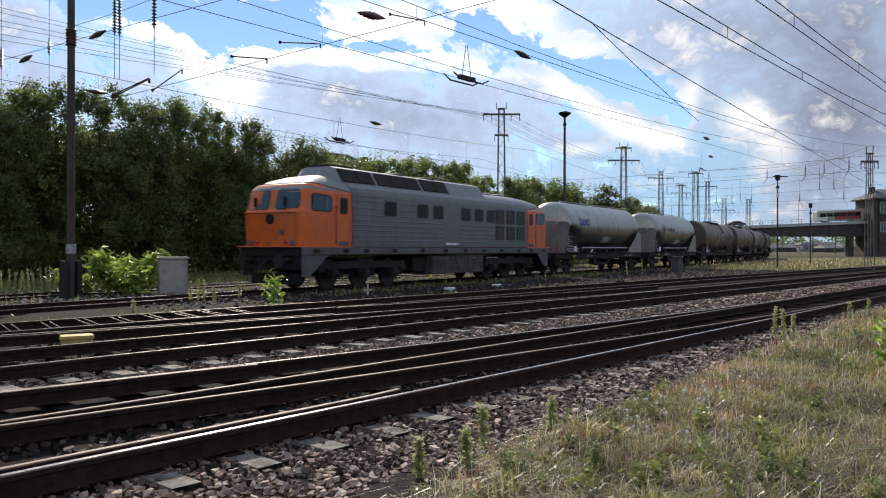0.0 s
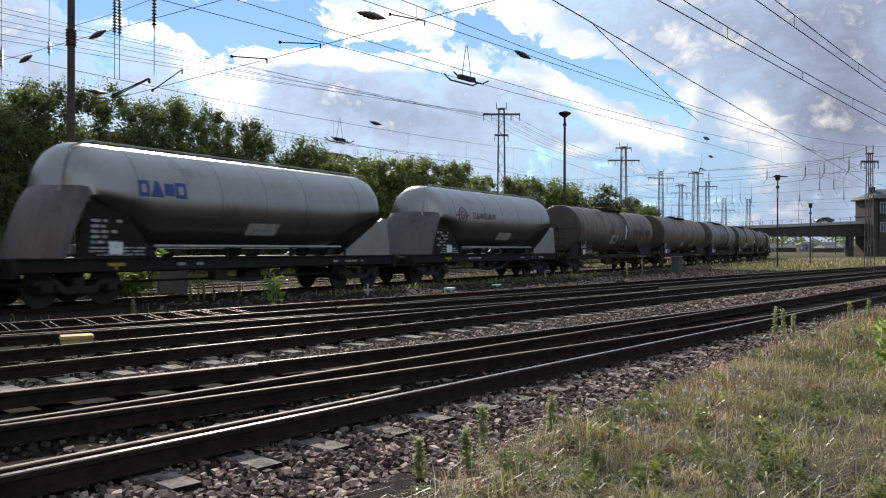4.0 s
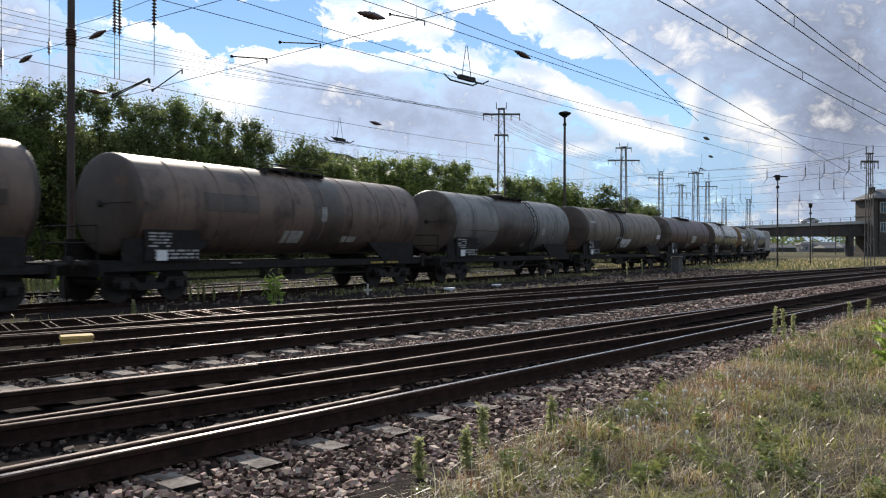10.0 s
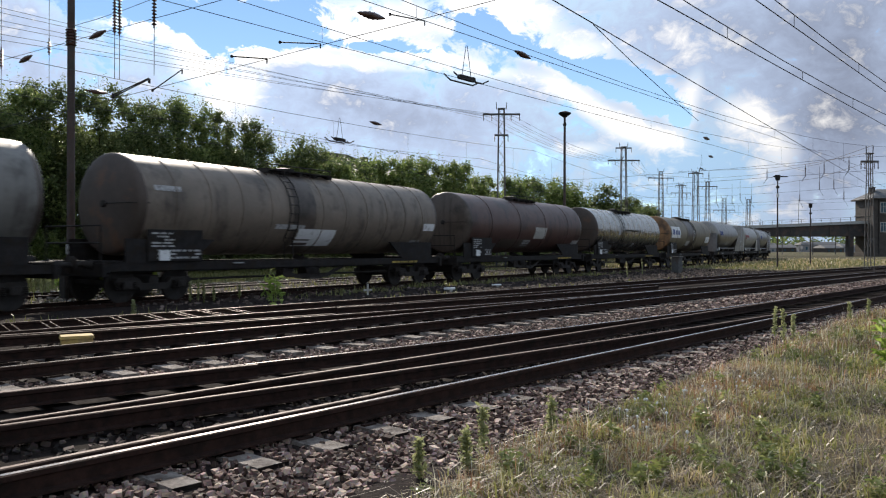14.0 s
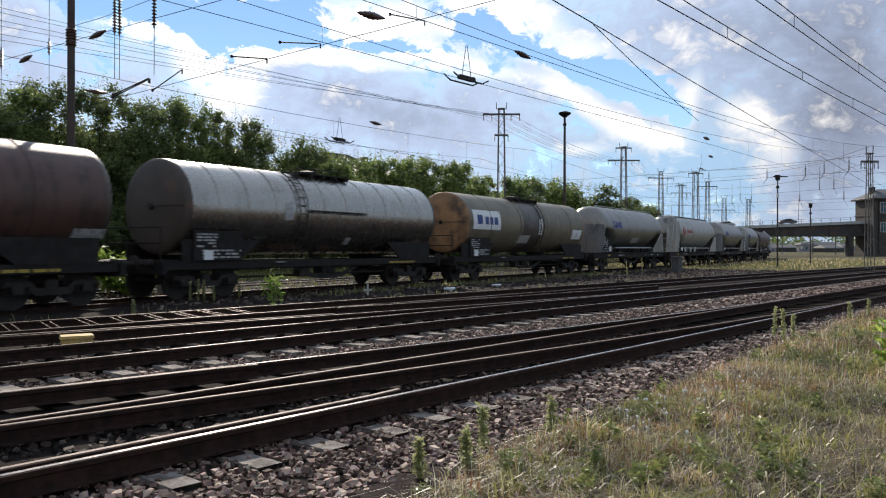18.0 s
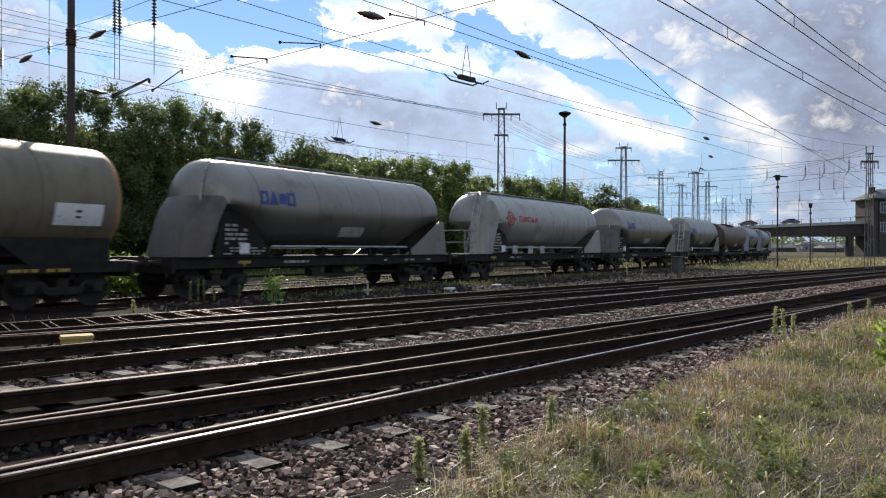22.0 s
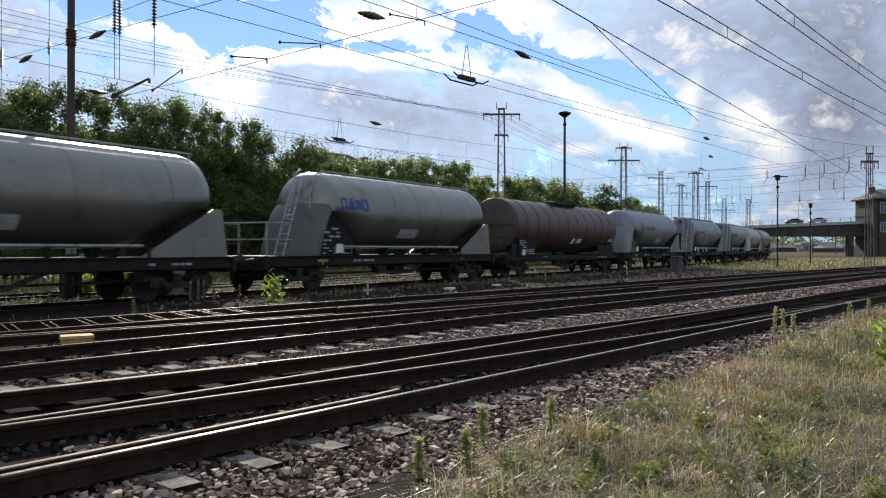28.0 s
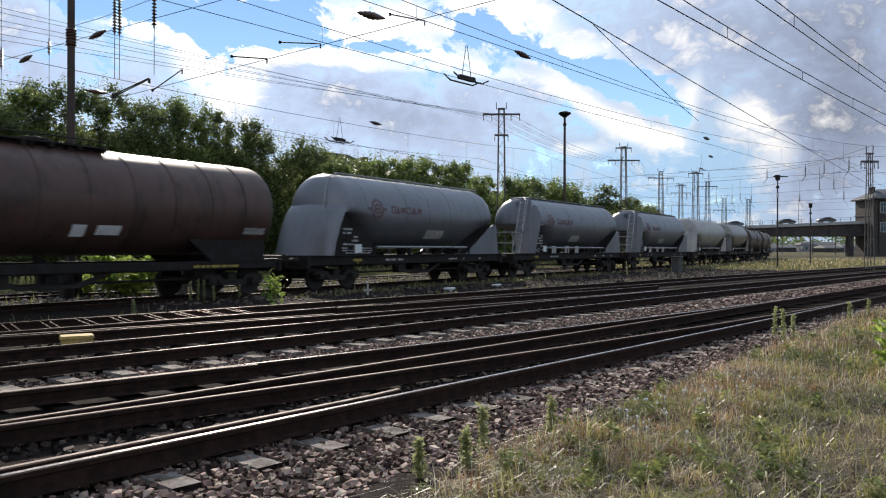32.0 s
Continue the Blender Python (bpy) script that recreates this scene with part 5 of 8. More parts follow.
    part("fuel_tank", Shape().box(-2.7, -1.7, -1.1, 1.1, 0.45, 1.15, 0.08), M_IRON, w)
    rnd = random.Random(9)
    part("inscription", bars(-0.77, 0.30, 1.58, 1.76, 1, -1.492, rnd, 1.0), M_WHITE, w)
    part("inscription", bars(1.4, 4.2, 1.0, 1.08, 1, -1.41, rnd, 0.3), M_LETTER, w)
    # three-axle bogies
    for bx in (-5.99, 5.99):
        sh = Shape()
        for y in (-1.12, 1.0):
            sh.prism([(bx - 2.7, 0.62), (bx - 2.55, 0.98), (bx + 2.55, 0.98), (bx + 2.7, 0.62), (bx + 2.3, 0.60), (bx + 2.1, 0.72), (bx - 2.1, 0.72), (bx - 2.3, 0.60)], "y", y, y + 0.12)
        sh.box(bx - 0.5, bx + 0.5, -1.1, 1.1, 0.6, 1.1, 0.03)
        bf = part("bogie_frame", sh, M_IRON, w)
        for dx in (-1.85, 0, 1.85):
            for sy in (-1, 1):
                sh = Shape().box(bx + dx - 0.2, bx + dx + 0.2, sy * 1.17 - 0.06, sy * 1.17 + 0.06, 0.36, 0.7, 0.03)
                sh.lathe([(0.13, sy * 1.22), (0.15, sy * 1.26), (0.1, sy * 1.28)], (bx + dx, 0, 0.525), "y", 14)
                for q in (-0.38, 0.38):
                    for k in range(6):
                        sh.lathe([(0.07, 0.0), (0.1, 0.025), (0.07, 0.05)], (bx + dx + q, sy * 1.15, 0.42 + k * 0.055), "z", 10)
                part("axle_box", sh, M_IRON, bf)
            wheelset(w, bx + dx, 0.525, mid + bx + dx)
        part("sand_pipe", Shape().tube((bx - 2.3, -1.0, 0.9), (bx - 2.45, -0.8, 0.15), 0.025, 6).tube((bx + 2.3, -1.0, 0.9), (bx + 2.45, -0.8, 0.15), 0.025, 6), M_IRON, w)
    buffers(w, half)
    return w


# ---- the consist, from its head ----
def build_train():
    rnd = random.Random(21)
    locomotive(16.64, 37.46)
    W, G, L = M_WHITE, M_GREYPLATE, M_LETTER
    silo_wagon(37.46, 54.1, P_SILO_M, "A", "blue", rnd, "grey silo wagon with blue blocks on its rounded vessel")
    silo_wagon(54.1, 69.8, P_SILO_M, "A", "maroon", rnd, "grey silo wagon with a maroon round emblem")
    tank_wagon(69.8, 87.4, P_BROWN, P_DARKHEAD, rnd, "grimy brown tank wagon with a tall white sign", 9, [(7.9, 9.1, 1.80, 2.35, G), (8.35, 9.0, 1.95, 2.25, P_DARK), (10.35, 10.85, 1.75, 3.05, W), (10.45, 10.7, 1.85, 2.1, P_RED), (12.1, 12.55, 2.45, 2.8, P_DARKHEAD), (12.7, 13.05, 2.45, 2.8, P_DARKHEAD), (13.2, 13.5, 2.45, 2.8, P_DARKHEAD), (13.65, 13.95, 2.45, 2.8, P_DARKHEAD), (14.1, 14.7, 2.35, 3.1, P_RED), (14.9, 15.2, 2.45, 2.8, P_DARKHEAD), (15.35, 15.75, 2.45, 2.8, P_DARKHEAD), (13.7, 15.4, 1.75, 2.05, P_TAUPE)], (10.0, 10.35), 0.57, head=2.15)
    tank_wagon(87.4, 103.8, P_BROWN, P_DARKHEAD, rnd, "sooty brown tank wagon with a dark square panel", 8, [(4.0, 6.2, 2.55, 3.1, P_DARK), (7.5, 8.4, 1.65, 2.05, G), (9.2, 9.45, 2.4, 2.9, L), (10.6, 11.4, 1.7, 1.9, G)], (8.8, 10.4), 0.0)
    tank_wagon(103.8, 119.4, P_STEEL, P_DARK, rnd, "stained pale grey tank wagon with a black ladder", 5, [(3.0, 7.0, 2.28, 2.32, P_DARK), (6.6, 10.0, 1.55, 2.25, P_DARK), (10.9, 11.2, 2.2, 2.55, L), (9.0, 9.4, 1.6, 1.75, L)], (5.9, 9.6), 0.63)
    tank_wagon(119.4, 137.1, P_TAUPE, P_DARKHEAD, rnd, "dusty taupe tank wagon with hoops and a white warning sign", 11, [(6.9, 8.3, 2.1, 2.25, L), (8.05, 10.0, 1.55, 2.12, W), (2.2, 3.1, 3.05, 3.2, L), (15.6, 16.4, 2.2, 2.5, W), (15.0, 15.7, 1.6, 1.8, L)], (7.7, 8.8), 0.40, walk_span=(0.36, 0.57))
    tank_wagon(137.1, 153.1, P_RED, P_DARK, rnd, "oxblood red tank wagon stained dark with a pale square", 4, [(5.0, 8.4, 1.5, 1.95, P_DARK), (7.6, 8.4, 1.6, 1.9, L), (8.6, 10.0, 2.0, 2.6, G), (14.0, 14.9, 1.7, 1.95, L)], None, 0.0)
    tank_wagon(153.1, 168.75, P_SILVER, P_DARKHEAD, rnd, "bright silver clad tank wagon with thin hoops", 10, [(5.4, 5.8, 2.4, 3.0, L), (8.9, 9.2, 1.6, 1.85, L)], None, 0.37, side_rail=3.4, head=1.2)
    tank_wagon(168.75, 185.4, P_OLIVE, P_ORANGEHEAD, rnd, "olive grey tank wagon with an orange head and white sign", 4, [(2.2, 4.85, 2.37, 3.28, W), (2.55, 3.05, 2.62, 3.05, M_BLUE), (3.3, 3.65, 2.62, 2.98, M_BLUE), (3.75, 4.07, 2.62, 2.98, M_BLUE), (4.2, 4.55, 2.62, 2.98, M_BLUE), (7.05, 8.3, 1.75, 2.15, G), (9.25, 9.6, 2.2, 3.05, W), (9.33, 9.52, 2.4, 2.75, M_DULLRED), (13.75, 15.05, 2.02, 2.56, W), (14.3, 14.45, 2.2, 2.4, P_DARK)], (7.4, 9.6), 0.56)
    silo_wagon(185.4, 201.7, P_SILO_A, "A", "blue", rnd, "grey silo wagon with large blue blocks")
    silo_wagon(201.7, 220.2, P_SILO_B, "B", "red", rnd, "pale silo wagon with a red emblem and end platform")
    silo_wagon(220.2, 237.1, P_SILO_A, "A", "blue", rnd, "grey silo wagon with blue blocks and roof rail")
    silo_wagon(237.1, 253.7, P_SILO_A, "A", "blue", rnd, "grey silo wagon with blue blocks, a ladder and front platform", lead=1.2)
    tank_wagon(253.7, 270.9, P_RED, P_DARKHEAD, rnd, "dark red tank wagon with hoops and small white signs", 10, [(9.2, 9.6, 1.75, 2.05, W), (9.9, 10.6, 1.8, 2.05, W), (15.0, 15.9, 1.9, 2.1, L)], None, 0.0)
    silo_wagon(270.9, 286.3, P_SILO_C, "A", "maroon", rnd, "blue-grey silo wagon with a small maroon emblem")
    silo_wagon(286.3, 303.6, P_SILO_C, "B", "maroon", rnd, "pale blue-grey silo wagon with an end platform")
    silo_wagon(303.6, 320.6, P_SILO_C, "B", "maroon", rnd, "pale silo wagon with end platform and maroon emblem")
    silo_wagon(320.6, 337.2, P_SILO_B, "A", None, rnd, "plain grey silo wagon far back in the train")
    silo_wagon(337.2, 353.8, P_SILO_A, "A", None, rnd, "plain dark grey silo wagon far back in the train")
    for k in range(4):
        s = 353.8 + 16.4 * k
        tank_wagon(s, s + 16.4, (P_DARK, P_BROWN, P_TAUPE, P_DARK)[k], P_DARKHEAD, rnd, "dark tank wagon at the far end of the train", 6)


build_train()
# ---- plants ----
def leaf_cloud(centres, spread, count, size, rng, flat=0.35, long=1.6, droop=0.0, tall=0.85):
    """count leaves round the given clump centres, as one mesh's arrays: folded kites of five points."""
    c = np.asarray(centres, float)
    k = rng.integers(0, len(c), count)
    p = c[k] + rng.normal(0, 1, (count, 3)) * np.asarray(spread)[k][:, None] * np.array([1, 1, tall])
    ax = rng.normal(0, 1, (count, 3))
    ax[:, 2] = ax[:, 2] * flat - droop
    ax /= np.linalg.norm(ax, axis=1)[:, None]
    up = rng.normal(0, 1, (count, 3)) + np.array([0, 0, 0.9])
    sd = np.cross(ax, up)
    sd /= np.linalg.norm(sd, axis=1)[:, None] + 1e-9
    nm = np.cross(sd, ax)
    s = size * rng.uniform(0.6, 1.35, count)[:, None]
    tip, root = p + ax * s * long * 0.5, p - ax * s * long * 0.5
    l, r = p + sd * s * 0.42 + nm * s * 0.12, p - sd * s * 0.42 + nm * s * 0.12
    v = np.stack([root, l, tip, r], 1).reshape(-1, 3)
    i = np.arange(count) * 4
    f = np.concatenate([np.stack([i, i + 1, i + 2], 1), np.stack([i, i + 2, i + 3], 1)])
    return v, f


def raw_mesh(name, v, f, mats):
    me = bpy.data.meshes.new(name)
    me.from_pydata(np.asarray(v).tolist(), [], np.asarray(f).tolist())
    for m in (mats if isinstance(mats, (list, tuple)) else [mats]):
        me.materials.append(m)
    me.update()
    return me


def limbs(height, spread, rnd, base=0.1):
    """A tapered trunk and limbs that fork; returns the shape and the ends of the limbs."""
    sh, ends = Shape(), []
    pts = [Vector((0, 0, -0.2))]
    for k in range(6):
        z = height * 0.8 * (k + 1) / 6
        pts.append(Vector((rnd.uniform(-0.12, 0.12) * (k + 1) * 0.4, rnd.uniform(-0.12, 0.12) * (k + 1) * 0.4, z)))
    for k, (a, b) in enumerate(zip(pts, pts[1:])):
        sh.tube(a, b, base * (1 - k / 7), 8, base * (1 - (k + 1) / 7))
    for k in range(14):
        q = rnd.uniform(0.12, 0.98)
        i = min(5, int(q * 6))
        st = pts[i].lerp(pts[i + 1], q * 6 - i)
        a = rnd.uniform(0, 2 * math.pi)
        ln = spread * rnd.uniform(0.5, 0.95) * (1.15 - 0.55 * q)
        en = st + Vector((math.cos(a) * ln, math.sin(a) * ln, ln * rnd.uniform(0.25, 0.8)))
        mid = st.lerp(en, 0.5) + Vector((0, 0, -0.05))
        r = base * 0.42 * (1 - 0.6 * q)
        sh.tube(st, mid, r, 6, r * 0.7).tube(mid, en, r * 0.7, 6, r * 0.3)
        ends += [mid, en]
    return sh, ends + [pts[-1] + Vector((0, 0, height * 0.12))]


def sprays(base, way, length, per, size, rng):
    """Leafy shoots: leaves stand off along each shoot, smaller and closer towards its tip."""
    n = len(base)
    base, way, length = np.repeat(base, per, 0), np.repeat(way, per, 0), np.repeat(length, per)[:, None]
    t = np.tile((np.arange(per) + 0.5) / per, n)[:, None]
    side = rng.normal(0, 1, (n * per, 3))
    side -= way * (side * way).sum(1)[:, None]
    side /= np.linalg.norm(side, axis=1)[:, None] + 1e-9
    s = size * (1.15 - 0.55 * t) * rng.uniform(0.75, 1.25, (n * per, 1))
    root = base + way * length * t
    ax = side * 0.9 + way * 0.35 + np.array([0, 0, -0.25])
    ax /= np.linalg.norm(ax, axis=1)[:, None]
    flat = np.cross(ax, way + rng.normal(0, 0.35, (n * per, 3)))
    flat /= np.linalg.norm(flat, axis=1)[:, None] + 1e-9
    mid, tip = root + ax * s * 0.9, root + ax * s * 1.75
    v = np.stack([root, mid + flat * s * 0.48, tip, mid - flat * s * 0.48], 1).reshape(-1, 3)
    i = np.arange(n * per) * 4
    return v, np.concatenate([np.stack([i, i + 1, i + 2], 1), np.stack([i, i + 2, i + 3], 1)])


def tree(x, y, z, height, spread, leaves, size, seed, label, mt, group="trees along the yard", low=0.0):
    rnd, rng = random.Random(seed), np.random.default_rng(seed)
    t = thing("tree", pose(x, y, z, 0, 0, rnd.uniform(0, 360)), label, "tree", group)
    sh, ends = limbs(height, spread, rnd, 0.05 + height * 0.012)
    part("trunk", sh, M_BARK, t)
    cen, spr = [], []
    for e in ends:
        cen.append(e)
        spr.append(spread * rnd.uniform(0.10, 0.19))
    for k in range(70):
        a, q = rnd.uniform(0, 2 * math.pi), rnd.random()
        zz = height * (0.06 + low + (0.95 - low) * q)
        rr = spread * math.sqrt(rnd.random()) * (1.0 - 0.5 * max(0, q - 0.5) / 0.5)
        cen.append((math.cos(a) * rr, math.sin(a) * rr, zz))
        spr.append(spread * rnd.uniform(0.10, 0.20) * (1.15 - 0.6 * q))
    v, f = leaf_cloud(cen, spr, int(leaves * 0.55), size, rng, 0.6, 1.5, 0.25, 1.2)
    # shoots grow out of the crown's lumps, and upright leaders break its outline
    per = 13
    n = int(leaves * 0.58 / per)
    lump = np.asarray([tuple(c) for c in cen])[rng.integers(0, len(cen), n)] * np.array([1, 1, 0.97])
    out = lump * np.array([1.0, 1.0, 0.0]) / spread + rng.normal(0, 0.55, (n, 3)) + np.array([0, 0, 0.75])
    tops = 22
    a, r = rng.uniform(0, 6.283, tops), spread * np.sqrt(rng.uniform(0, 0.8, tops))
    lump[:tops] = np.stack([np.cos(a) * r, np.sin(a) * r, height * rng.uniform(0.86, 1.0, tops)], 1)
    out[:tops] = np.stack([rng.normal(0, 0.1, tops), rng.normal(0, 0.1, tops), np.ones(tops)], 1)
    out /= np.linalg.norm(out, axis=1)[:, None]
    ln = height / 9 * rng.uniform(0.45, 0.95, n)
    ln[:tops] *= 1.35
    v2, f2 = sprays(lump, out, ln, per, size * 0.78, rng)
    v, f = np.concatenate([v, v2]), np.concatenate([f, f2 + len(v)])
    v[:, 2] = np.maximum(v[:, 2], 0.05)
    part("crown", raw_mesh("crown", v, f, mt), None, t)
    return t


def build_trees():
    rnd = random.Random(77)
    s = 4.0
    k = 0
    while s < 160:
        off = 19.5 + rnd.uniform(-1.2, 1.2) + (0.8 if k % 2 else 0)
        x, y, _ = on_line(s, off)
        near = s < 42
        h = float(np.interp(s, [8, 12, 15, 18, 21, 24, 27, 30, 34.5, 36, 38, 42, 46, 50, 55, 60, 65, 70, 76, 84, 90, 100, 115, 130, 150],
                            [6.9, 7.5, 8.0, 8.7, 9.4, 9.7, 9.9, 9.75, 9.4, 8.9, 8.1, 8.0, 8.2, 8.6, 8.7, 8.3, 8.1, 8.3, 8.8, 9.2, 8.6, 7.4, 8.0, 8.3, 9.1])) * rnd.uniform(0.97, 1.05)
        n = 23000 if near else (11000 if s < 84 else 3600)
        size = 0.115 if near else (0.17 if s < 84 else 0.27)
        pale = (40 < s < 92 and k % 4 != 3) or k % 5 == 2
        tree(x, y, ground_z(x, y), h, rnd.uniform(2.1, 2.7), n, size, 300 + k,
             "dense broad-leaved tree with backlit pale leaves" if pale else "dense dark green broad-leaved tree in a hedge row", M_LEAF_PALE if pale else M_LEAF_DARK)
        s += rnd.uniform(1.7, 2.3) if near else (rnd.uniform(2.6, 3.6) if s < 90 else rnd.uniform(3.2, 4.6))
        k += 1
    # a second row closes the gaps of the hedge
    s = 2.0
    while s < 84:
        x, y, _ = on_line(s, 23.0 + rnd.uniform(-0.8, 0.8))
        tree(x, y, ground_z(x, y), rnd.uniform(7.5, 8.5) if s < 36 else rnd.uniform(6.6, 7.5), 2.6, 8500, 0.25, 500 + k, "dark tree at the back of the hedge row", M_LEAF_DARK)
        s += 3.1
        k += 1
    # undergrowth closes the foot of the hedge
    rng = np.random.default_rng(5)
    cen = []
    for q in range(1000):
        x, y, _ = on_line(rng.uniform(0, 95), 20.6 + rng.uniform(-1.6, 2.8))
        cen.append((x, y, rng.uniform(0.0, 2.4)))
    v, f = leaf_cloud(cen, [0.5] * len(cen), 44000, 0.21, rng, 0.6, 1.5, 0.2)
    v[:, 2] = np.maximum(v[:, 2], -0.15)
    tagged(new("undergrowth", raw_mesh("undergrowth", v, f, M_LEAF_DARK)), "dark leafy undergrowth at the foot of the hedge", "shrubs", kind="stuff")
    for x, y, h, sp in ((83.4, 45.6, 8.9, 2.0), (86.8, 44.4, 7.6, 2.2)):
        tree(x, y, -0.4, h, sp, 3200, 0.24, 700 + k, "dark round-crowned tree standing free", M_LEAF_DARK, low=0.3)
        k += 1


build_trees()


def weed(x, y, z, h, spread, leaves, size, seed, label, mt=None, name="weed"):
    rnd, rng = random.Random(seed), np.random.default_rng(seed)
    t = thing(name, pose(x, y, z), label, "plant", "weeds of the yard")
    cen, spr = [], []
    for k in range(max(3, int(spread * 6))):
        a, r = rnd.uniform(0, 6.28), spread * rnd.uniform(0.2, 1.0)
        e = Vector((math.cos(a) * r, math.sin(a) * r, h * rnd.uniform(0.55, 1.0)))
        b = Vector((math.cos(a) * r * 0.3, math.sin(a) * r * 0.3, -0.05))
        part("stem", Shape().tube(b, e, 0.012, 5, 0.005), M_LEAF_WEED, t)
        for q in (0.45, 0.7, 0.95):
            cen.append(b.lerp(e, q))
            spr.append(size * 1.3)
    v, f = leaf_cloud(cen, spr, leaves, size, rng, 0.5, 2.2, 0.2)
    part("leaves", raw_mesh("leaves", v, f, mt or M_LEAF_WEED), None, t)


def spike(x, y, z, h, seed):
    """A tall weed with a leafy seed spike."""
    rnd, rng = random.Random(seed), np.random.default_rng(seed)
    t = thing("weed", pose(x, y, z, rnd.uniform(-6, 6), rnd.uniform(-6, 6)), "tall pale green weed with a leafy spike", "plant", "weeds of the yard")
    part("stem", Shape().tube((0, 0, -0.05), (0, 0, h), 0.008, 6, 0.004), M_LEAF_WEED, t)
    cen = [(0, 0, h * (0.12 + 0.88 * k / 16)) for k in range(17)]
    spr = [0.022 if k < 7 else 0.017 for k in range(17)]
    v, f = leaf_cloud(cen, spr, 230, 0.022, rng, 0.5, 2.4, -0.5)
    part("leaves", raw_mesh("leaves", v, f, M_SPIKE), None, t)


def build_weeds():
    weed(13.0, 24.9, -0.22, 1.25, 1.5, 1500, 0.15, 11, "bright green sumac bush beside a concrete cabinet", name="bush")
    weed(11.6, 25.2, -0.22, 0.7, 0.9, 700, 0.10, 12, "low green bush at the foot of a mast", name="bush")
    weed(12.6, 16.5, -0.2, 0.8, 0.22, 110, 0.085, 13, "yellow-green weed between the tracks")
    weed(10.24, 1.86, -0.14, 0.74, 0.22, 300, 0.06, 14, "bright green sumac shoot in the grass", name="sapling")
    for k, (x, y, h) in enumerate(((13.85, 4.35, 0.50), (13.2, 4.0, 0.52), (13.5, 3.95, 0.42), (17.5, 4.0, 0.40), (18.6, 3.9, 0.42), (4.6, 3.52, 0.32), (5.15, 3.3, 0.30), (3.7, 3.35, 0.24), (4.0, 3.2, 0.26), (22.5, 3.9, 0.45))):
        spike(x, y, ground_z(x, y), h, 40 + k)
    for k in range(14):
        q = k / 13
        spike(10.1 + 1.3 * q + 0.2 * math.sin(k * 2.3), 28.0 - 1.3 * q + 0.5 * math.sin(k * 1.7), -0.25, 0.75 + 0.25 * math.sin(k * 3.1), 80 + k)
    for k, (x, y, h) in enumerate(((12.0, 19.5, 0.55), (12.25, 19.5, 0.62), (12.5, 19.6, 0.6), (12.7, 19.4, 0.4), (13.9, 19.9, 0.4), (8.6, 16.2, 0.35), (38, 19.5, 0.8), (42, 20.6, 0.9))):
        spike(x, y, -0.2, h, 60 + k)


build_weeds()


def blades(n, xr, yr, hr, seed, lean=0.5, patch=None, width=0.004):
    """Grass blades as bent strips of three pieces."""
    rng = np.random.default_rng(seed)
    x, y = rng.uniform(*xr, n), rng.uniform(*yr, n)
    if patch:
        keep = np.array([patch(a, b) for a, b in zip(x, y)])
        keep = rng.random(n) < keep
        x, y = x[keep], y[keep]
        n = len(x)
    z = np.array([ground_z(a, b) for a, b in zip(x, y)]) - 0.01
    tall = np.array([0.35 + 0.75 * max(0, 0.55 + 1.1 * noise.noise((a * 3.1, b * 3.1, 5.0))) for a, b in zip(x, y)])
    h = rng.uniform(*hr, n) * tall
    a = rng.uniform(0, 2 * np.pi, n)
    d = np.stack([np.cos(a), np.sin(a), np.zeros(n)], 1)
    sd = np.stack([-np.sin(a), np.cos(a), np.zeros(n)], 1)
    bend = rng.uniform(0.1, lean, n)
    p = np.stack([x, y, z], 1)
    up = np.array([0, 0, 1.0])
    w = width * rng.uniform(0.7, 1.6, n)[:, None] * (1 + np.hypot(x, y)[:, None] * 0.06)
    m = p + up * (h * 0.55)[:, None] + d * (h * bend * 0.25)[:, None]
    q = p + up * (h * (1 - bend * 0.35))[:, None] + d * (h * bend)[:, None]
    v = np.stack([p - sd * w, p + sd * w, m - sd * w * 0.8, m + sd * w * 0.8, q], 1).reshape(-1, 3)
    i = np.arange(n) * 5
    f = np.concatenate([np.stack([i, i + 1, i + 3], 1), np.stack([i, i + 3, i + 2], 1), np.stack([i + 2, i + 3, i + 4], 1)])
    return v, f


def verge(x, y):
    e = grass_edge(x)
    bare = noise.noise((x * 1.3, y * 1.3, 8.0)) + 0.5 * noise.noise((x * 4, y * 4, 3.0))
    k = 1.0 if y < e else max(0.0, 1 - (y - e) / 0.22)
    scuffed = math.exp(-((x - 6.15) / 0.55) ** 2 - ((y - 1.3) / 0.35) ** 2)
    return k * (0.30 if bare > 0.22 else 1.0) * (1 - 0.8 * scuffed)


def green_part(x, y):
    g = noise.noise((x * 0.9, y * 1.1, 21.0)) + 0.6 * noise.noise((x * 2.7, y * 2.7, 4.0))
    return verge(x, y) * min(1.0, max(0.12, 0.5 + 1.5 * g))


def dry_part(x, y):
    g = noise.noise((x * 0.9, y * 1.1, 21.0)) + 0.6 * noise.noise((x * 2.7, y * 2.7, 4.0))
    return verge(x, y) * min(1.0, max(0.12, 0.5 - 1.5 * g))


def thatch(x, y):
    return (1.0 if y < grass_edge(x) + 0.15 else 0.0) * min(1.0, max(0.1, 0.45 + 1.6 * noise.noise((x * 1.7, y * 1.7, 30.0))))


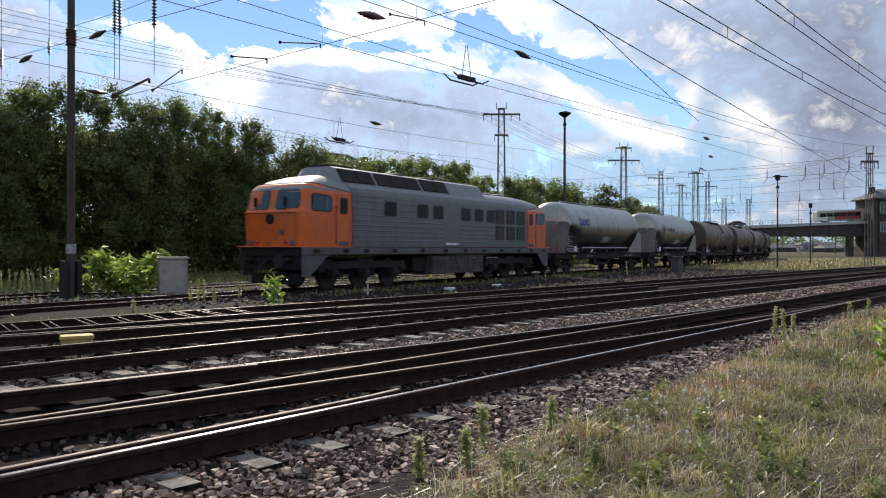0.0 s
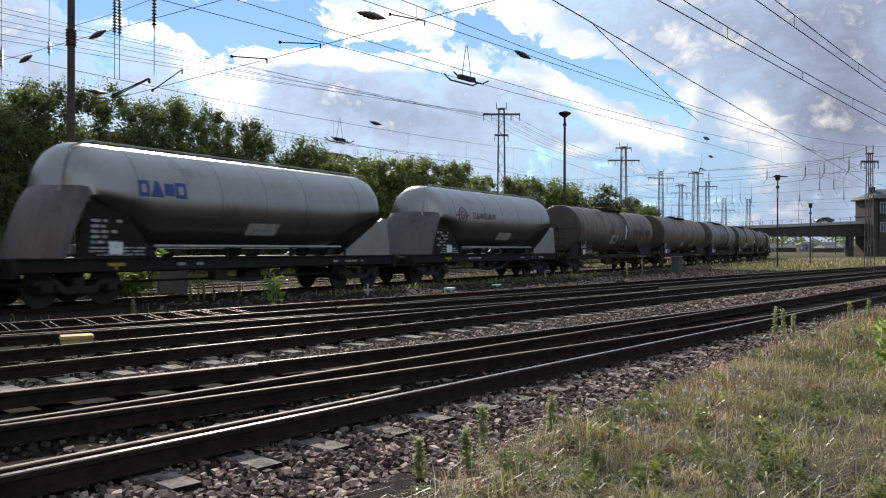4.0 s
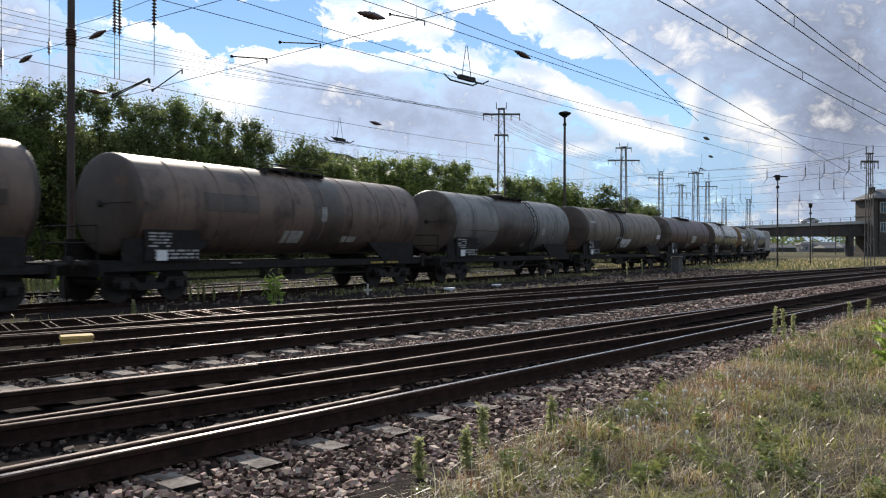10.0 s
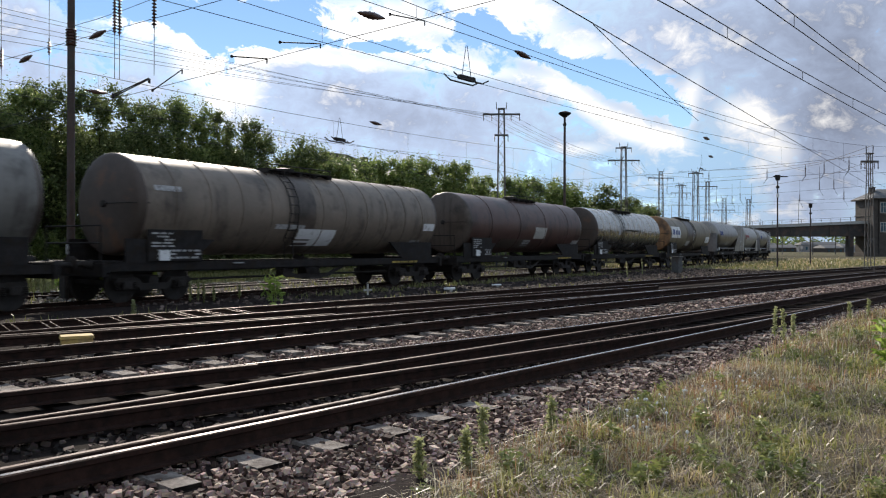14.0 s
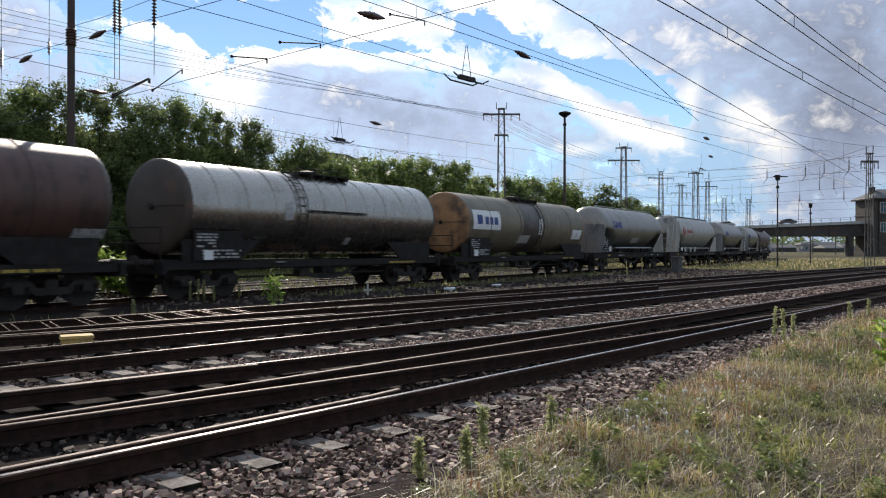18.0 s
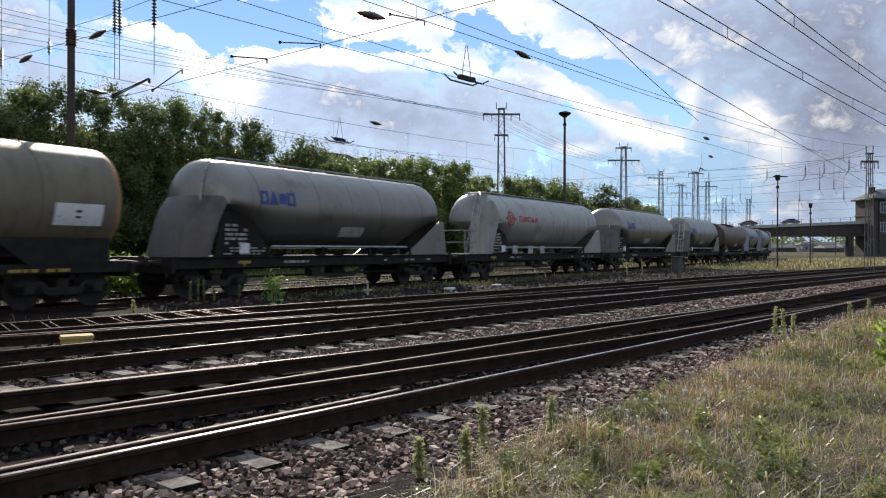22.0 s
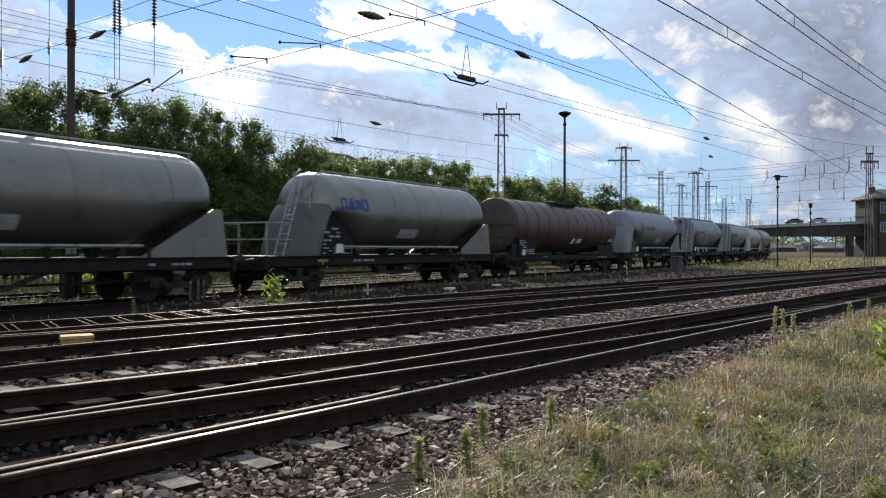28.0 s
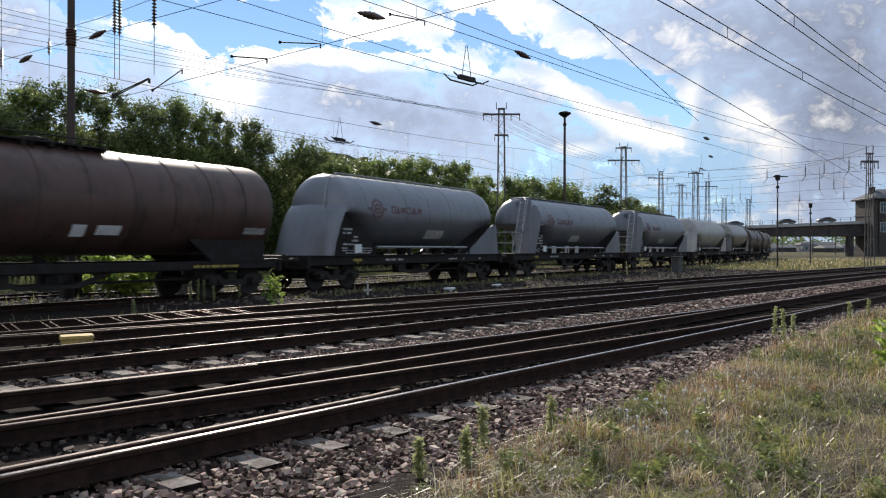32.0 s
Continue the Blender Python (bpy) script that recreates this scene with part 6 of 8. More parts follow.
def build_grass():
    for name, n, xr, yr, hr, seed, mt, lean, wd, fn, lab in (
            ("grass", 70000, (2.0, 9.0), (0.3, 4.1), (0.04, 0.17), 1, M_GRASS, 1.5, 0.0030, green_part, "short green grass beside the ballast"),
            ("grass", 40000, (8.0, 24.0), (0.0, 4.3), (0.05, 0.20), 2, M_GRASS, 1.2, 0.0032, green_part, "green grass along the rail"),
            ("dry_grass", 21000, (2.2, 10.0), (0.3, 4.1), (0.04, 0.20), 3, M_STRAW, 2.6, 0.0022, dry_part, "dry straw-coloured grass stalks in the verge"),
            ("dry_grass", 30000, (8.0, 26.0), (-0.5, 4.3), (0.05, 0.26), 4, M_STRAW, 1.9, 0.0024, dry_part, "dry straw-coloured grass along the rail"),
            ("dead_thatch", 26000, (2.2, 9.0), (0.3, 3.6), (0.05, 0.20), 8, M_DEAD, 4.5, 0.0026, thatch, "flattened grey-brown dead grass on the soil"),
            ("dead_thatch", 14000, (8.0, 22.0), (0.0, 4.3), (0.05, 0.22), 9, M_DEAD, 4.0, 0.003, thatch, "flattened dead grass along the rail"),
            ("russet_grass", 7000, (3.5, 9.0), (2.2, 4.0), (0.06, 0.22), 12, M_RUSSET, 1.6, 0.0022, dry_part, "reddish-brown seeding grass at the edge of the ballast"),
            ("russet_grass", 9000, (8.0, 22.0), (1.8, 4.3), (0.08, 0.28), 13, M_RUSSET, 1.3, 0.0024, dry_part, "reddish-brown seeding grass along the rail"),
            ("bleached_stalks", 1900, (2.4, 9.0), (0.3, 3.5), (0.16, 0.34), 10, M_SEED, 1.8, 0.0014, dry_part, "thin bleached grass stalks standing in the verge"),
            ("bleached_stalks", 3400, (8.0, 22.0), (0.0, 4.2), (0.20, 0.45), 11, M_SEED, 1.3, 0.0016, dry_part, "thin bleached stalks along the rail")):
        v, f = blades(n, xr, yr, hr, seed, lean, fn, wd)
        tagged(new(name, raw_mesh(name, v, f, mt)), lab, "grass", kind="stuff")
    for name, n, xr, yr, mt, seed, fn, lab in (("grass", 22000, (-9.0, 2.4), (-8.0, 3.2), M_GRASS, 31, green_part, "short green grass round the viewpoint"), ("dry_grass", 16000, (-9.0, 2.4), (-8.0, 3.2), M_STRAW, 32, dry_part, "dry grass round the viewpoint"),
                                               ("grass", 16000, (2.0, 16.0), (-9.0, 0.4), M_GRASS, 33, green_part, "green grass behind the verge"), ("dry_grass", 12000, (2.0, 16.0), (-9.0, 0.4), M_STRAW, 34, dry_part, "dry grass behind the verge")):
        v, f = blades(n, xr, yr, (0.05, 0.2), seed, 1.4, fn, 0.004)
        tagged(new(name, raw_mesh(name, v, f, mt)), lab, "grass", kind="stuff")
    v, f = blades(9000, (22, 70), (-2, 4.2), (0.1, 0.32), 5, 0.9, verge, 0.004)
    tagged(new("dry_grass", raw_mesh("dry_grass", v, f, M_STRAW)), "far dry grass along the track", "grass", kind="stuff")
    # low broad-leaved herbs, in rosettes and upright clumps
    rng = np.random.default_rng(44)
    cen, spr = [], []
    while len(cen) < 420:
        x = 2.6 + 12 * rng.random() ** 1.6
        y = rng.uniform(0.4, 4.0)
        if rng.random() > verge(x, y) or noise.noise((x * 1.1, y * 1.1, 12.0)) < -0.02:
            continue
        h = rng.uniform(0.02, 0.15)
        for q in range(2 if h < 0.07 else 3):
            cen.append((x + rng.normal(0, 0.012), y + rng.normal(0, 0.012), ground_z(x, y) + h * (q + 1) / 3))
            spr.append(rng.uniform(0.018, 0.045))
    v, f = leaf_cloud(cen, spr, 9000, 0.026, rng, 0.5, 2.0, 0.0)
    tagged(new("herbs", raw_mesh("herbs", v, f, M_HERB)), "low broad-leaved green herbs among the grass", "plants", kind="stuff")

    def strip(x, y):
        t = line_y(x)
        if x < 56:
            return 0.7 if x > 14.5 and t - 3.6 < y < t - 2.0 and noise.noise((x * 0.5, y, 1)) > -0.1 else (0.25 if t + 1.9 < y < t + 3.1 else 0.8 if t + 7.4 < y < t + 19 else (0.2 if 15.2 < y < 16.9 and noise.noise((x * 0.5, 3, 0)) > 0.1 else 0.0))
        return 1.0 if 15.6 < y < t - 2.2 or y > t + 2.2 else 0.0
    v, f = blades(90000, (2, 40), (14.5, 44), (0.06, 0.28), 6, 0.8, strip, 0.005)
    tagged(new("grass", raw_mesh("grass", v, f, M_MEADOW)), "tufts of grass between the far tracks", "grass", kind="stuff")
    v, f = blades(8000, (34, 130), (15, 60), (0.12, 0.5), 17, 1.1, strip, 0.006)
    tagged(new("dry_grass", raw_mesh("dry_grass", v, f, M_STRAW)), "dry stalks in the meadow by the curve", "grass", kind="stuff")
    v, f = blades(42000, (34, 130), (16, 60), (0.06, 0.24), 7, 0.9, strip, 0.007)
    tagged(new("grass", raw_mesh("grass", v, f, M_MEADOW)), "yellowing meadow grass by the curve", "grass", kind="stuff")
    # clover heads
    rng = random.Random(3)
    sh = Shape()
    for k in range(46):
        cx, cy = rng.choice(((7.2, 3.0), (7.6, 2.75), (6.4, 3.1), (8.3, 3.0), (5.6, 2.7)))
        x, y = cx + rng.gauss(0, 0.28), cy + rng.gauss(0, 0.18)
        z = ground_z(x, y) + rng.uniform(0.06, 0.13)
        r = rng.uniform(0.007, 0.013)
        sh.lathe([(r * 0.5, -r), (r, -r * 0.3), (r, r * 0.4), (r * 0.4, r)], (x, y, z), "z", 6)
        sh.tube((x, y, z - 0.12), (x, y, z - r), 0.0015, 3)
    solo("clover_flowers", sh, M_WHITE, "small white clover heads in the grass", "flowers", kind="stuff")


build_grass()


# ---- loose ballast ----
def stone_mat(name, low, middle, high):
    m = bpy.data.materials.new(name)
    m.use_nodes = True
    nt = m.node_tree
    N, L = nt.nodes.new, nt.links.new
    b = nt.nodes["Principled BSDF"]
    g = N("ShaderNodeNewGeometry")
    r = N("ShaderNodeValToRGB")
    e = r.color_ramp.elements
    e[0].color, e[1].color = low, high
    q = e.new(0.55)
    q.color = middle
    L(g.outputs["Random Per Island"], r.inputs[0])
    c = N("ShaderNodeTexCoord")
    n = N("ShaderNodeTexNoise")
    n.inputs["Scale"].default_value, n.inputs["Detail"].default_value = 45, 5
    L(c.outputs["Object"], n.inputs["Vector"])
    x = N("ShaderNodeMix")
    x.data_type, x.blend_type = "RGBA", "OVERLAY"
    x.inputs["Factor"].default_value = 0.5
    L(r.outputs[0], x.inputs["A"])
    L(n.outputs["Color"], x.inputs["B"])
    L(x.outputs["Result"], b.inputs["Base Color"])
    b.inputs["Roughness"].default_value = 0.85
    b.inputs["Specular IOR Level"].default_value = 0.2
    bp = N("ShaderNodeBump")
    bp.inputs["Strength"].default_value, bp.inputs["Distance"].default_value = 0.5, 0.01
    L(n.outputs["Fac"], bp.inputs["Height"])
    L(bp.outputs[0], b.inputs["Normal"])
    return m


M_LOOSE = stone_mat("loose_ballast_stone", (0.040, 0.026, 0.022, 1), (0.16, 0.104, 0.086, 1), (0.60, 0.46, 0.38, 1))
M_DUSK = stone_mat("dusty_ballast_stone", (0.050, 0.032, 0.027, 1), (0.155, 0.100, 0.084, 1), (0.52, 0.39, 0.32, 1))
M_PALESTONE = stone_mat("pale_siding_stone", (0.10, 0.09, 0.08, 1), (0.26, 0.23, 0.20, 1), (0.5, 0.46, 0.41, 1))
# stones between the rails have the rails' shadow painted into this dark tone
M_DARKSTONE = stone_mat("dark_ballast_stone", (0.010, 0.008, 0.007, 1), (0.050, 0.037, 0.032, 1), (0.18, 0.135, 0.115, 1))


def stones(n, xr, yr, size, seed, keep=None, zf=None):
    """Broken stones: cubes with cut, jittered corners."""
    rng = np.random.default_rng(seed)
    x, y = rng.uniform(*xr, n), rng.uniform(*yr, n)
    if keep:
        k = np.array([rng.random() < keep(a, b) for a, b in zip(x, y)])
        x, y = x[k], y[k]
        n = len(x)
    cube = np.array([[a, b, c] for a in (-1, 1) for b in (-1, 1) for c in (-1, 1)], float)
    faces = np.array([(0, 1, 3), (0, 3, 2), (4, 6, 7), (4, 7, 5), (0, 4, 5), (0, 5, 1), (2, 3, 7), (2, 7, 6), (0, 2, 6), (0, 6, 4), (1, 5, 7), (1, 7, 3)])
    s = size * rng.uniform(0.55, 1.5, (n, 1, 1)) * rng.uniform(0.65, 1.2, (n, 1, 3))
    v = cube[None] * rng.uniform(0.45, 1.0, (n, 8, 3)) * s
    a, b = rng.uniform(0, 2 * np.pi, n), rng.uniform(-0.7, 0.7, n)
    ca, sa, cb, sb = np.cos(a), np.sin(a), np.cos(b), np.sin(b)
    vx, vy, vz = v[..., 0], v[..., 1], v[..., 2] * 0.8
    vy, vz = vy * cb[:, None] - vz * sb[:, None], vy * sb[:, None] + vz * cb[:, None]
    vx, vy = vx * ca[:, None] - vy * sa[:, None], vx * sa[:, None] + vy * ca[:, None]
    z = np.array([(zf or ground_z)(p, q) for p, q in zip(x, y)]) + rng.uniform(0.0, 0.026, n)
    v = np.stack([vx + x[:, None], vy + y[:, None], vz + z[:, None]], -1).reshape(-1, 3)
    f = (faces[None] + (np.arange(n) * 8)[:, None, None]).reshape(-1, 3)
    return v, f


def build_stones():
    def clear(x, y):
        k = 1.0
        if y > 4.62:
            k = 0.5
        e = grass_edge(x)
        if y < e + 0.25:
            k = max(0.0, 0.45 + (y - e) * 2.2)
        if 4.28 < y < 4.82 and abs((x - 3.313 + 0.318) % 0.6366 - 0.318) < 0.125:
            k *= 0.12                                        # the heads of the sleepers lie bare
        return k

    def strip(x, y):
        bare = y > 8.62 and abs((x - 3.30 + 0.315) % 0.63 - 0.315) < 0.125
        return (0.15 if bare else 1.0) if y > 6.6 + turnout(x) else 0.0
    sets = (("ballast_stones", 10000, (1.6, 11), (2.9, 4.95), 0.025, 1, clear, "broken mauve and grey ballast stones beside the near rail"),
            ("ballast_stones", 4200, (11, 24), (3.5, 4.95), 0.028, 2, clear, "broken ballast stones along the near rail"),
            ("ballast_stones", 9500, (2.0, 16), (7.2, 9.2), 0.026, 3, strip, "broken ballast stones in the strip between two tracks"),
            ("ballast_stones", 9000, (16, 60), (6.6, 9.1), 0.045, 4, lambda x, y: 1.0 if y > 6.55 + turnout(x) and y < 9.1 - 0.00036 * (x - 12) ** 2 else 0.0, "grey ballast stones in the far strip between two tracks"),
            ("siding_stones", 9000, (2, 44), (19, 36), 0.05, 7, lambda x, y: 1.0 if 1.9 < y - line_y(x) < 7.2 else 0.0, "pale ballast stones of the siding behind the train"),
            ("sooty_stones", 5200, (1.5, 14), (4.95, 7.2), 0.028, 5, lambda x, y: 0.8, "dark ballast stones between the near rails"),
            ("sooty_stones", 8000, (10, 58), (14.9, 26), 0.05, 8, lambda x, y: 1.0 if y < line_y(x) - 1.3 else 0.0, "dark ballast stones before the curved track"),
            ("sooty_stones", 3600, (2.5, 22), (9.3, 12.6), 0.03, 6, lambda x, y: 0.8, "dark ballast stones between the middle tracks"))
    for name, n, xr, yr, size, seed, keep, lab in sets:
        v, f = stones(n, xr, yr, size, seed, keep, lambda x, y: -0.27 if name == "siding_stones" else (-0.225 if yr[0] > 6 else -0.205))
        tagged(new(name, raw_mesh(name, v, f, {"ballast_stones": M_DUSK if yr[0] > 6 else M_LOOSE, "siding_stones": M_PALESTONE}.get(name, M_DARKSTONE))), lab, "gravel", kind="stuff")


build_stones()


# ---- masts, lamps and signals ----
def lattice_mast(x, y, h, w0, w1, arms, label, turn=0.0, z=-0.4):
    """A riveted lattice mast: four corner angles, lacing, cross arms with insulators."""
    t = thing("lattice_mast", pose(x, y, z, 0, 0, turn), label, "mast", "catenary and power line masts")
    h -= z
    q = 0.022 if h < 9 else 0.042
    for sx in (-1, 1):
        for sy in (-1, 1):
            part("corner_angle", Shape().rings([[(sx * w / 2 + a, sy * w / 2 + b, zz) for a, b in ((-q, -q), (q, -q), (q, q), (-q, q))] for w, zz in ((w0, 0), (w1, h))]), M_MAST, t)
    sh = Shape()
    n = max(6, int(h / 0.75))
    for i in range(n):
        z0, z1 = h * i / n, h * (i + 1) / n
        a, b = w0 + (w1 - w0) * i / n, w0 + (w1 - w0) * (i + 1) / n
        for sg in (-1, 1):
            s = 1 if i % 2 else -1
            sh.tube((s * a / 2, sg * a / 2, z0), (-s * b / 2, sg * b / 2, z1), q * 0.4, 4)
            sh.tube((sg * a / 2, s * a / 2, z0), (sg * b / 2, -s * b / 2, z1), q * 0.4, 4)
    part("lacing", sh, M_MAST, t, smooth=0)
    for za, span in arms:
        za -= z
        part("cross_arm", Shape().box(-span / 2, span / 2, -0.06, 0.06, za - 0.07, za + 0.07, 0.01), M_MAST, t)
        for q in (-0.48, -0.26, 0.26, 0.48):
            if abs(q * span) > w1:
                prof = []
                for k in range(5):
                    prof += [(0.02, -0.09 * k), (0.055, -0.09 * k - 0.03), (0.02, -0.09 * k - 0.06)]
                sh = Shape().lathe(prof, (q * span, 0, za - 0.08), "z", 8)
                part("insulator", sh, M_INSUL, t)
    part("cap", Shape().box(-w1 / 2 - 0.08, w1 / 2 + 0.08, -w1 / 2 - 0.08, w1 / 2 + 0.08, h, h + 0.06), M_MAST, t)
    for s in (-1, 1):
        part("horn", Shape().tube((s * w1 * 0.9, 0, h), (s * w1 * 1.0, 0, h + 0.55), 0.03, 6), M_MAST, t)
    return t


def build_masts():
    turn = -math.degrees(AIM)
    lattice_mast(50.0, 36.6, 12.3, 0.72, 0.42, ((11.9, 2.95), (10.25, 1.1)), "tall grey lattice mast with a wide cross arm", turn)
    lattice_mast(84.3, 43.8, 13.3, 0.9, 0.5, ((11.75, 3.8), (13.2, 1.9)), "lattice power mast with two cross arms", turn)
    lattice_mast(117.9, 54.7, 13.6, 0.9, 0.5, ((12.6, 4.2),), "distant lattice mast with one cross arm", turn)
    lattice_mast(146.7, 63.9, 13.8, 1.0, 0.5, ((12.2, 4.0), (13.7, 2.0)), "distant lattice mast above the trees", turn)
    lattice_mast(110.8, 46.0, 12.4, 1.0, 0.6, ((12.3, 2.2),), "distant lattice mast carrying a section insulator", turn)
    lattice_mast(139.3, 55.6, 13.4, 1.0, 0.5, ((12.6, 3.6),), "distant lattice mast with thin cross arm", turn)
    lattice_mast(159.0, 60.0, 11.6, 1.0, 0.6, ((9.2, 4.5),), "distant lattice mast beside the curve", turn)
    lattice_mast(163.0, 56.5, 11.4, 1.0, 0.6, (), "distant lattice mast with no cross arm", turn)
    lattice_mast(58.7, 12.3, 7.7, 0.46, 0.24, ((7.2, 1.2),), "grey-green lattice catenary mast at the grass edge", turn, -0.25)
    # smooth steel mast with brown insulators by the hedge
    t = thing("catenary_mast", pose(10.85, 24.3, -0.25), "dark brown steel catenary mast beside the siding", "mast", "catenary and power line masts")
    part("shaft", Shape().tube((0, 0, 0), (0, 0, 11.5), 0.125, 20, 0.10), M_RUSTMAST, t)
    part("footing", Shape().box(-0.27, -0.14, -0.2, 0.2, -0.1, 1.15, 0.02), M_IRON, t)
    part("footing", Shape().box(0.14, 0.27, -0.2, 0.2, -0.1, 1.15, 0.02), M_IRON, t)
    part("clamp", Shape().lathe([(0.13, 0), (0.15, 0.02), (0.15, 0.28), (0.13, 0.3)], (0, 0, 1.35), "z", 16), M_GALV, t)
    prof = []
    for k in range(6):
        prof += [(0.12, 0.09 * k), (0.17, 0.09 * k + 0.03), (0.12, 0.09 * k + 0.08)]
    sh = Shape().lathe(prof, (0, 0, 7.75), "z", 16)
    part("insulator", sh, M_INSUL, t)
    # yard lamps
    for x, y, h, head, z in ((48.55, 29.9, 11.05, 0.36, -0.3), (63.0, 19.6, 6.9, 0.15, -0.3), (79.1, 21.6, 5.5, 0.13, -0.3)):
        t = thing("yard_lamp", pose(x, y, z, 0, 0, turn), "tall steel yard lamp with a mushroom head" if h > 8 else "steel yard lamp post with a flat head", "lamp", "yard lamps")
        part("pole", Shape().tube((0, 0, 0), (0, 0, h - z), 0.11 if h > 8 else 0.07, 14, 0.08 if h > 8 else 0.045), M_RUSTMAST, t)
        part("head", Shape().lathe([(0.10, -0.30), (0.16, -0.26), (0.46 * head / 0.36, -0.05), (0.44 * head / 0.36, 0.04), (0.2, 0.13)], (0, 0, h - z), "z", 24), M_BLACK, t)
        part("collar", Shape().lathe([(0.10, 0), (0.13, 0.05), (0.13, 0.14), (0.10, 0.18)], (0, 0, h - z - 0.9), "z", 16), M_IRON, t)
        if 6 < h < 8:
            part("arm", Shape().box(-0.35, 0.75, -0.05, 0.05, h - z - 0.02, h - z + 0.06, 0.01), M_IRON, t)
            part("band", Shape().lathe([(0.105, 0), (0.105, 0.3)], (0, 0, h - z - 1.6), "z", 14), M_WHITE, t, "white painted band")


build_masts()


# ---- overhead line ----
def wire_run(pts, r, name, parent=None):
    sh = Shape()
    pts = [Vector(p) for p in pts]
    rg = []
    for i, p in enumerate(pts):
        w = (pts[min(i + 1, len(pts) - 1)] - pts[max(i - 1, 0)]).normalized()
        a = w.cross(Vector((0, 0, 1)))
        a = a.normalized() if a.length > 1e-3 else Vector((1, 0, 0))
        b = w.cross(a)
        rg.append([p + (a * math.cos(t) + b * math.sin(t)) * r for t in (0.3, 0.3 + 2.094, 0.3 + 4.189)])
    sh.rings(rg)
    return part(name, sh, M_WIRE, parent, smooth=0)


def catenary(fn, supports, zc, zm, sag, label, r=0.009, step=5.0):
    """Contact wire, sagging carrier wire and droppers over one track. fn(s) gives the place along the track."""
    t = thing("overhead_line", Matrix(), label, "wires", "overhead lines")
    a, b = supports[0], supports[-1]
    wire_run([(*fn(s), zc) for s in np.arange(a, b + 0.1, 4.0)], r, "contact_wire", t)
    pts = []
    for s0, s1 in zip(supports, supports[1:]):
        n = 12
        for i in range(n):
            u = i / n
            s = s0 + (s1 - s0) * u
            pts.append((*fn(s), zm - sag * 4 * u * (1 - u)))
        k = s0 + step * 0.5
        while k < s1:
            u = (k - s0) / (s1 - s0)
            x, y = fn(k)
            wire_run([(x, y, zc), (x, y, zm - sag * 4 * u * (1 - u))], r * 0.55, "dropper", t)
            k += step
    pts.append((*fn(b), zm))
    wire_run(pts, r, "carrier_wire", t)
    return t


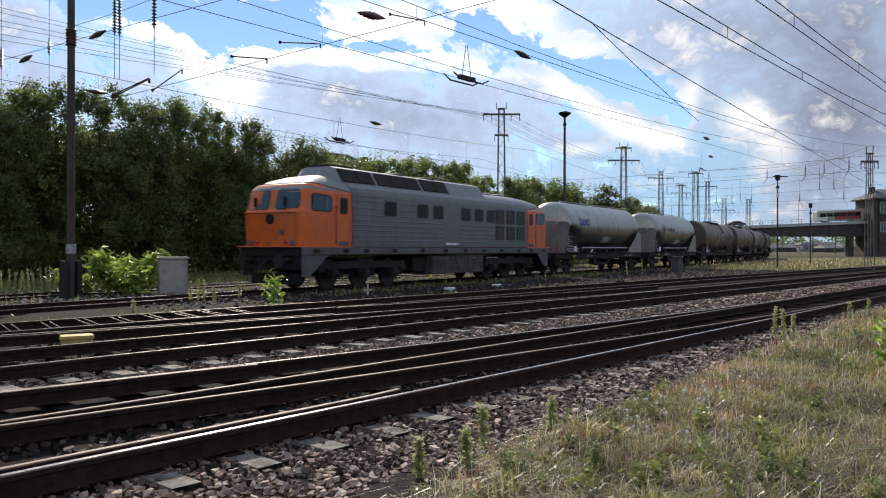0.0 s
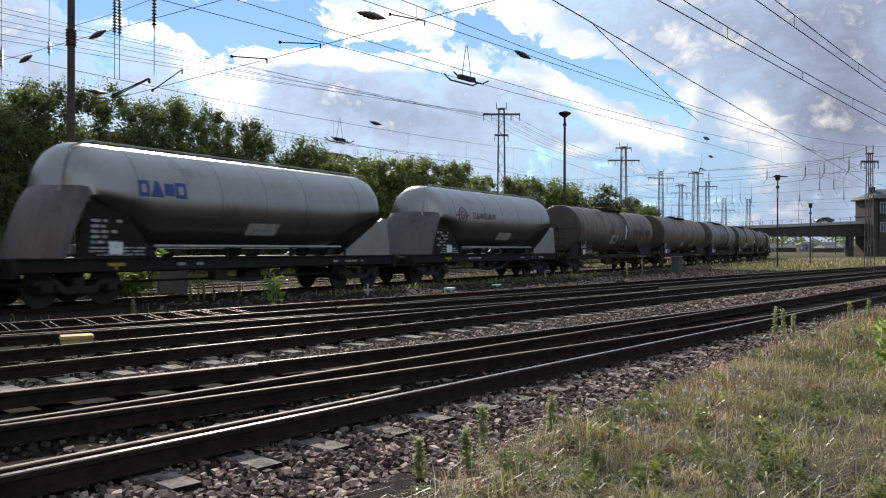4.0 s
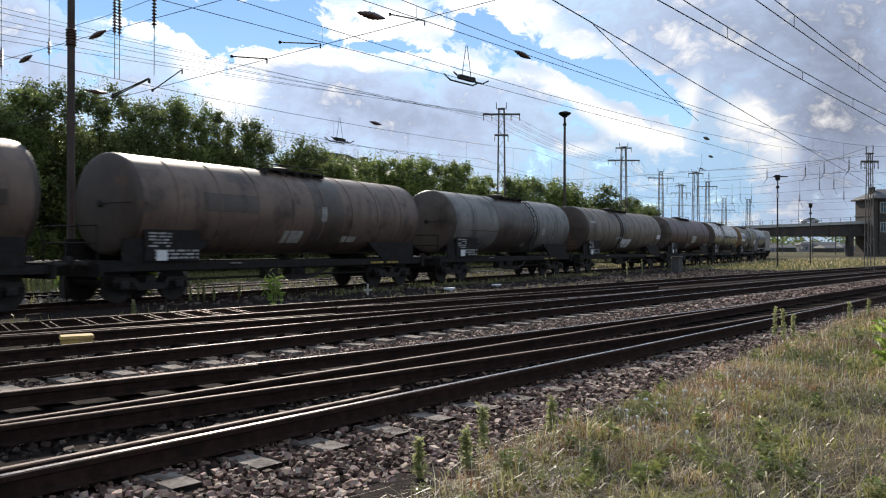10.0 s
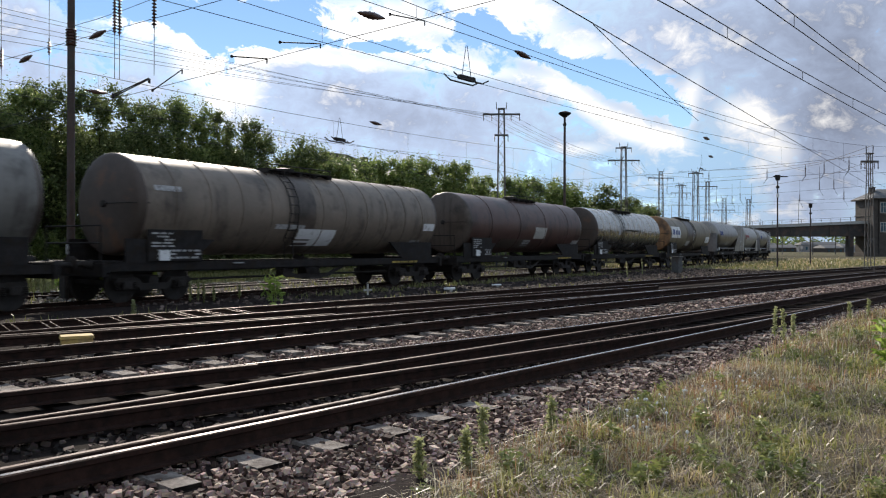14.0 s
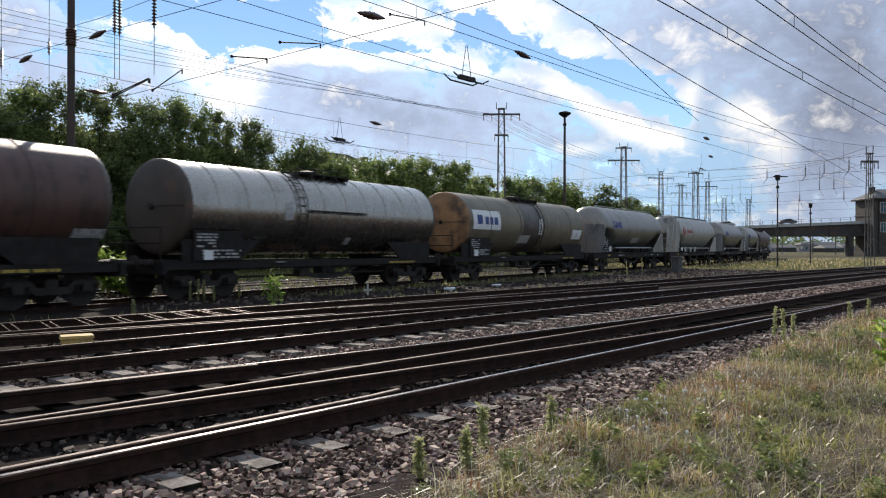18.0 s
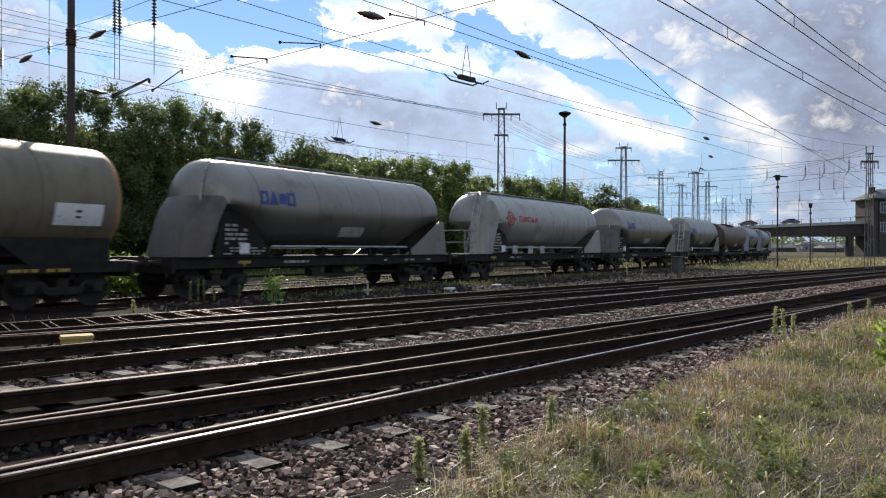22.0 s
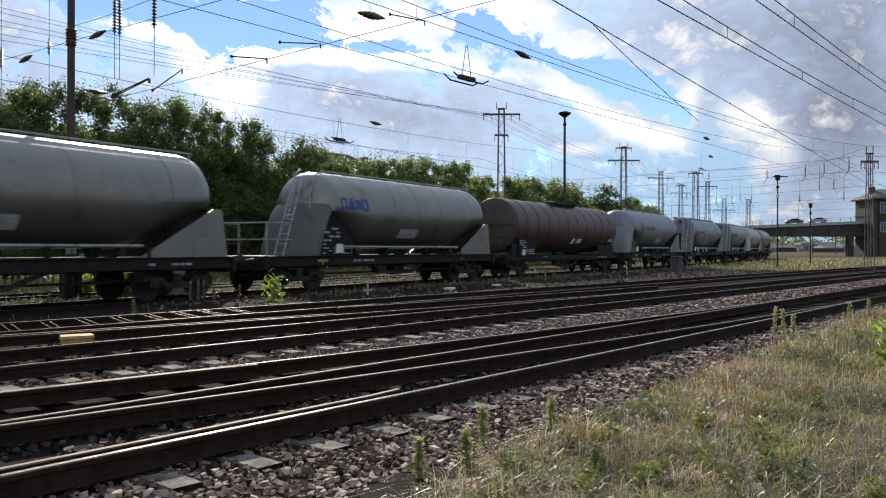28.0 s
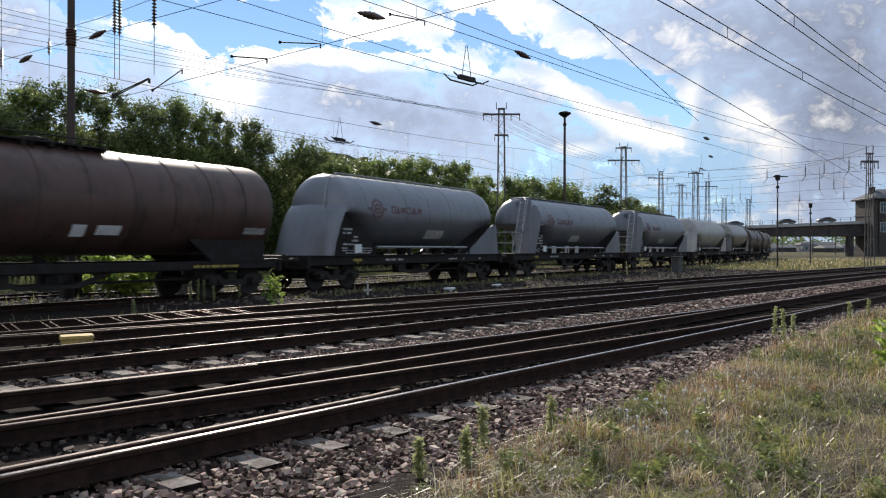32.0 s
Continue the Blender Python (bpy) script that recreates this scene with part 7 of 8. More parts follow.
def build_wires():
    span = (-12, 50, 112, 174, 236)
    catenary(lambda s: (s, 5.79), span, 5.50, 7.2, 1.5, "copper overhead line above the near track", 0.0125)
    catenary(lambda s: (s, 4.53), span, 5.50, 7.2, 1.5, "copper overhead line over the edge of the near track", 0.0115)
    catenary(lambda s: (s, 9.60), span, 5.50, 7.1, 1.50, "copper overhead line above the second track", 0.0075)
    catenary(lambda s: (s, 12.2 + 0.02 * max(0.0, s - 30)), span, 5.50, 7.1, 1.40, "copper overhead line above the third track", 0.0075)
    t = thing("overhead_line", Matrix(), "single contact wire that changes over to the next track", "wires", "overhead lines")
    wire_run([(x, 7.15 + 0.105 * (x - 11.3), 5.5) for x in range(-10, 61, 5)], 0.0125, "contact_wire", t)
    wire_run([(12.9, 7.33, 5.49), (17.0, 8.36, 5.47), (21.0, 9.32, 5.47), (24.9, 10.25, 5.5)], 0.011, "pull_off_wire", t)
    catenary(lambda s: on_line(s, 1.475)[:2], (-22, 38, 98, 158), 5.4, 6.9, 0.9, "copper overhead line above the train")
    catenary(lambda s: on_line(s, 6.1)[:2], (-20, 40, 100, 160), 5.4, 6.9, 0.9, "copper overhead line above the siding")
    t = thing("feeder_wires", Matrix(), "bundle of feeder wires strung between tall masts", "wires", "overhead lines")
    arm_a = [(49.2 + 0.3 * k, 37.75 - 0.4 * k, 11.6 + 0.1 * (k % 2)) for k in range(6)]
    for k in range(6):
        x, y, z = arm_a[k]
        zl = 9.8 - 0.62 * k
        pts = []
        for i in range(13):
            u = i / 12
            pts.append((-28 + (x + 28) * u, 26.5 + (y - 26.5) * u, (zl + 0.4) + (z - zl - 0.4) * u - 0.9 * 4 * u * (1 - u) * 0.5))
        wire_run(pts, 0.010, "feeder", t)
        bx, by, bz = 83.6 + 0.35 * k, 45.2 - 0.6 * k, 11.6
        wire_run([(x + (bx - x) * i / 8, y + (by - y) * i / 8, z + (bz - z) * i / 8 - 0.8 * 4 * (i / 8) * (1 - i / 8)) for i in range(9)], 0.011, "feeder", t)
        wire_run([(bx + (117.9 - bx) * i / 6, by + (54.7 - by) * i / 6, bz + (12.6 - bz) * i / 6 - 0.6 * 4 * (i / 6) * (1 - i / 6)) for i in range(7)], 0.012, "feeder", t)
    # cross spans over all tracks
    t = thing("cross_span", Matrix(), "span wires strung across the tracks with insulators", "wires", "overhead lines")
    for a, b, sag in (((9.0, 36, 7.3), (10.4, 2.0, 6.4), 0.0), ((9.0, 36, 4.75), (14.2, 4.0, 6.95), 0.0), ((10.85, 24.3, 8.1), (9.0, 4.0, 7.9), 0.5),
                      ((58.7, 12.5, 7.6), (66, 60, 8.6), 0.5), ((58.7, 12.5, 6.6), (66, 60, 7.2), 0.2), ((58.7, 12.5, 7.5), (52, -14, 9.0), 0.6), ((58.7, 12.5, 6.4), (52, -14, 6.8), 0.2),
                      ((92, 6, 9.0), (98, 62, 9.0), 1.2), ((92, 6, 7.0), (98, 62, 7.0), 0.2), ((120, 2, 9.2), (126, 66, 9.2), 1.2), ((120, 2, 7.2), (126, 66, 7.2), 0.2)):
        wire_run([(a[0] + (b[0] - a[0]) * i / 10, a[1] + (b[1] - a[1]) * i / 10, a[2] + (b[2] - a[2]) * i / 10 - sag * 4 * (i / 10) * (1 - i / 10)) for i in range(11)], 0.009 if a[0] < 40 else 0.014, "span_wire", t)

    def string(x, y, z0, z1, rr):
        n = max(3, int((z0 - z1) / 0.075))
        sh = Shape().tube((x, y, z1 - 0.06), (x, y, z0 + 0.06), 0.018, 6)
        for k in range(n):
            sh.lathe([(0.02, 0.0), (rr, 0.02), (0.02, 0.055)], (x, y, z1 + (z0 - z1) * k / n), "z", 12)
        return sh
    for x, y, z0, z1 in ((9.65, 23.0, 7.2, 6.85), (9.06, 18.0, 7.25, 6.42), (9.18, 18.0, 7.25, 6.42), (8.95, 16.0, 6.95, 6.2), (8.75, 24.0, 6.95, 6.45)):
        solo("insulator_string", string(x, y, z0, z1, 0.06), M_INSUL, "brown ribbed insulator string hanging from a span wire", "insulator", "insulators of the overhead line")
        solo("hanger_wire", Shape().tube((x, y, z1 - 0.06), (x, y, z1 - 1.1), 0.008, 4).tube((x, y, z0 + 0.06), (x, y, z0 + 1.6), 0.008, 4), M_WIRE, "thin hanger wire of an insulator string", "wire", "hanger wires")
    # insulators that hang from the far cross span, and droppers with weights beyond it
    span_pts = [(58.69, 12.24, 7.83), (62.1, 14.35, 7.99), (65.87, 16.99, 8.18), (68.57, 19.12, 8.29), (73.8, 23.9, 8.69), (80.86, 32.14, 9.55), (84.14, 36.95, 9.99)]
    far = thing("cross_span", Matrix(), "span wire from a lattice mast with hanging insulators", "wires", "overhead lines")
    wire_run(span_pts, 0.02, "span_wire", far)
    for x, y, z in span_pts[1:-1]:
        solo("insulator_string", string(x, y, z - 0.25, z - 0.95, 0.07), M_INSUL, "brown insulator string under the far cross span", "insulator", "insulators of the overhead line")
        solo("hanger_wire", Shape().tube((x, y, z - 0.2), (x, y, z + 0.02), 0.02, 4).tube((x, y, z - 0.95), (x - 0.3, y + 0.2, z - 1.4), 0.02, 4), M_WIRE, "short hanger wire of a far insulator string", "wire", "hanger wires")
    for x, y, z in ((101.3, 46.1, 9.8), (99.7, 42.6, 8.6), (98.7, 40.7, 8.0), (97.0, 37.6, 7.8), (95.6, 35.1, 7.7), (94.7, 33.8, 8.0), (93.6, 32.1, 7.5), (88.3, 25.2, 7.1), (85.9, 22.6, 8.2), (84.1, 20.8, 8.1), (82.9, 19.6, 6.9)):
        solo("insulator_string", string(x, y, z, z - 0.8, 0.075), M_INSUL, "dark insulator string hanging in the far yard", "insulator", "insulators of the overhead line")
        solo("hanger_wire", Shape().tube((x, y, z), (x, y, z + 1.5), 0.015, 4).tube((x, y, z - 0.8), (x + 0.2, y - 0.3, z - 1.4), 0.015, 4), M_WIRE, "thin hanger wire in the far yard", "wire", "hanger wires")
    far = thing("cross_span", Matrix(), "pair of span wires across the far yard tracks", "wires", "overhead lines")
    for dz in (0.0, 1.4):
        wire_run([(103.0, 50.0, 10.4 + dz), (98.0, 39.5, 8.9 + dz), (93.0, 31.5, 8.5 + dz), (86.0, 22.7, 8.6 + dz), (80.0, 16.5, 9.4 + dz)], 0.02, "span_wire", far)
    # spindle insulators and section insulators in the lines
    for x, y, z, w in ((9.75, 10.0, 5.45, (1, 0.1, 0.10)), (15.9, 11.0, 6.08, (1, 0.05, -0.06)), (20.7, 21.0, 6.0, (1, 0.15, -0.03)), (8.64, 18.0, 6.28, (0.05, -1, 0.1)), (8.62, 22.0, 6.33, (0.05, -1, 0.12)), (11.5, 24.0, 6.15, (1, 0.1, 0.02)), (49.9, 20.0, 8.5, (1, 0.1, 0)), (63.3, 25.0, 8.9, (1, 0.1, 0))):
        w = Vector(w).normalized()
        c = Vector((x, y, z))
        ln = 0.62 if x < 30 else 1.1
        side = w.cross(Vector((0, 0, 1))).normalized()
        lift = side.cross(w)
        rg = []
        for i in range(13):
            u = -0.5 + i / 12
            r = (0.014 + 0.058 * math.cos(math.pi * u) * (1 if i % 2 else 0.8)) * (1 if x < 30 else 1.5)
            rg.append([c + w * ln * u * 1.2 + (side * math.cos(q) + lift * math.sin(q)) * r for q in (2 * math.pi * j / 10 for j in range(10))])
        sh = Shape().rings(rg)
        solo("rod_insulator", sh, M_INSUL, "dark spindle-shaped insulator in a wire", "insulator", "insulators of the overhead line")
    for x, y, z, h in ((13.7, 11.0, 5.12, 0.0), (18.0, 20.0, 5.0, 0.16), (72.4, 29.5, 8.9, 0.16)):
        k = 1.0 if x < 50 else 1.8
        t = thing("section_insulator", pose(x, y, z, 0, 0, math.degrees(h)), "dark section insulator with skids hanging in the overhead line", "insulator", "insulators of the overhead line")
        part("body", Shape().box(-0.28 * k, 0.28 * k, -0.06, 0.06, -0.04, 0.06, 0.02), M_IRON, t)
        for yy in (-0.14, 0.14):
            part("skid", Shape().tube((-0.62 * k, yy, 0.03), (-0.4 * k, yy, -0.07), 0.018, 6).tube((-0.4 * k, yy, -0.07), (0.4 * k, yy, -0.07), 0.018, 6).tube((0.4 * k, yy, -0.07), (0.62 * k, yy, 0.03), 0.018, 6), M_IRON, t)
        part("suspension", Shape().tube((-0.16 * k, 0, 0.06), (-0.02, 0, 0.75 * k), 0.007, 4).tube((0.16 * k, 0, 0.06), (0.02, 0, 0.75 * k), 0.007, 4), M_WIRE, t)
    for a, b in (((7.27, 14.5, 4.19 + 0.0), (8.02, 14.5, 4.66)), ((7.32, 14.6, 4.25), (8.05, 14.6, 4.69)), ((8.08, 14.5, 4.44), (8.73, 14.5, 4.97)), ((9.28, 12.0, 5.22), (10.28, 12.0, 5.39)), ((8.21, 12.0, 4.75), (8.98, 12.0, 4.85)), ((10.22, 10.0, 5.58), (11.17, 10.0, 5.67))):
        solo("steady_arm", Shape().tube(a, b, 0.0125, 8).lathe([(0.02, -0.025), (0.03, 0), (0.02, 0.025)], a, "z", 10).tube(b, (b[0], b[1], b[2] - 0.09), 0.014, 6), M_IRON, "thin steel steady arm of the overhead line", "steady arm", "steady arms")


build_wires()
# ---- things beside the tracks ----
def build_trackside():
    t = thing("cable_cabinet", pose(14.2, 24.15, -0.26, 0, 0, -24), "grey concrete cable cabinet with a rounded lid", "cabinet")
    part("body", Shape().box(-0.46, 0.46, -0.32, 0.32, 0, 1.16, 0.03), M_CABINET, t)
    part("lid", Shape().box(-0.50, 0.50, -0.36, 0.36, 1.16, 1.26, 0.04), M_CABINET, t)
    part("door", Shape().box(-0.38, 0.38, -0.335, -0.318, 0.08, 1.08, 0.006), M_CABINET, t)
    t = thing("point_machine_cover", pose(5.45, 12.0, -0.17, 0, 0, -20), "ochre painted lid of a point machine box", "cover")
    part("box", Shape().box(-0.22, 0.22, -0.15, 0.15, 0, 0.10, 0.012), M_OCHRE, t)
    part("lid", Shape().prism([(-0.24, 0.10), (0.24, 0.10), (0.225, 0.145), (-0.225, 0.145)], "y", -0.17, 0.17), M_OCHRE, t)
    part("rod", Shape().tube((0.36, 0, 0.03), (1.3, -0.75, 0.02), 0.02, 6), M_RAIL_DULL, t)
    for x, y, h in ((20.7, 17.35, 0.2), (24.7, 18.3, 0.15)):
        t = thing("marker_stone", pose(x, y, -0.25), "small white painted marker stone between the tracks", "marker", "marker stones")
        part("foot", Shape().box(-0.10, 0.10, -0.08, 0.08, 0, h * 0.6, 0.015), M_GREYPLATE, t)
        part("cap", Shape().box(-0.22, 0.22, -0.10, 0.10, h * 0.6, h, 0.02), M_WHITE, t)
    t = thing("signal_box", pose(47.2, 20.8, -0.3), "small dark relay box beside the curved track", "cabinet")
    part("body", Shape().box(-0.3, 0.3, -0.25, 0.25, 0, 1.05, 0.03), M_MAST, t)
    part("lid", Shape().box(-0.34, 0.34, -0.29, 0.29, 1.05, 1.12, 0.02), M_MAST, t)
    t = thing("marker_cross", pose(17.6, 18.2, -0.27), "white wooden cross marker in the ballast", "marker")
    part("post", Shape().box(-0.025, 0.025, -0.02, 0.02, 0, 0.42), M_GREYPLATE, t)
    part("cross_bar", Shape().box(-0.18, 0.18, -0.022, 0.022, 0.20, 0.25), M_GREYPLATE, t)
    # litter stones, pale among the ballast
    rnd = random.Random(6)
    for x, y in ((4.62, 3.85), (7.9, 4.6), (3.4, 5.3), (6.2, 7.6)):
        v, f = stones(1, (x, x + 0.01), (y, y + 0.01), 0.035, int(x * 100), None, lambda a, b: -0.15)
        tagged(new("pale_stone", raw_mesh("pale_stone", v, f, M_PALESTONE)), "single pale stone lying on the ballast", "stone", "pale stones")


build_trackside()

# ---- the road bridge, its traffic, and the signal tower ----
RIGHT = Vector((math.cos(AIM), -math.sin(AIM), 0))
BRIDGE = Vector((210.0, 62.0, 0))
BRIDGE_TURN = -math.degrees(AIM)


def deck_z(a):
    return 7.7 + 0.044 * max(-30.0, min(45.0, a))


def on_bridge(a, off=0.0):
    p = BRIDGE + RIGHT * a + Vector((math.sin(AIM), math.cos(AIM), 0)) * off
    return p


def build_bridge():
    b = thing("road_bridge", pose(BRIDGE.x, BRIDGE.y, 0, 0, 0, BRIDGE_TURN), "long dark steel girder road bridge over the yard", "bridge", kind="structure")
    xs = [-430, -120, -30, -15, 0, 15, 30, 45, 420]
    part("deck", Shape().rings([[(a, -0.4, deck_z(a) - 0.55), (a, 9.0, deck_z(a) - 0.55), (a, 9.0, deck_z(a) - 0.1), (a, -0.4, deck_z(a) - 0.1)] for a in xs]), M_STEELBR, b)
    part("parapet", Shape().rings([[(a, -0.5, deck_z(a) - 0.75), (a, -0.3, deck_z(a) - 0.75), (a, -0.3, deck_z(a)), (a, -0.5, deck_z(a))] for a in xs]), M_GALV, b, "paler edge beam")
    for y in (0.2, 4.2, 8.2):
        part("girder", Shape().rings([[(a, y, 4.55), (a, y + 0.35, 4.55), (a, y + 0.35, deck_z(a) - 0.55), (a, y, deck_z(a) - 0.55)] for a in xs]), M_STEELBR, b)
    for k in range(22):
        a = -70 + k * 5.0
        part("stiffener", Shape().box(a - 0.06, a + 0.06, 0.02, 0.2, 4.78, deck_z(a) - 0.56), M_STEELBR, b)
    part("railing", Shape().rings([[(a, -0.42, deck_z(a) + 0.98), (a, -0.36, deck_z(a) + 0.98), (a, -0.36, deck_z(a) + 1.04), (a, -0.42, deck_z(a) + 1.04)] for a in xs]), M_STEELBR, b)
    part("railing", Shape().rings([[(a, -0.42, deck_z(a) + 0.5), (a, -0.36, deck_z(a) + 0.5), (a, -0.36, deck_z(a) + 0.54), (a, -0.42, deck_z(a) + 0.54)] for a in xs]), M_STEELBR, b)
    for k in range(48):
        a = -80 + k * 2.5
        part("railing_post", Shape().box(a - 0.04, a + 0.04, -0.44, -0.36, deck_z(a) - 0.02, deck_z(a) + 1.0), M_STEELBR, b)
    for a in (-130, -75, 15.4, 70, 120):
        part("pier", Shape().box(a - 0.7, a + 0.7, 0.0, 1.6, -1.2, 4.8, 0.05), M_STEELBR, b)
    for a in (-62, -28, 6, 40):
        part("lamp_post", Shape().tube((a, 8.9, deck_z(a)), (a, 8.9, deck_z(a) + 6.5), 0.08, 8, 0.05).tube((a, 8.9, deck_z(a) + 6.5), (a, 7.6, deck_z(a) + 6.7), 0.05, 6), M_GALV, b)
    # signal tower in weathered brick at the bridge
    t = thing("signal_tower", pose(*(BRIDGE + RIGHT * 19.2 + Vector((0, 0, -0.9))), 0, 0, BRIDGE_TURN), "weathered brick signal tower with a slate hip roof", "building", kind="structure")
    w, d, h = 13.0, 9.0, 15.0
    part("wall", Shape().box(0.4, w, -3.0, d - 3.0, 0, h, 0.05), M_BRICK, t)
    part("cornice", Shape().box(0.25, w + 0.15, -3.15, d - 2.85, 10.6, 10.95, 0.03), M_BRICK, t)
    part("plinth", Shape().box(0.15, w + 0.2, -3.2, d - 2.8, 0, 1.2, 0.05), M_BRICK, t)
    part("corner_pilaster", Shape().box(0.25, 1.1, -3.12, -2.0, 1.2, h - 0.1, 0.02), M_BRICK, t)
    part("roof", Shape().rings([[(-0.5, -3.8, h), (w + 0.8, -3.8, h), (w + 0.8, d - 2.2, h), (-0.5, d - 2.2, h)], [(3.6, 1.0, h + 2.6), (w - 3.2, 1.0, h + 2.6), (w - 3.2, 2.0, h + 2.6), (3.6, 2.0, h + 2.6)]]), M_SLATE, t)
    part("eaves_board", Shape().box(-0.45, w + 0.75, -3.75, d - 2.25, h - 0.25, h - 0.01), M_BARK, t)
    for cx, ch in ((2.0, 4.6), (9.0, 4.3)):
        part("chimney", Shape().box(cx - 0.55, cx + 0.55, 0.4, 1.5, h - 0.2, h + ch * 0.62, 0.03).box(cx - 0.68, cx + 0.68, 0.28, 1.62, h + ch * 0.62, h + ch * 0.62 + 0.25, 0.03), M_BRICK, t)
    for cx in (2.7, 5.1, 7.5, 9.9):
        for z0, z1 in ((11.4, 13.9), (6.6, 8.8)):
            part("window_surround", Shape().box(cx - 0.75, cx + 0.75, -3.08, -3.0, z0 - 0.15, z1 + 0.15, 0.02), M_GREYPLATE, t)
            win = part("window", Shape().box(cx - 0.6, cx + 0.6, -3.12, -3.02, z0, z1), M_PANE_SKY, t)
            part("glazing_bar", Shape().box(cx - 0.04, cx + 0.04, -3.16, -3.1, z0, z1).box(cx - 0.6, cx + 0.6, -3.16, -3.1, z0 + 1.4, z0 + 1.5), M_GREYPLATE, win)
    part("drain_pipe", Shape().tube((1.5, -3.15, 0.2), (1.5, -3.15, h - 0.3), 0.07, 8), M_IRON, t)


build_bridge()
TRAFFIC = []


def car(label, mt, long=4.5, high=1.45):
    c = thing("car", pose(*on_bridge(0)), label, "car", "cars on the road bridge")
    k = long / 4.5
    prof = [(-2.2, 0.35), (-2.25, 0.75), (-2.1, 0.95), (-1.5, 1.02), (-0.75, 1.42), (0.7, 1.45), (1.45, 1.0), (2.05, 0.85), (2.25, 0.6), (2.2, 0.3)]
    prof = [(x * k, z * high / 1.45) for x, z in prof]
    part("body", Shape().rings([[(x, y, z) if z < 0.99 * high / 1.45 else (x, y * 0.86, z) for x, z in prof] for y in (-0.88, 0.88)]), mt, c)
    part("side_window", Shape().prism([(-1.3 * k, 1.03 * high / 1.45), (-0.7 * k, 1.36 * high / 1.45), (0.6 * k, 1.38 * high / 1.45), (1.15 * k, 1.03 * high / 1.45)], "y", -0.89, -0.80), M_PANE, c)
    for x in (-1.4 * k, 1.4 * k):
        for y in (-0.8, 0.8):
            wh = part("wheel", Shape().lathe([(0.2, -0.1), (0.32, -0.1), (0.33, 0), (0.32, 0.1), (0.2, 0.1)], (x, y, 0.33), "y", 18), M_BLACK, c)
            part("rim", Shape().lathe([(0.05, -0.11), (0.2, -0.105), (0.2, 0.105), (0.05, 0.11)], (x, y, 0.33), "y", 14), M_GALV, wh)
    for s in (-1, 1):
        part("head_lamp", Shape().box(2.12 * k, 2.24 * k, s * 0.6 - 0.15, s * 0.6 + 0.15, 0.62, 0.76, 0.02), M_WHITE, c)
        part("tail_lamp", Shape().box(-2.25 * k, -2.15 * k, s * 0.65 - 0.14, s * 0.65 + 0.14, 0.75, 0.9, 0.02), M_REDLOGO, c)
    return c


def city_bus():
    c = thing("city_bus", pose(*on_bridge(0)), "red and pale city bus crossing the road bridge", "bus")
    part("body", Shape().box(-6, 6, -1.25, 1.25, 0.35, 2.95, 0.12), M_GREYPLATE, c)
    part("side_panel", Shape().box(-1.6, 5.2, -1.275, -1.245, 0.75, 2.62, 0.01), M_REDLOGO, c, "dark red painted side panel")
    part("roof_panel", Shape().box(-5.7, 5.7, -1.1, 1.1, 2.95, 3.12, 0.05), M_GREYPLATE, c)
    for k in range(6):
        x = -5.4 + k * 1.75
        part("window", Shape().box(x, x + 1.6, -1.285, -1.24, 1.5, 2.45, 0.01), M_PANE, c)
    part("rear_panel", Shape().box(-6.02, -3.4, -1.275, -1.245, 0.5, 1.45), M_WHITE, c, "pale rear side panel")
    part("skirt", Shape().box(-5.9, 5.9, -1.265, -1.24, 0.38, 0.6), M_GREYPLATE, c)
    for x in (-3.4, 3.2):
        for y in (-1.1, 1.1):
            wh = part("wheel", Shape().lathe([(0.25, -0.16), (0.46, -0.16), (0.48, 0), (0.46, 0.16), (0.25, 0.16)], (x, y, 0.48), "y", 20), M_BLACK, c)
            part("rim", Shape().lathe([(0.06, -0.17), (0.27, -0.165), (0.27, 0.165), (0.06, 0.17)], (x, y, 0.48), "y", 16), M_GALV, wh)
    return c


def drive(ob, t_ref, a_ref, speed, off=2.2):
    """The vehicle passes a_ref on the bridge at t_ref."""
    rows = []
    for t in range(0, 33, 1):
        a = a_ref + speed * (t - t_ref)
        p = on_bridge(a, off)
        rows.append((float(t), pose(p.x, p.y, deck_z(a) - 0.1, 0, -math.degrees(math.atan(0.044)) if -30 < a < 45 else 0, BRIDGE_TURN)))
    ob.matrix_basis = rows[0][1]
    TRAFFIC.append((ob, rows))


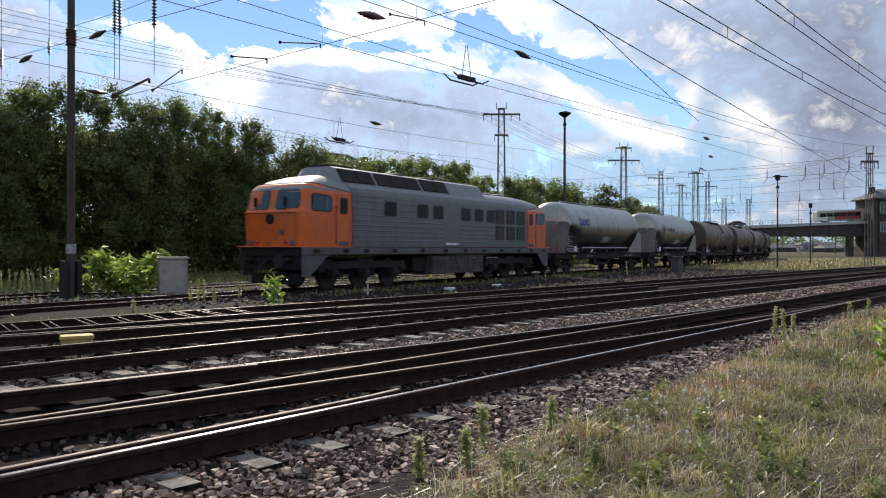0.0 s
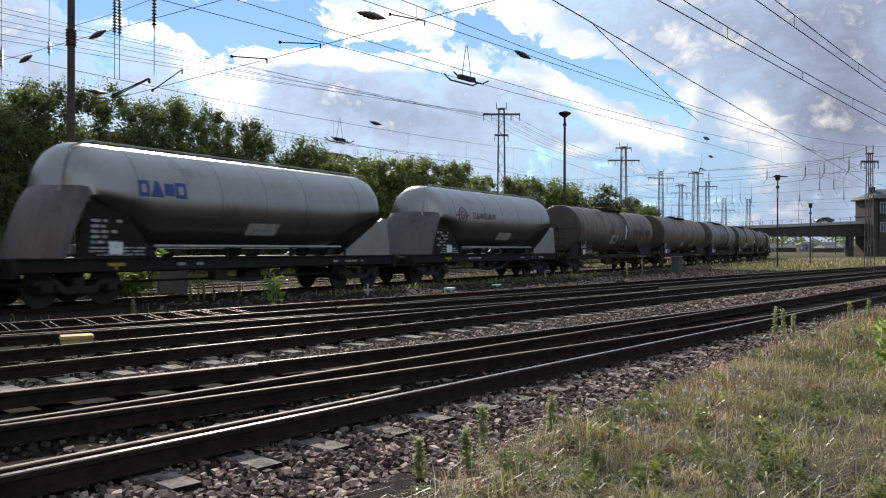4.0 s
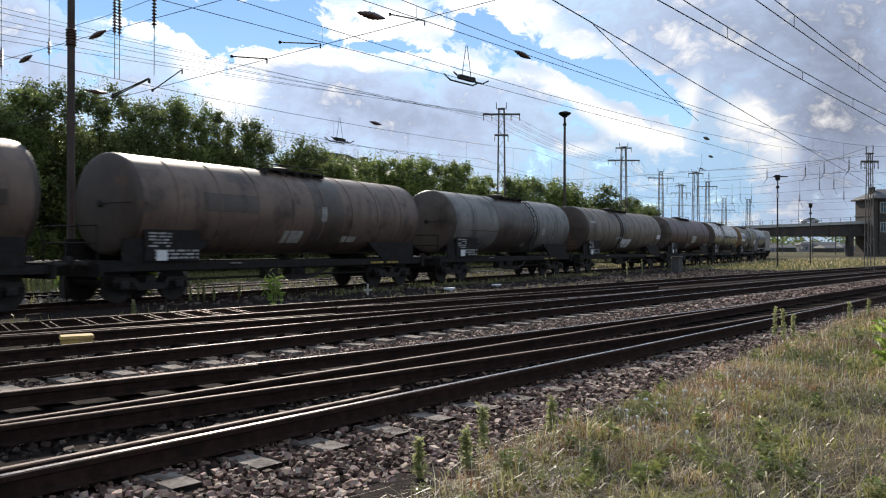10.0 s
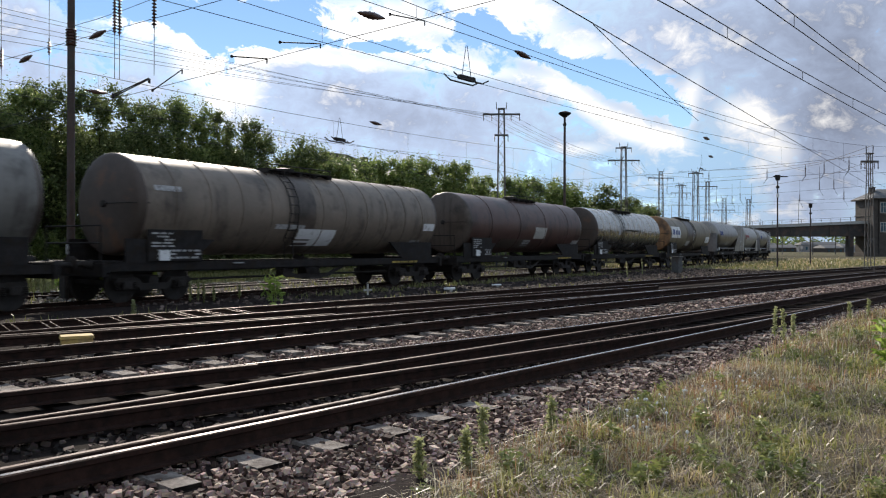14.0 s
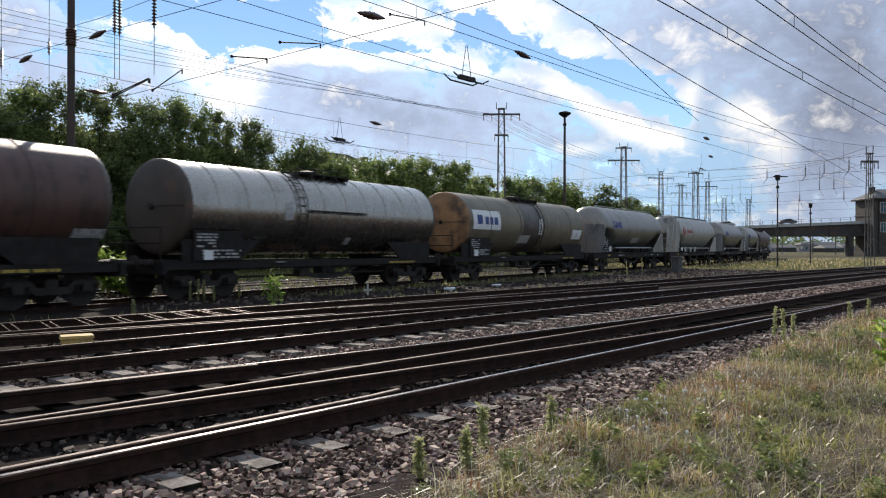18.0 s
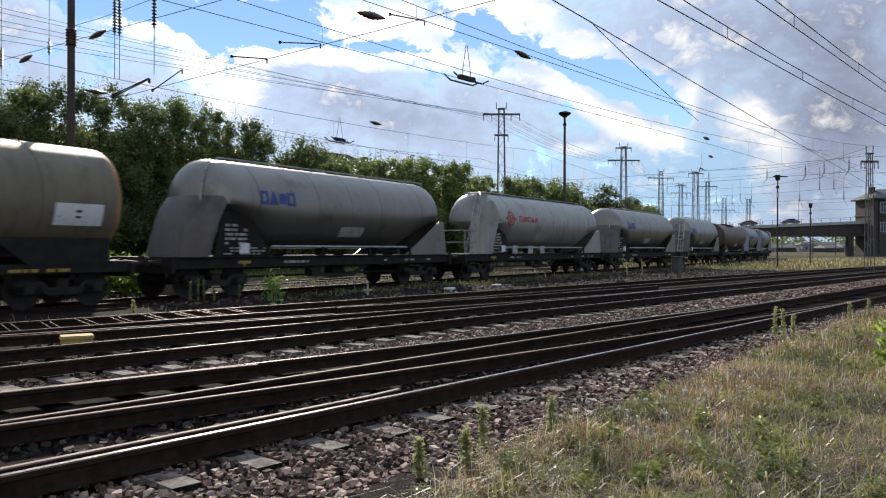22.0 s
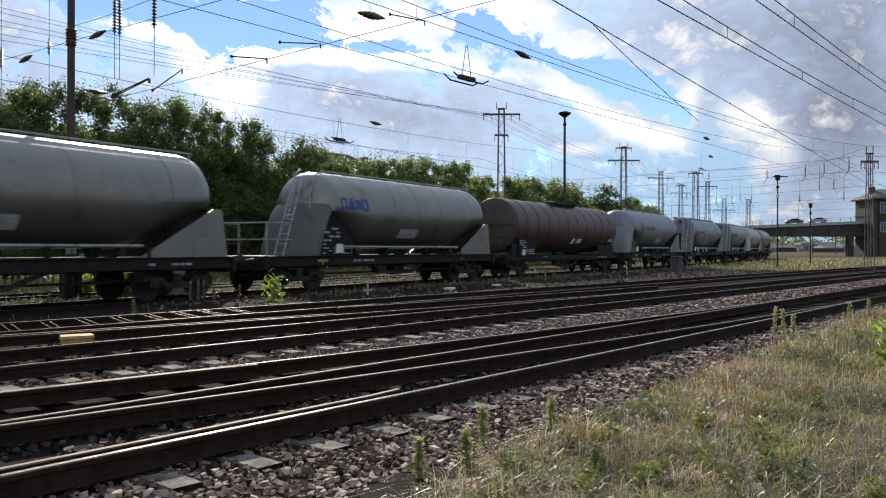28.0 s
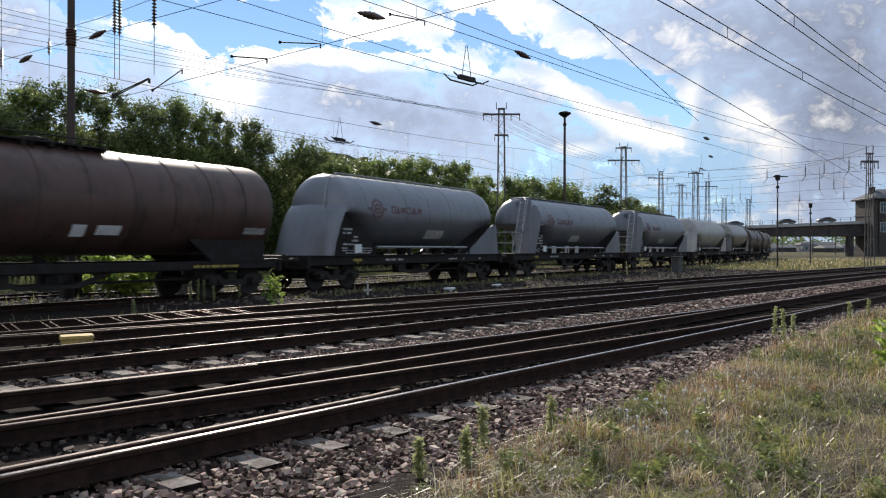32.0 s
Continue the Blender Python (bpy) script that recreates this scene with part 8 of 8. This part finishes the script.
def build_traffic():
    dark = mat("dark_car_paint", (0.02, 0.021, 0.024), 0.3, 0.2, 0.05, 2.0, bump=0, coat=0.6)
    silver = mat("silver_car_paint", (0.33, 0.34, 0.35), 0.35, 0.5, 0.05, 2.0, bump=0, coat=0.6)
    blue = mat("blue_car_paint", (0.035, 0.05, 0.10), 0.3, 0.2, 0.05, 2.0, bump=0, coat=0.6)
    drive(city_bus(), 0.0, 13.3, 12.0)
    for lab, mt, t, px, off in (("black car driving over the road bridge", dark, 0.0, 1308, 2.2), ("dark estate car driving over the road bridge", dark, 2.0, 1306, 2.2),
                                ("silver car driving over the road bridge", silver, 9.0, 1360, 2.2), ("dark blue car driving over the road bridge", blue, 12.0, 1414, 2.2),
                                ("silver car in the bridge traffic", silver, 18.0, 1290, 2.2), ("dark car in the bridge traffic", dark, 18.0, 1400, 2.2),
                                ("dark car following over the bridge", dark, 22.0, 1330, 2.2), ("blue car following over the bridge", blue, 22.0, 1405, 2.2),
                                ("black van-like car on the bridge", dark, 24.0, 1408, 2.2), ("dark car in the late bridge traffic", dark, 28.0, 1412, 2.2),
                                ("silver car in the late bridge traffic", silver, 28.0, 1455, 2.2), ("blue car in the last bridge traffic", blue, 32.0, 1305, 2.2),
                                ("dark car in the last bridge traffic", dark, 32.0, 1398, 2.2), ("black car at the tower end of the bridge", dark, 32.0, 1470, 2.2)):
        drive(car(lab, mt), t, (px - 1400) / 6.91, 11.6, off)


build_traffic()


# ---- houses and the far edge of the yard ----
def build_distance():
    h = thing("house", pose(62.4, 71.6, -1.0, 0, 0, BRIDGE_TURN + 6), "house with a broad shallow roof behind the trees", "building", "houses behind the trees")
    part("wall", Shape().box(-5, 5, 0, 9, 0, 11.6, 0.05), M_BRICK, h)
    part("roof", Shape().rings([[(-6, y, 11.6), (-4.6, y, 12.6), (-2.4, y, 13.45), (0, y, 13.75), (2.4, y, 13.5), (4.6, y, 12.6), (6, y, 11.6)] for y in (-0.6, 9.6)]), mat("mossy_roof_sheet", (0.10, 0.11, 0.07), 0.8, 0.0, 0.25, 0.8, (0.05, 0.05, 0.04), 0.3, bump=0.2), h)
    h2 = thing("house", pose(70.6, 72.6, -0.5, 0, 0, BRIDGE_TURN), "house with a square chimney behind the trees", "building", "houses behind the trees")
    part("wall", Shape().box(-4, 4, 0, 8, 0, 10.6, 0.05), M_BRICK, h2)
    part("roof", Shape().rings([[(-4.5, -0.4, 10.6), (4.5, -0.4, 10.6), (4.5, 8.4, 10.6), (-4.5, 8.4, 10.6)], [(-3.5, 3.6, 12.2), (3.5, 3.6, 12.2), (3.5, 4.4, 12.2), (-3.5, 4.4, 12.2)]]), M_SLATE, h2)
    part("chimney", Shape().box(-1.6, -0.7, 3.0, 4.2, 11.0, 13.9, 0.03).box(-1.7, -0.6, 2.9, 4.3, 13.6, 13.8), M_BRICK, h2)
    part("chimney", Shape().box(-0.7, 0.3, 3.0, 4.2, 11.0, 13.3, 0.03), M_BRICK, h2)
    rnd = random.Random(15)
    pale = mat("pale_render", (0.24, 0.24, 0.25), 0.85, 0.0, 0.15, 0.3, bump=0)
    fwd = Vector((math.sin(AIM), math.cos(AIM), 0))
    for k in range(15):
        px = 1340 + k * 19 + rnd.uniform(-5, 5)
        dist = rnd.uniform(420, 540)
        p = (fwd + RIGHT * ((px - 784) / 1382)) * dist
        w, hh = rnd.uniform(10, 26), rnd.uniform(2.6, 5.2)
        t = thing("far_house", pose(p.x, p.y, -1.4, 0, 0, BRIDGE_TURN + rnd.uniform(-20, 20)), "low far building at the edge of the yard", "building", "far buildings")
        part("wall", Shape().box(-w / 2, w / 2, 0, 10, 0, hh), pale if k % 3 == 0 else M_BRICK, t)
        part("roof", Shape().rings([[(-w / 2 - 0.4, -0.4, hh), (w / 2 + 0.4, -0.4, hh), (w / 2 + 0.4, 10.4, hh), (-w / 2 - 0.4, 10.4, hh)], [(-w / 2 + 1, 4.8, hh + 1.8), (w / 2 - 1, 4.8, hh + 1.8), (w / 2 - 1, 5.2, hh + 1.8), (-w / 2 + 1, 5.2, hh + 1.8)]]), M_SLATE, t)
        for q in range(max(2, int(w / 4))):
            x = -w / 2 + (q + 0.5) * w / max(2, int(w / 4))
            part("window", Shape().box(x - 0.6, x + 0.6, -0.05, 0.02, hh * 0.4, hh * 0.75), M_PANE_SKY, t)
    rng = np.random.default_rng(8)
    cen, spr = [], []
    for k in range(260):
        a = rng.uniform(-0.9, 0.75)
        dist = rng.uniform(520, 640)
        p = (fwd * math.cos(a) + RIGHT * math.sin(a)) * dist
        hgt = rng.uniform(6, 13)
        for q in range(4):
            cen.append((p.x + rng.normal(0, 4), p.y + rng.normal(0, 4), hgt * (q + 0.6) / 4))
            spr.append(3.2)
    v, f = leaf_cloud(cen, spr, 26000, 1.6, rng, 0.6, 1.3)
    v[:, 2] = np.maximum(v[:, 2], -0.8)
    tagged(new("far_wood", raw_mesh("far_wood", v, f, M_LEAF_DARK)), "far dark wood along the horizon", "wood", kind="stuff")
    # small masts standing in the far yard
    for k in range(9):
        px = 1290 + k * 31 + rnd.uniform(-8, 8)
        p = (fwd + RIGHT * ((px - 784) / 1382)) * rnd.uniform(230, 330)
        t = thing("far_mast", pose(p.x, p.y, -1.2), "thin far catenary mast in the yard", "mast", "far masts")
        part("shaft", Shape().tube((0, 0, 0), (0, 0, rnd.uniform(8, 11)), 0.16, 8, 0.12), M_MAST, t)
        part("arm", Shape().box(-1.6, 1.6, -0.06, 0.06, 7.2, 7.35), M_MAST, t)


build_distance()
# ---- what moves ----
def motions():
    times = [0.0] + [float(t) for t in range(1, 33)]
    for ob, mid in CONSIST:
        walk(ob, [(t, on_rails(mid - travel(t))) for t in times])
    # wheels roll while their wagon is near the camera
    for ob, x, r, sigma in WHEELS:
        rows, turned, last = [], 0.0, None
        for k in range(0, 481):
            t = k / 15.0
            s = sigma - travel(t)
            here = max(-14.0, min(75.0, s))
            if last is not None:
                turned += math.degrees((last - here) / r)
            moving = last is not None and here != last
            if k in (0, 480) or moving or (k < 480 and -14.0 < sigma - travel((k + 1) / 15.0) < 75.0):
                rows.append((t, pose(x, 0, r, 0, -turned, 0)))
            last = here
        walk(ob, rows)
    for ob, rows in TRAFFIC:
        walk(ob, rows)


motions()
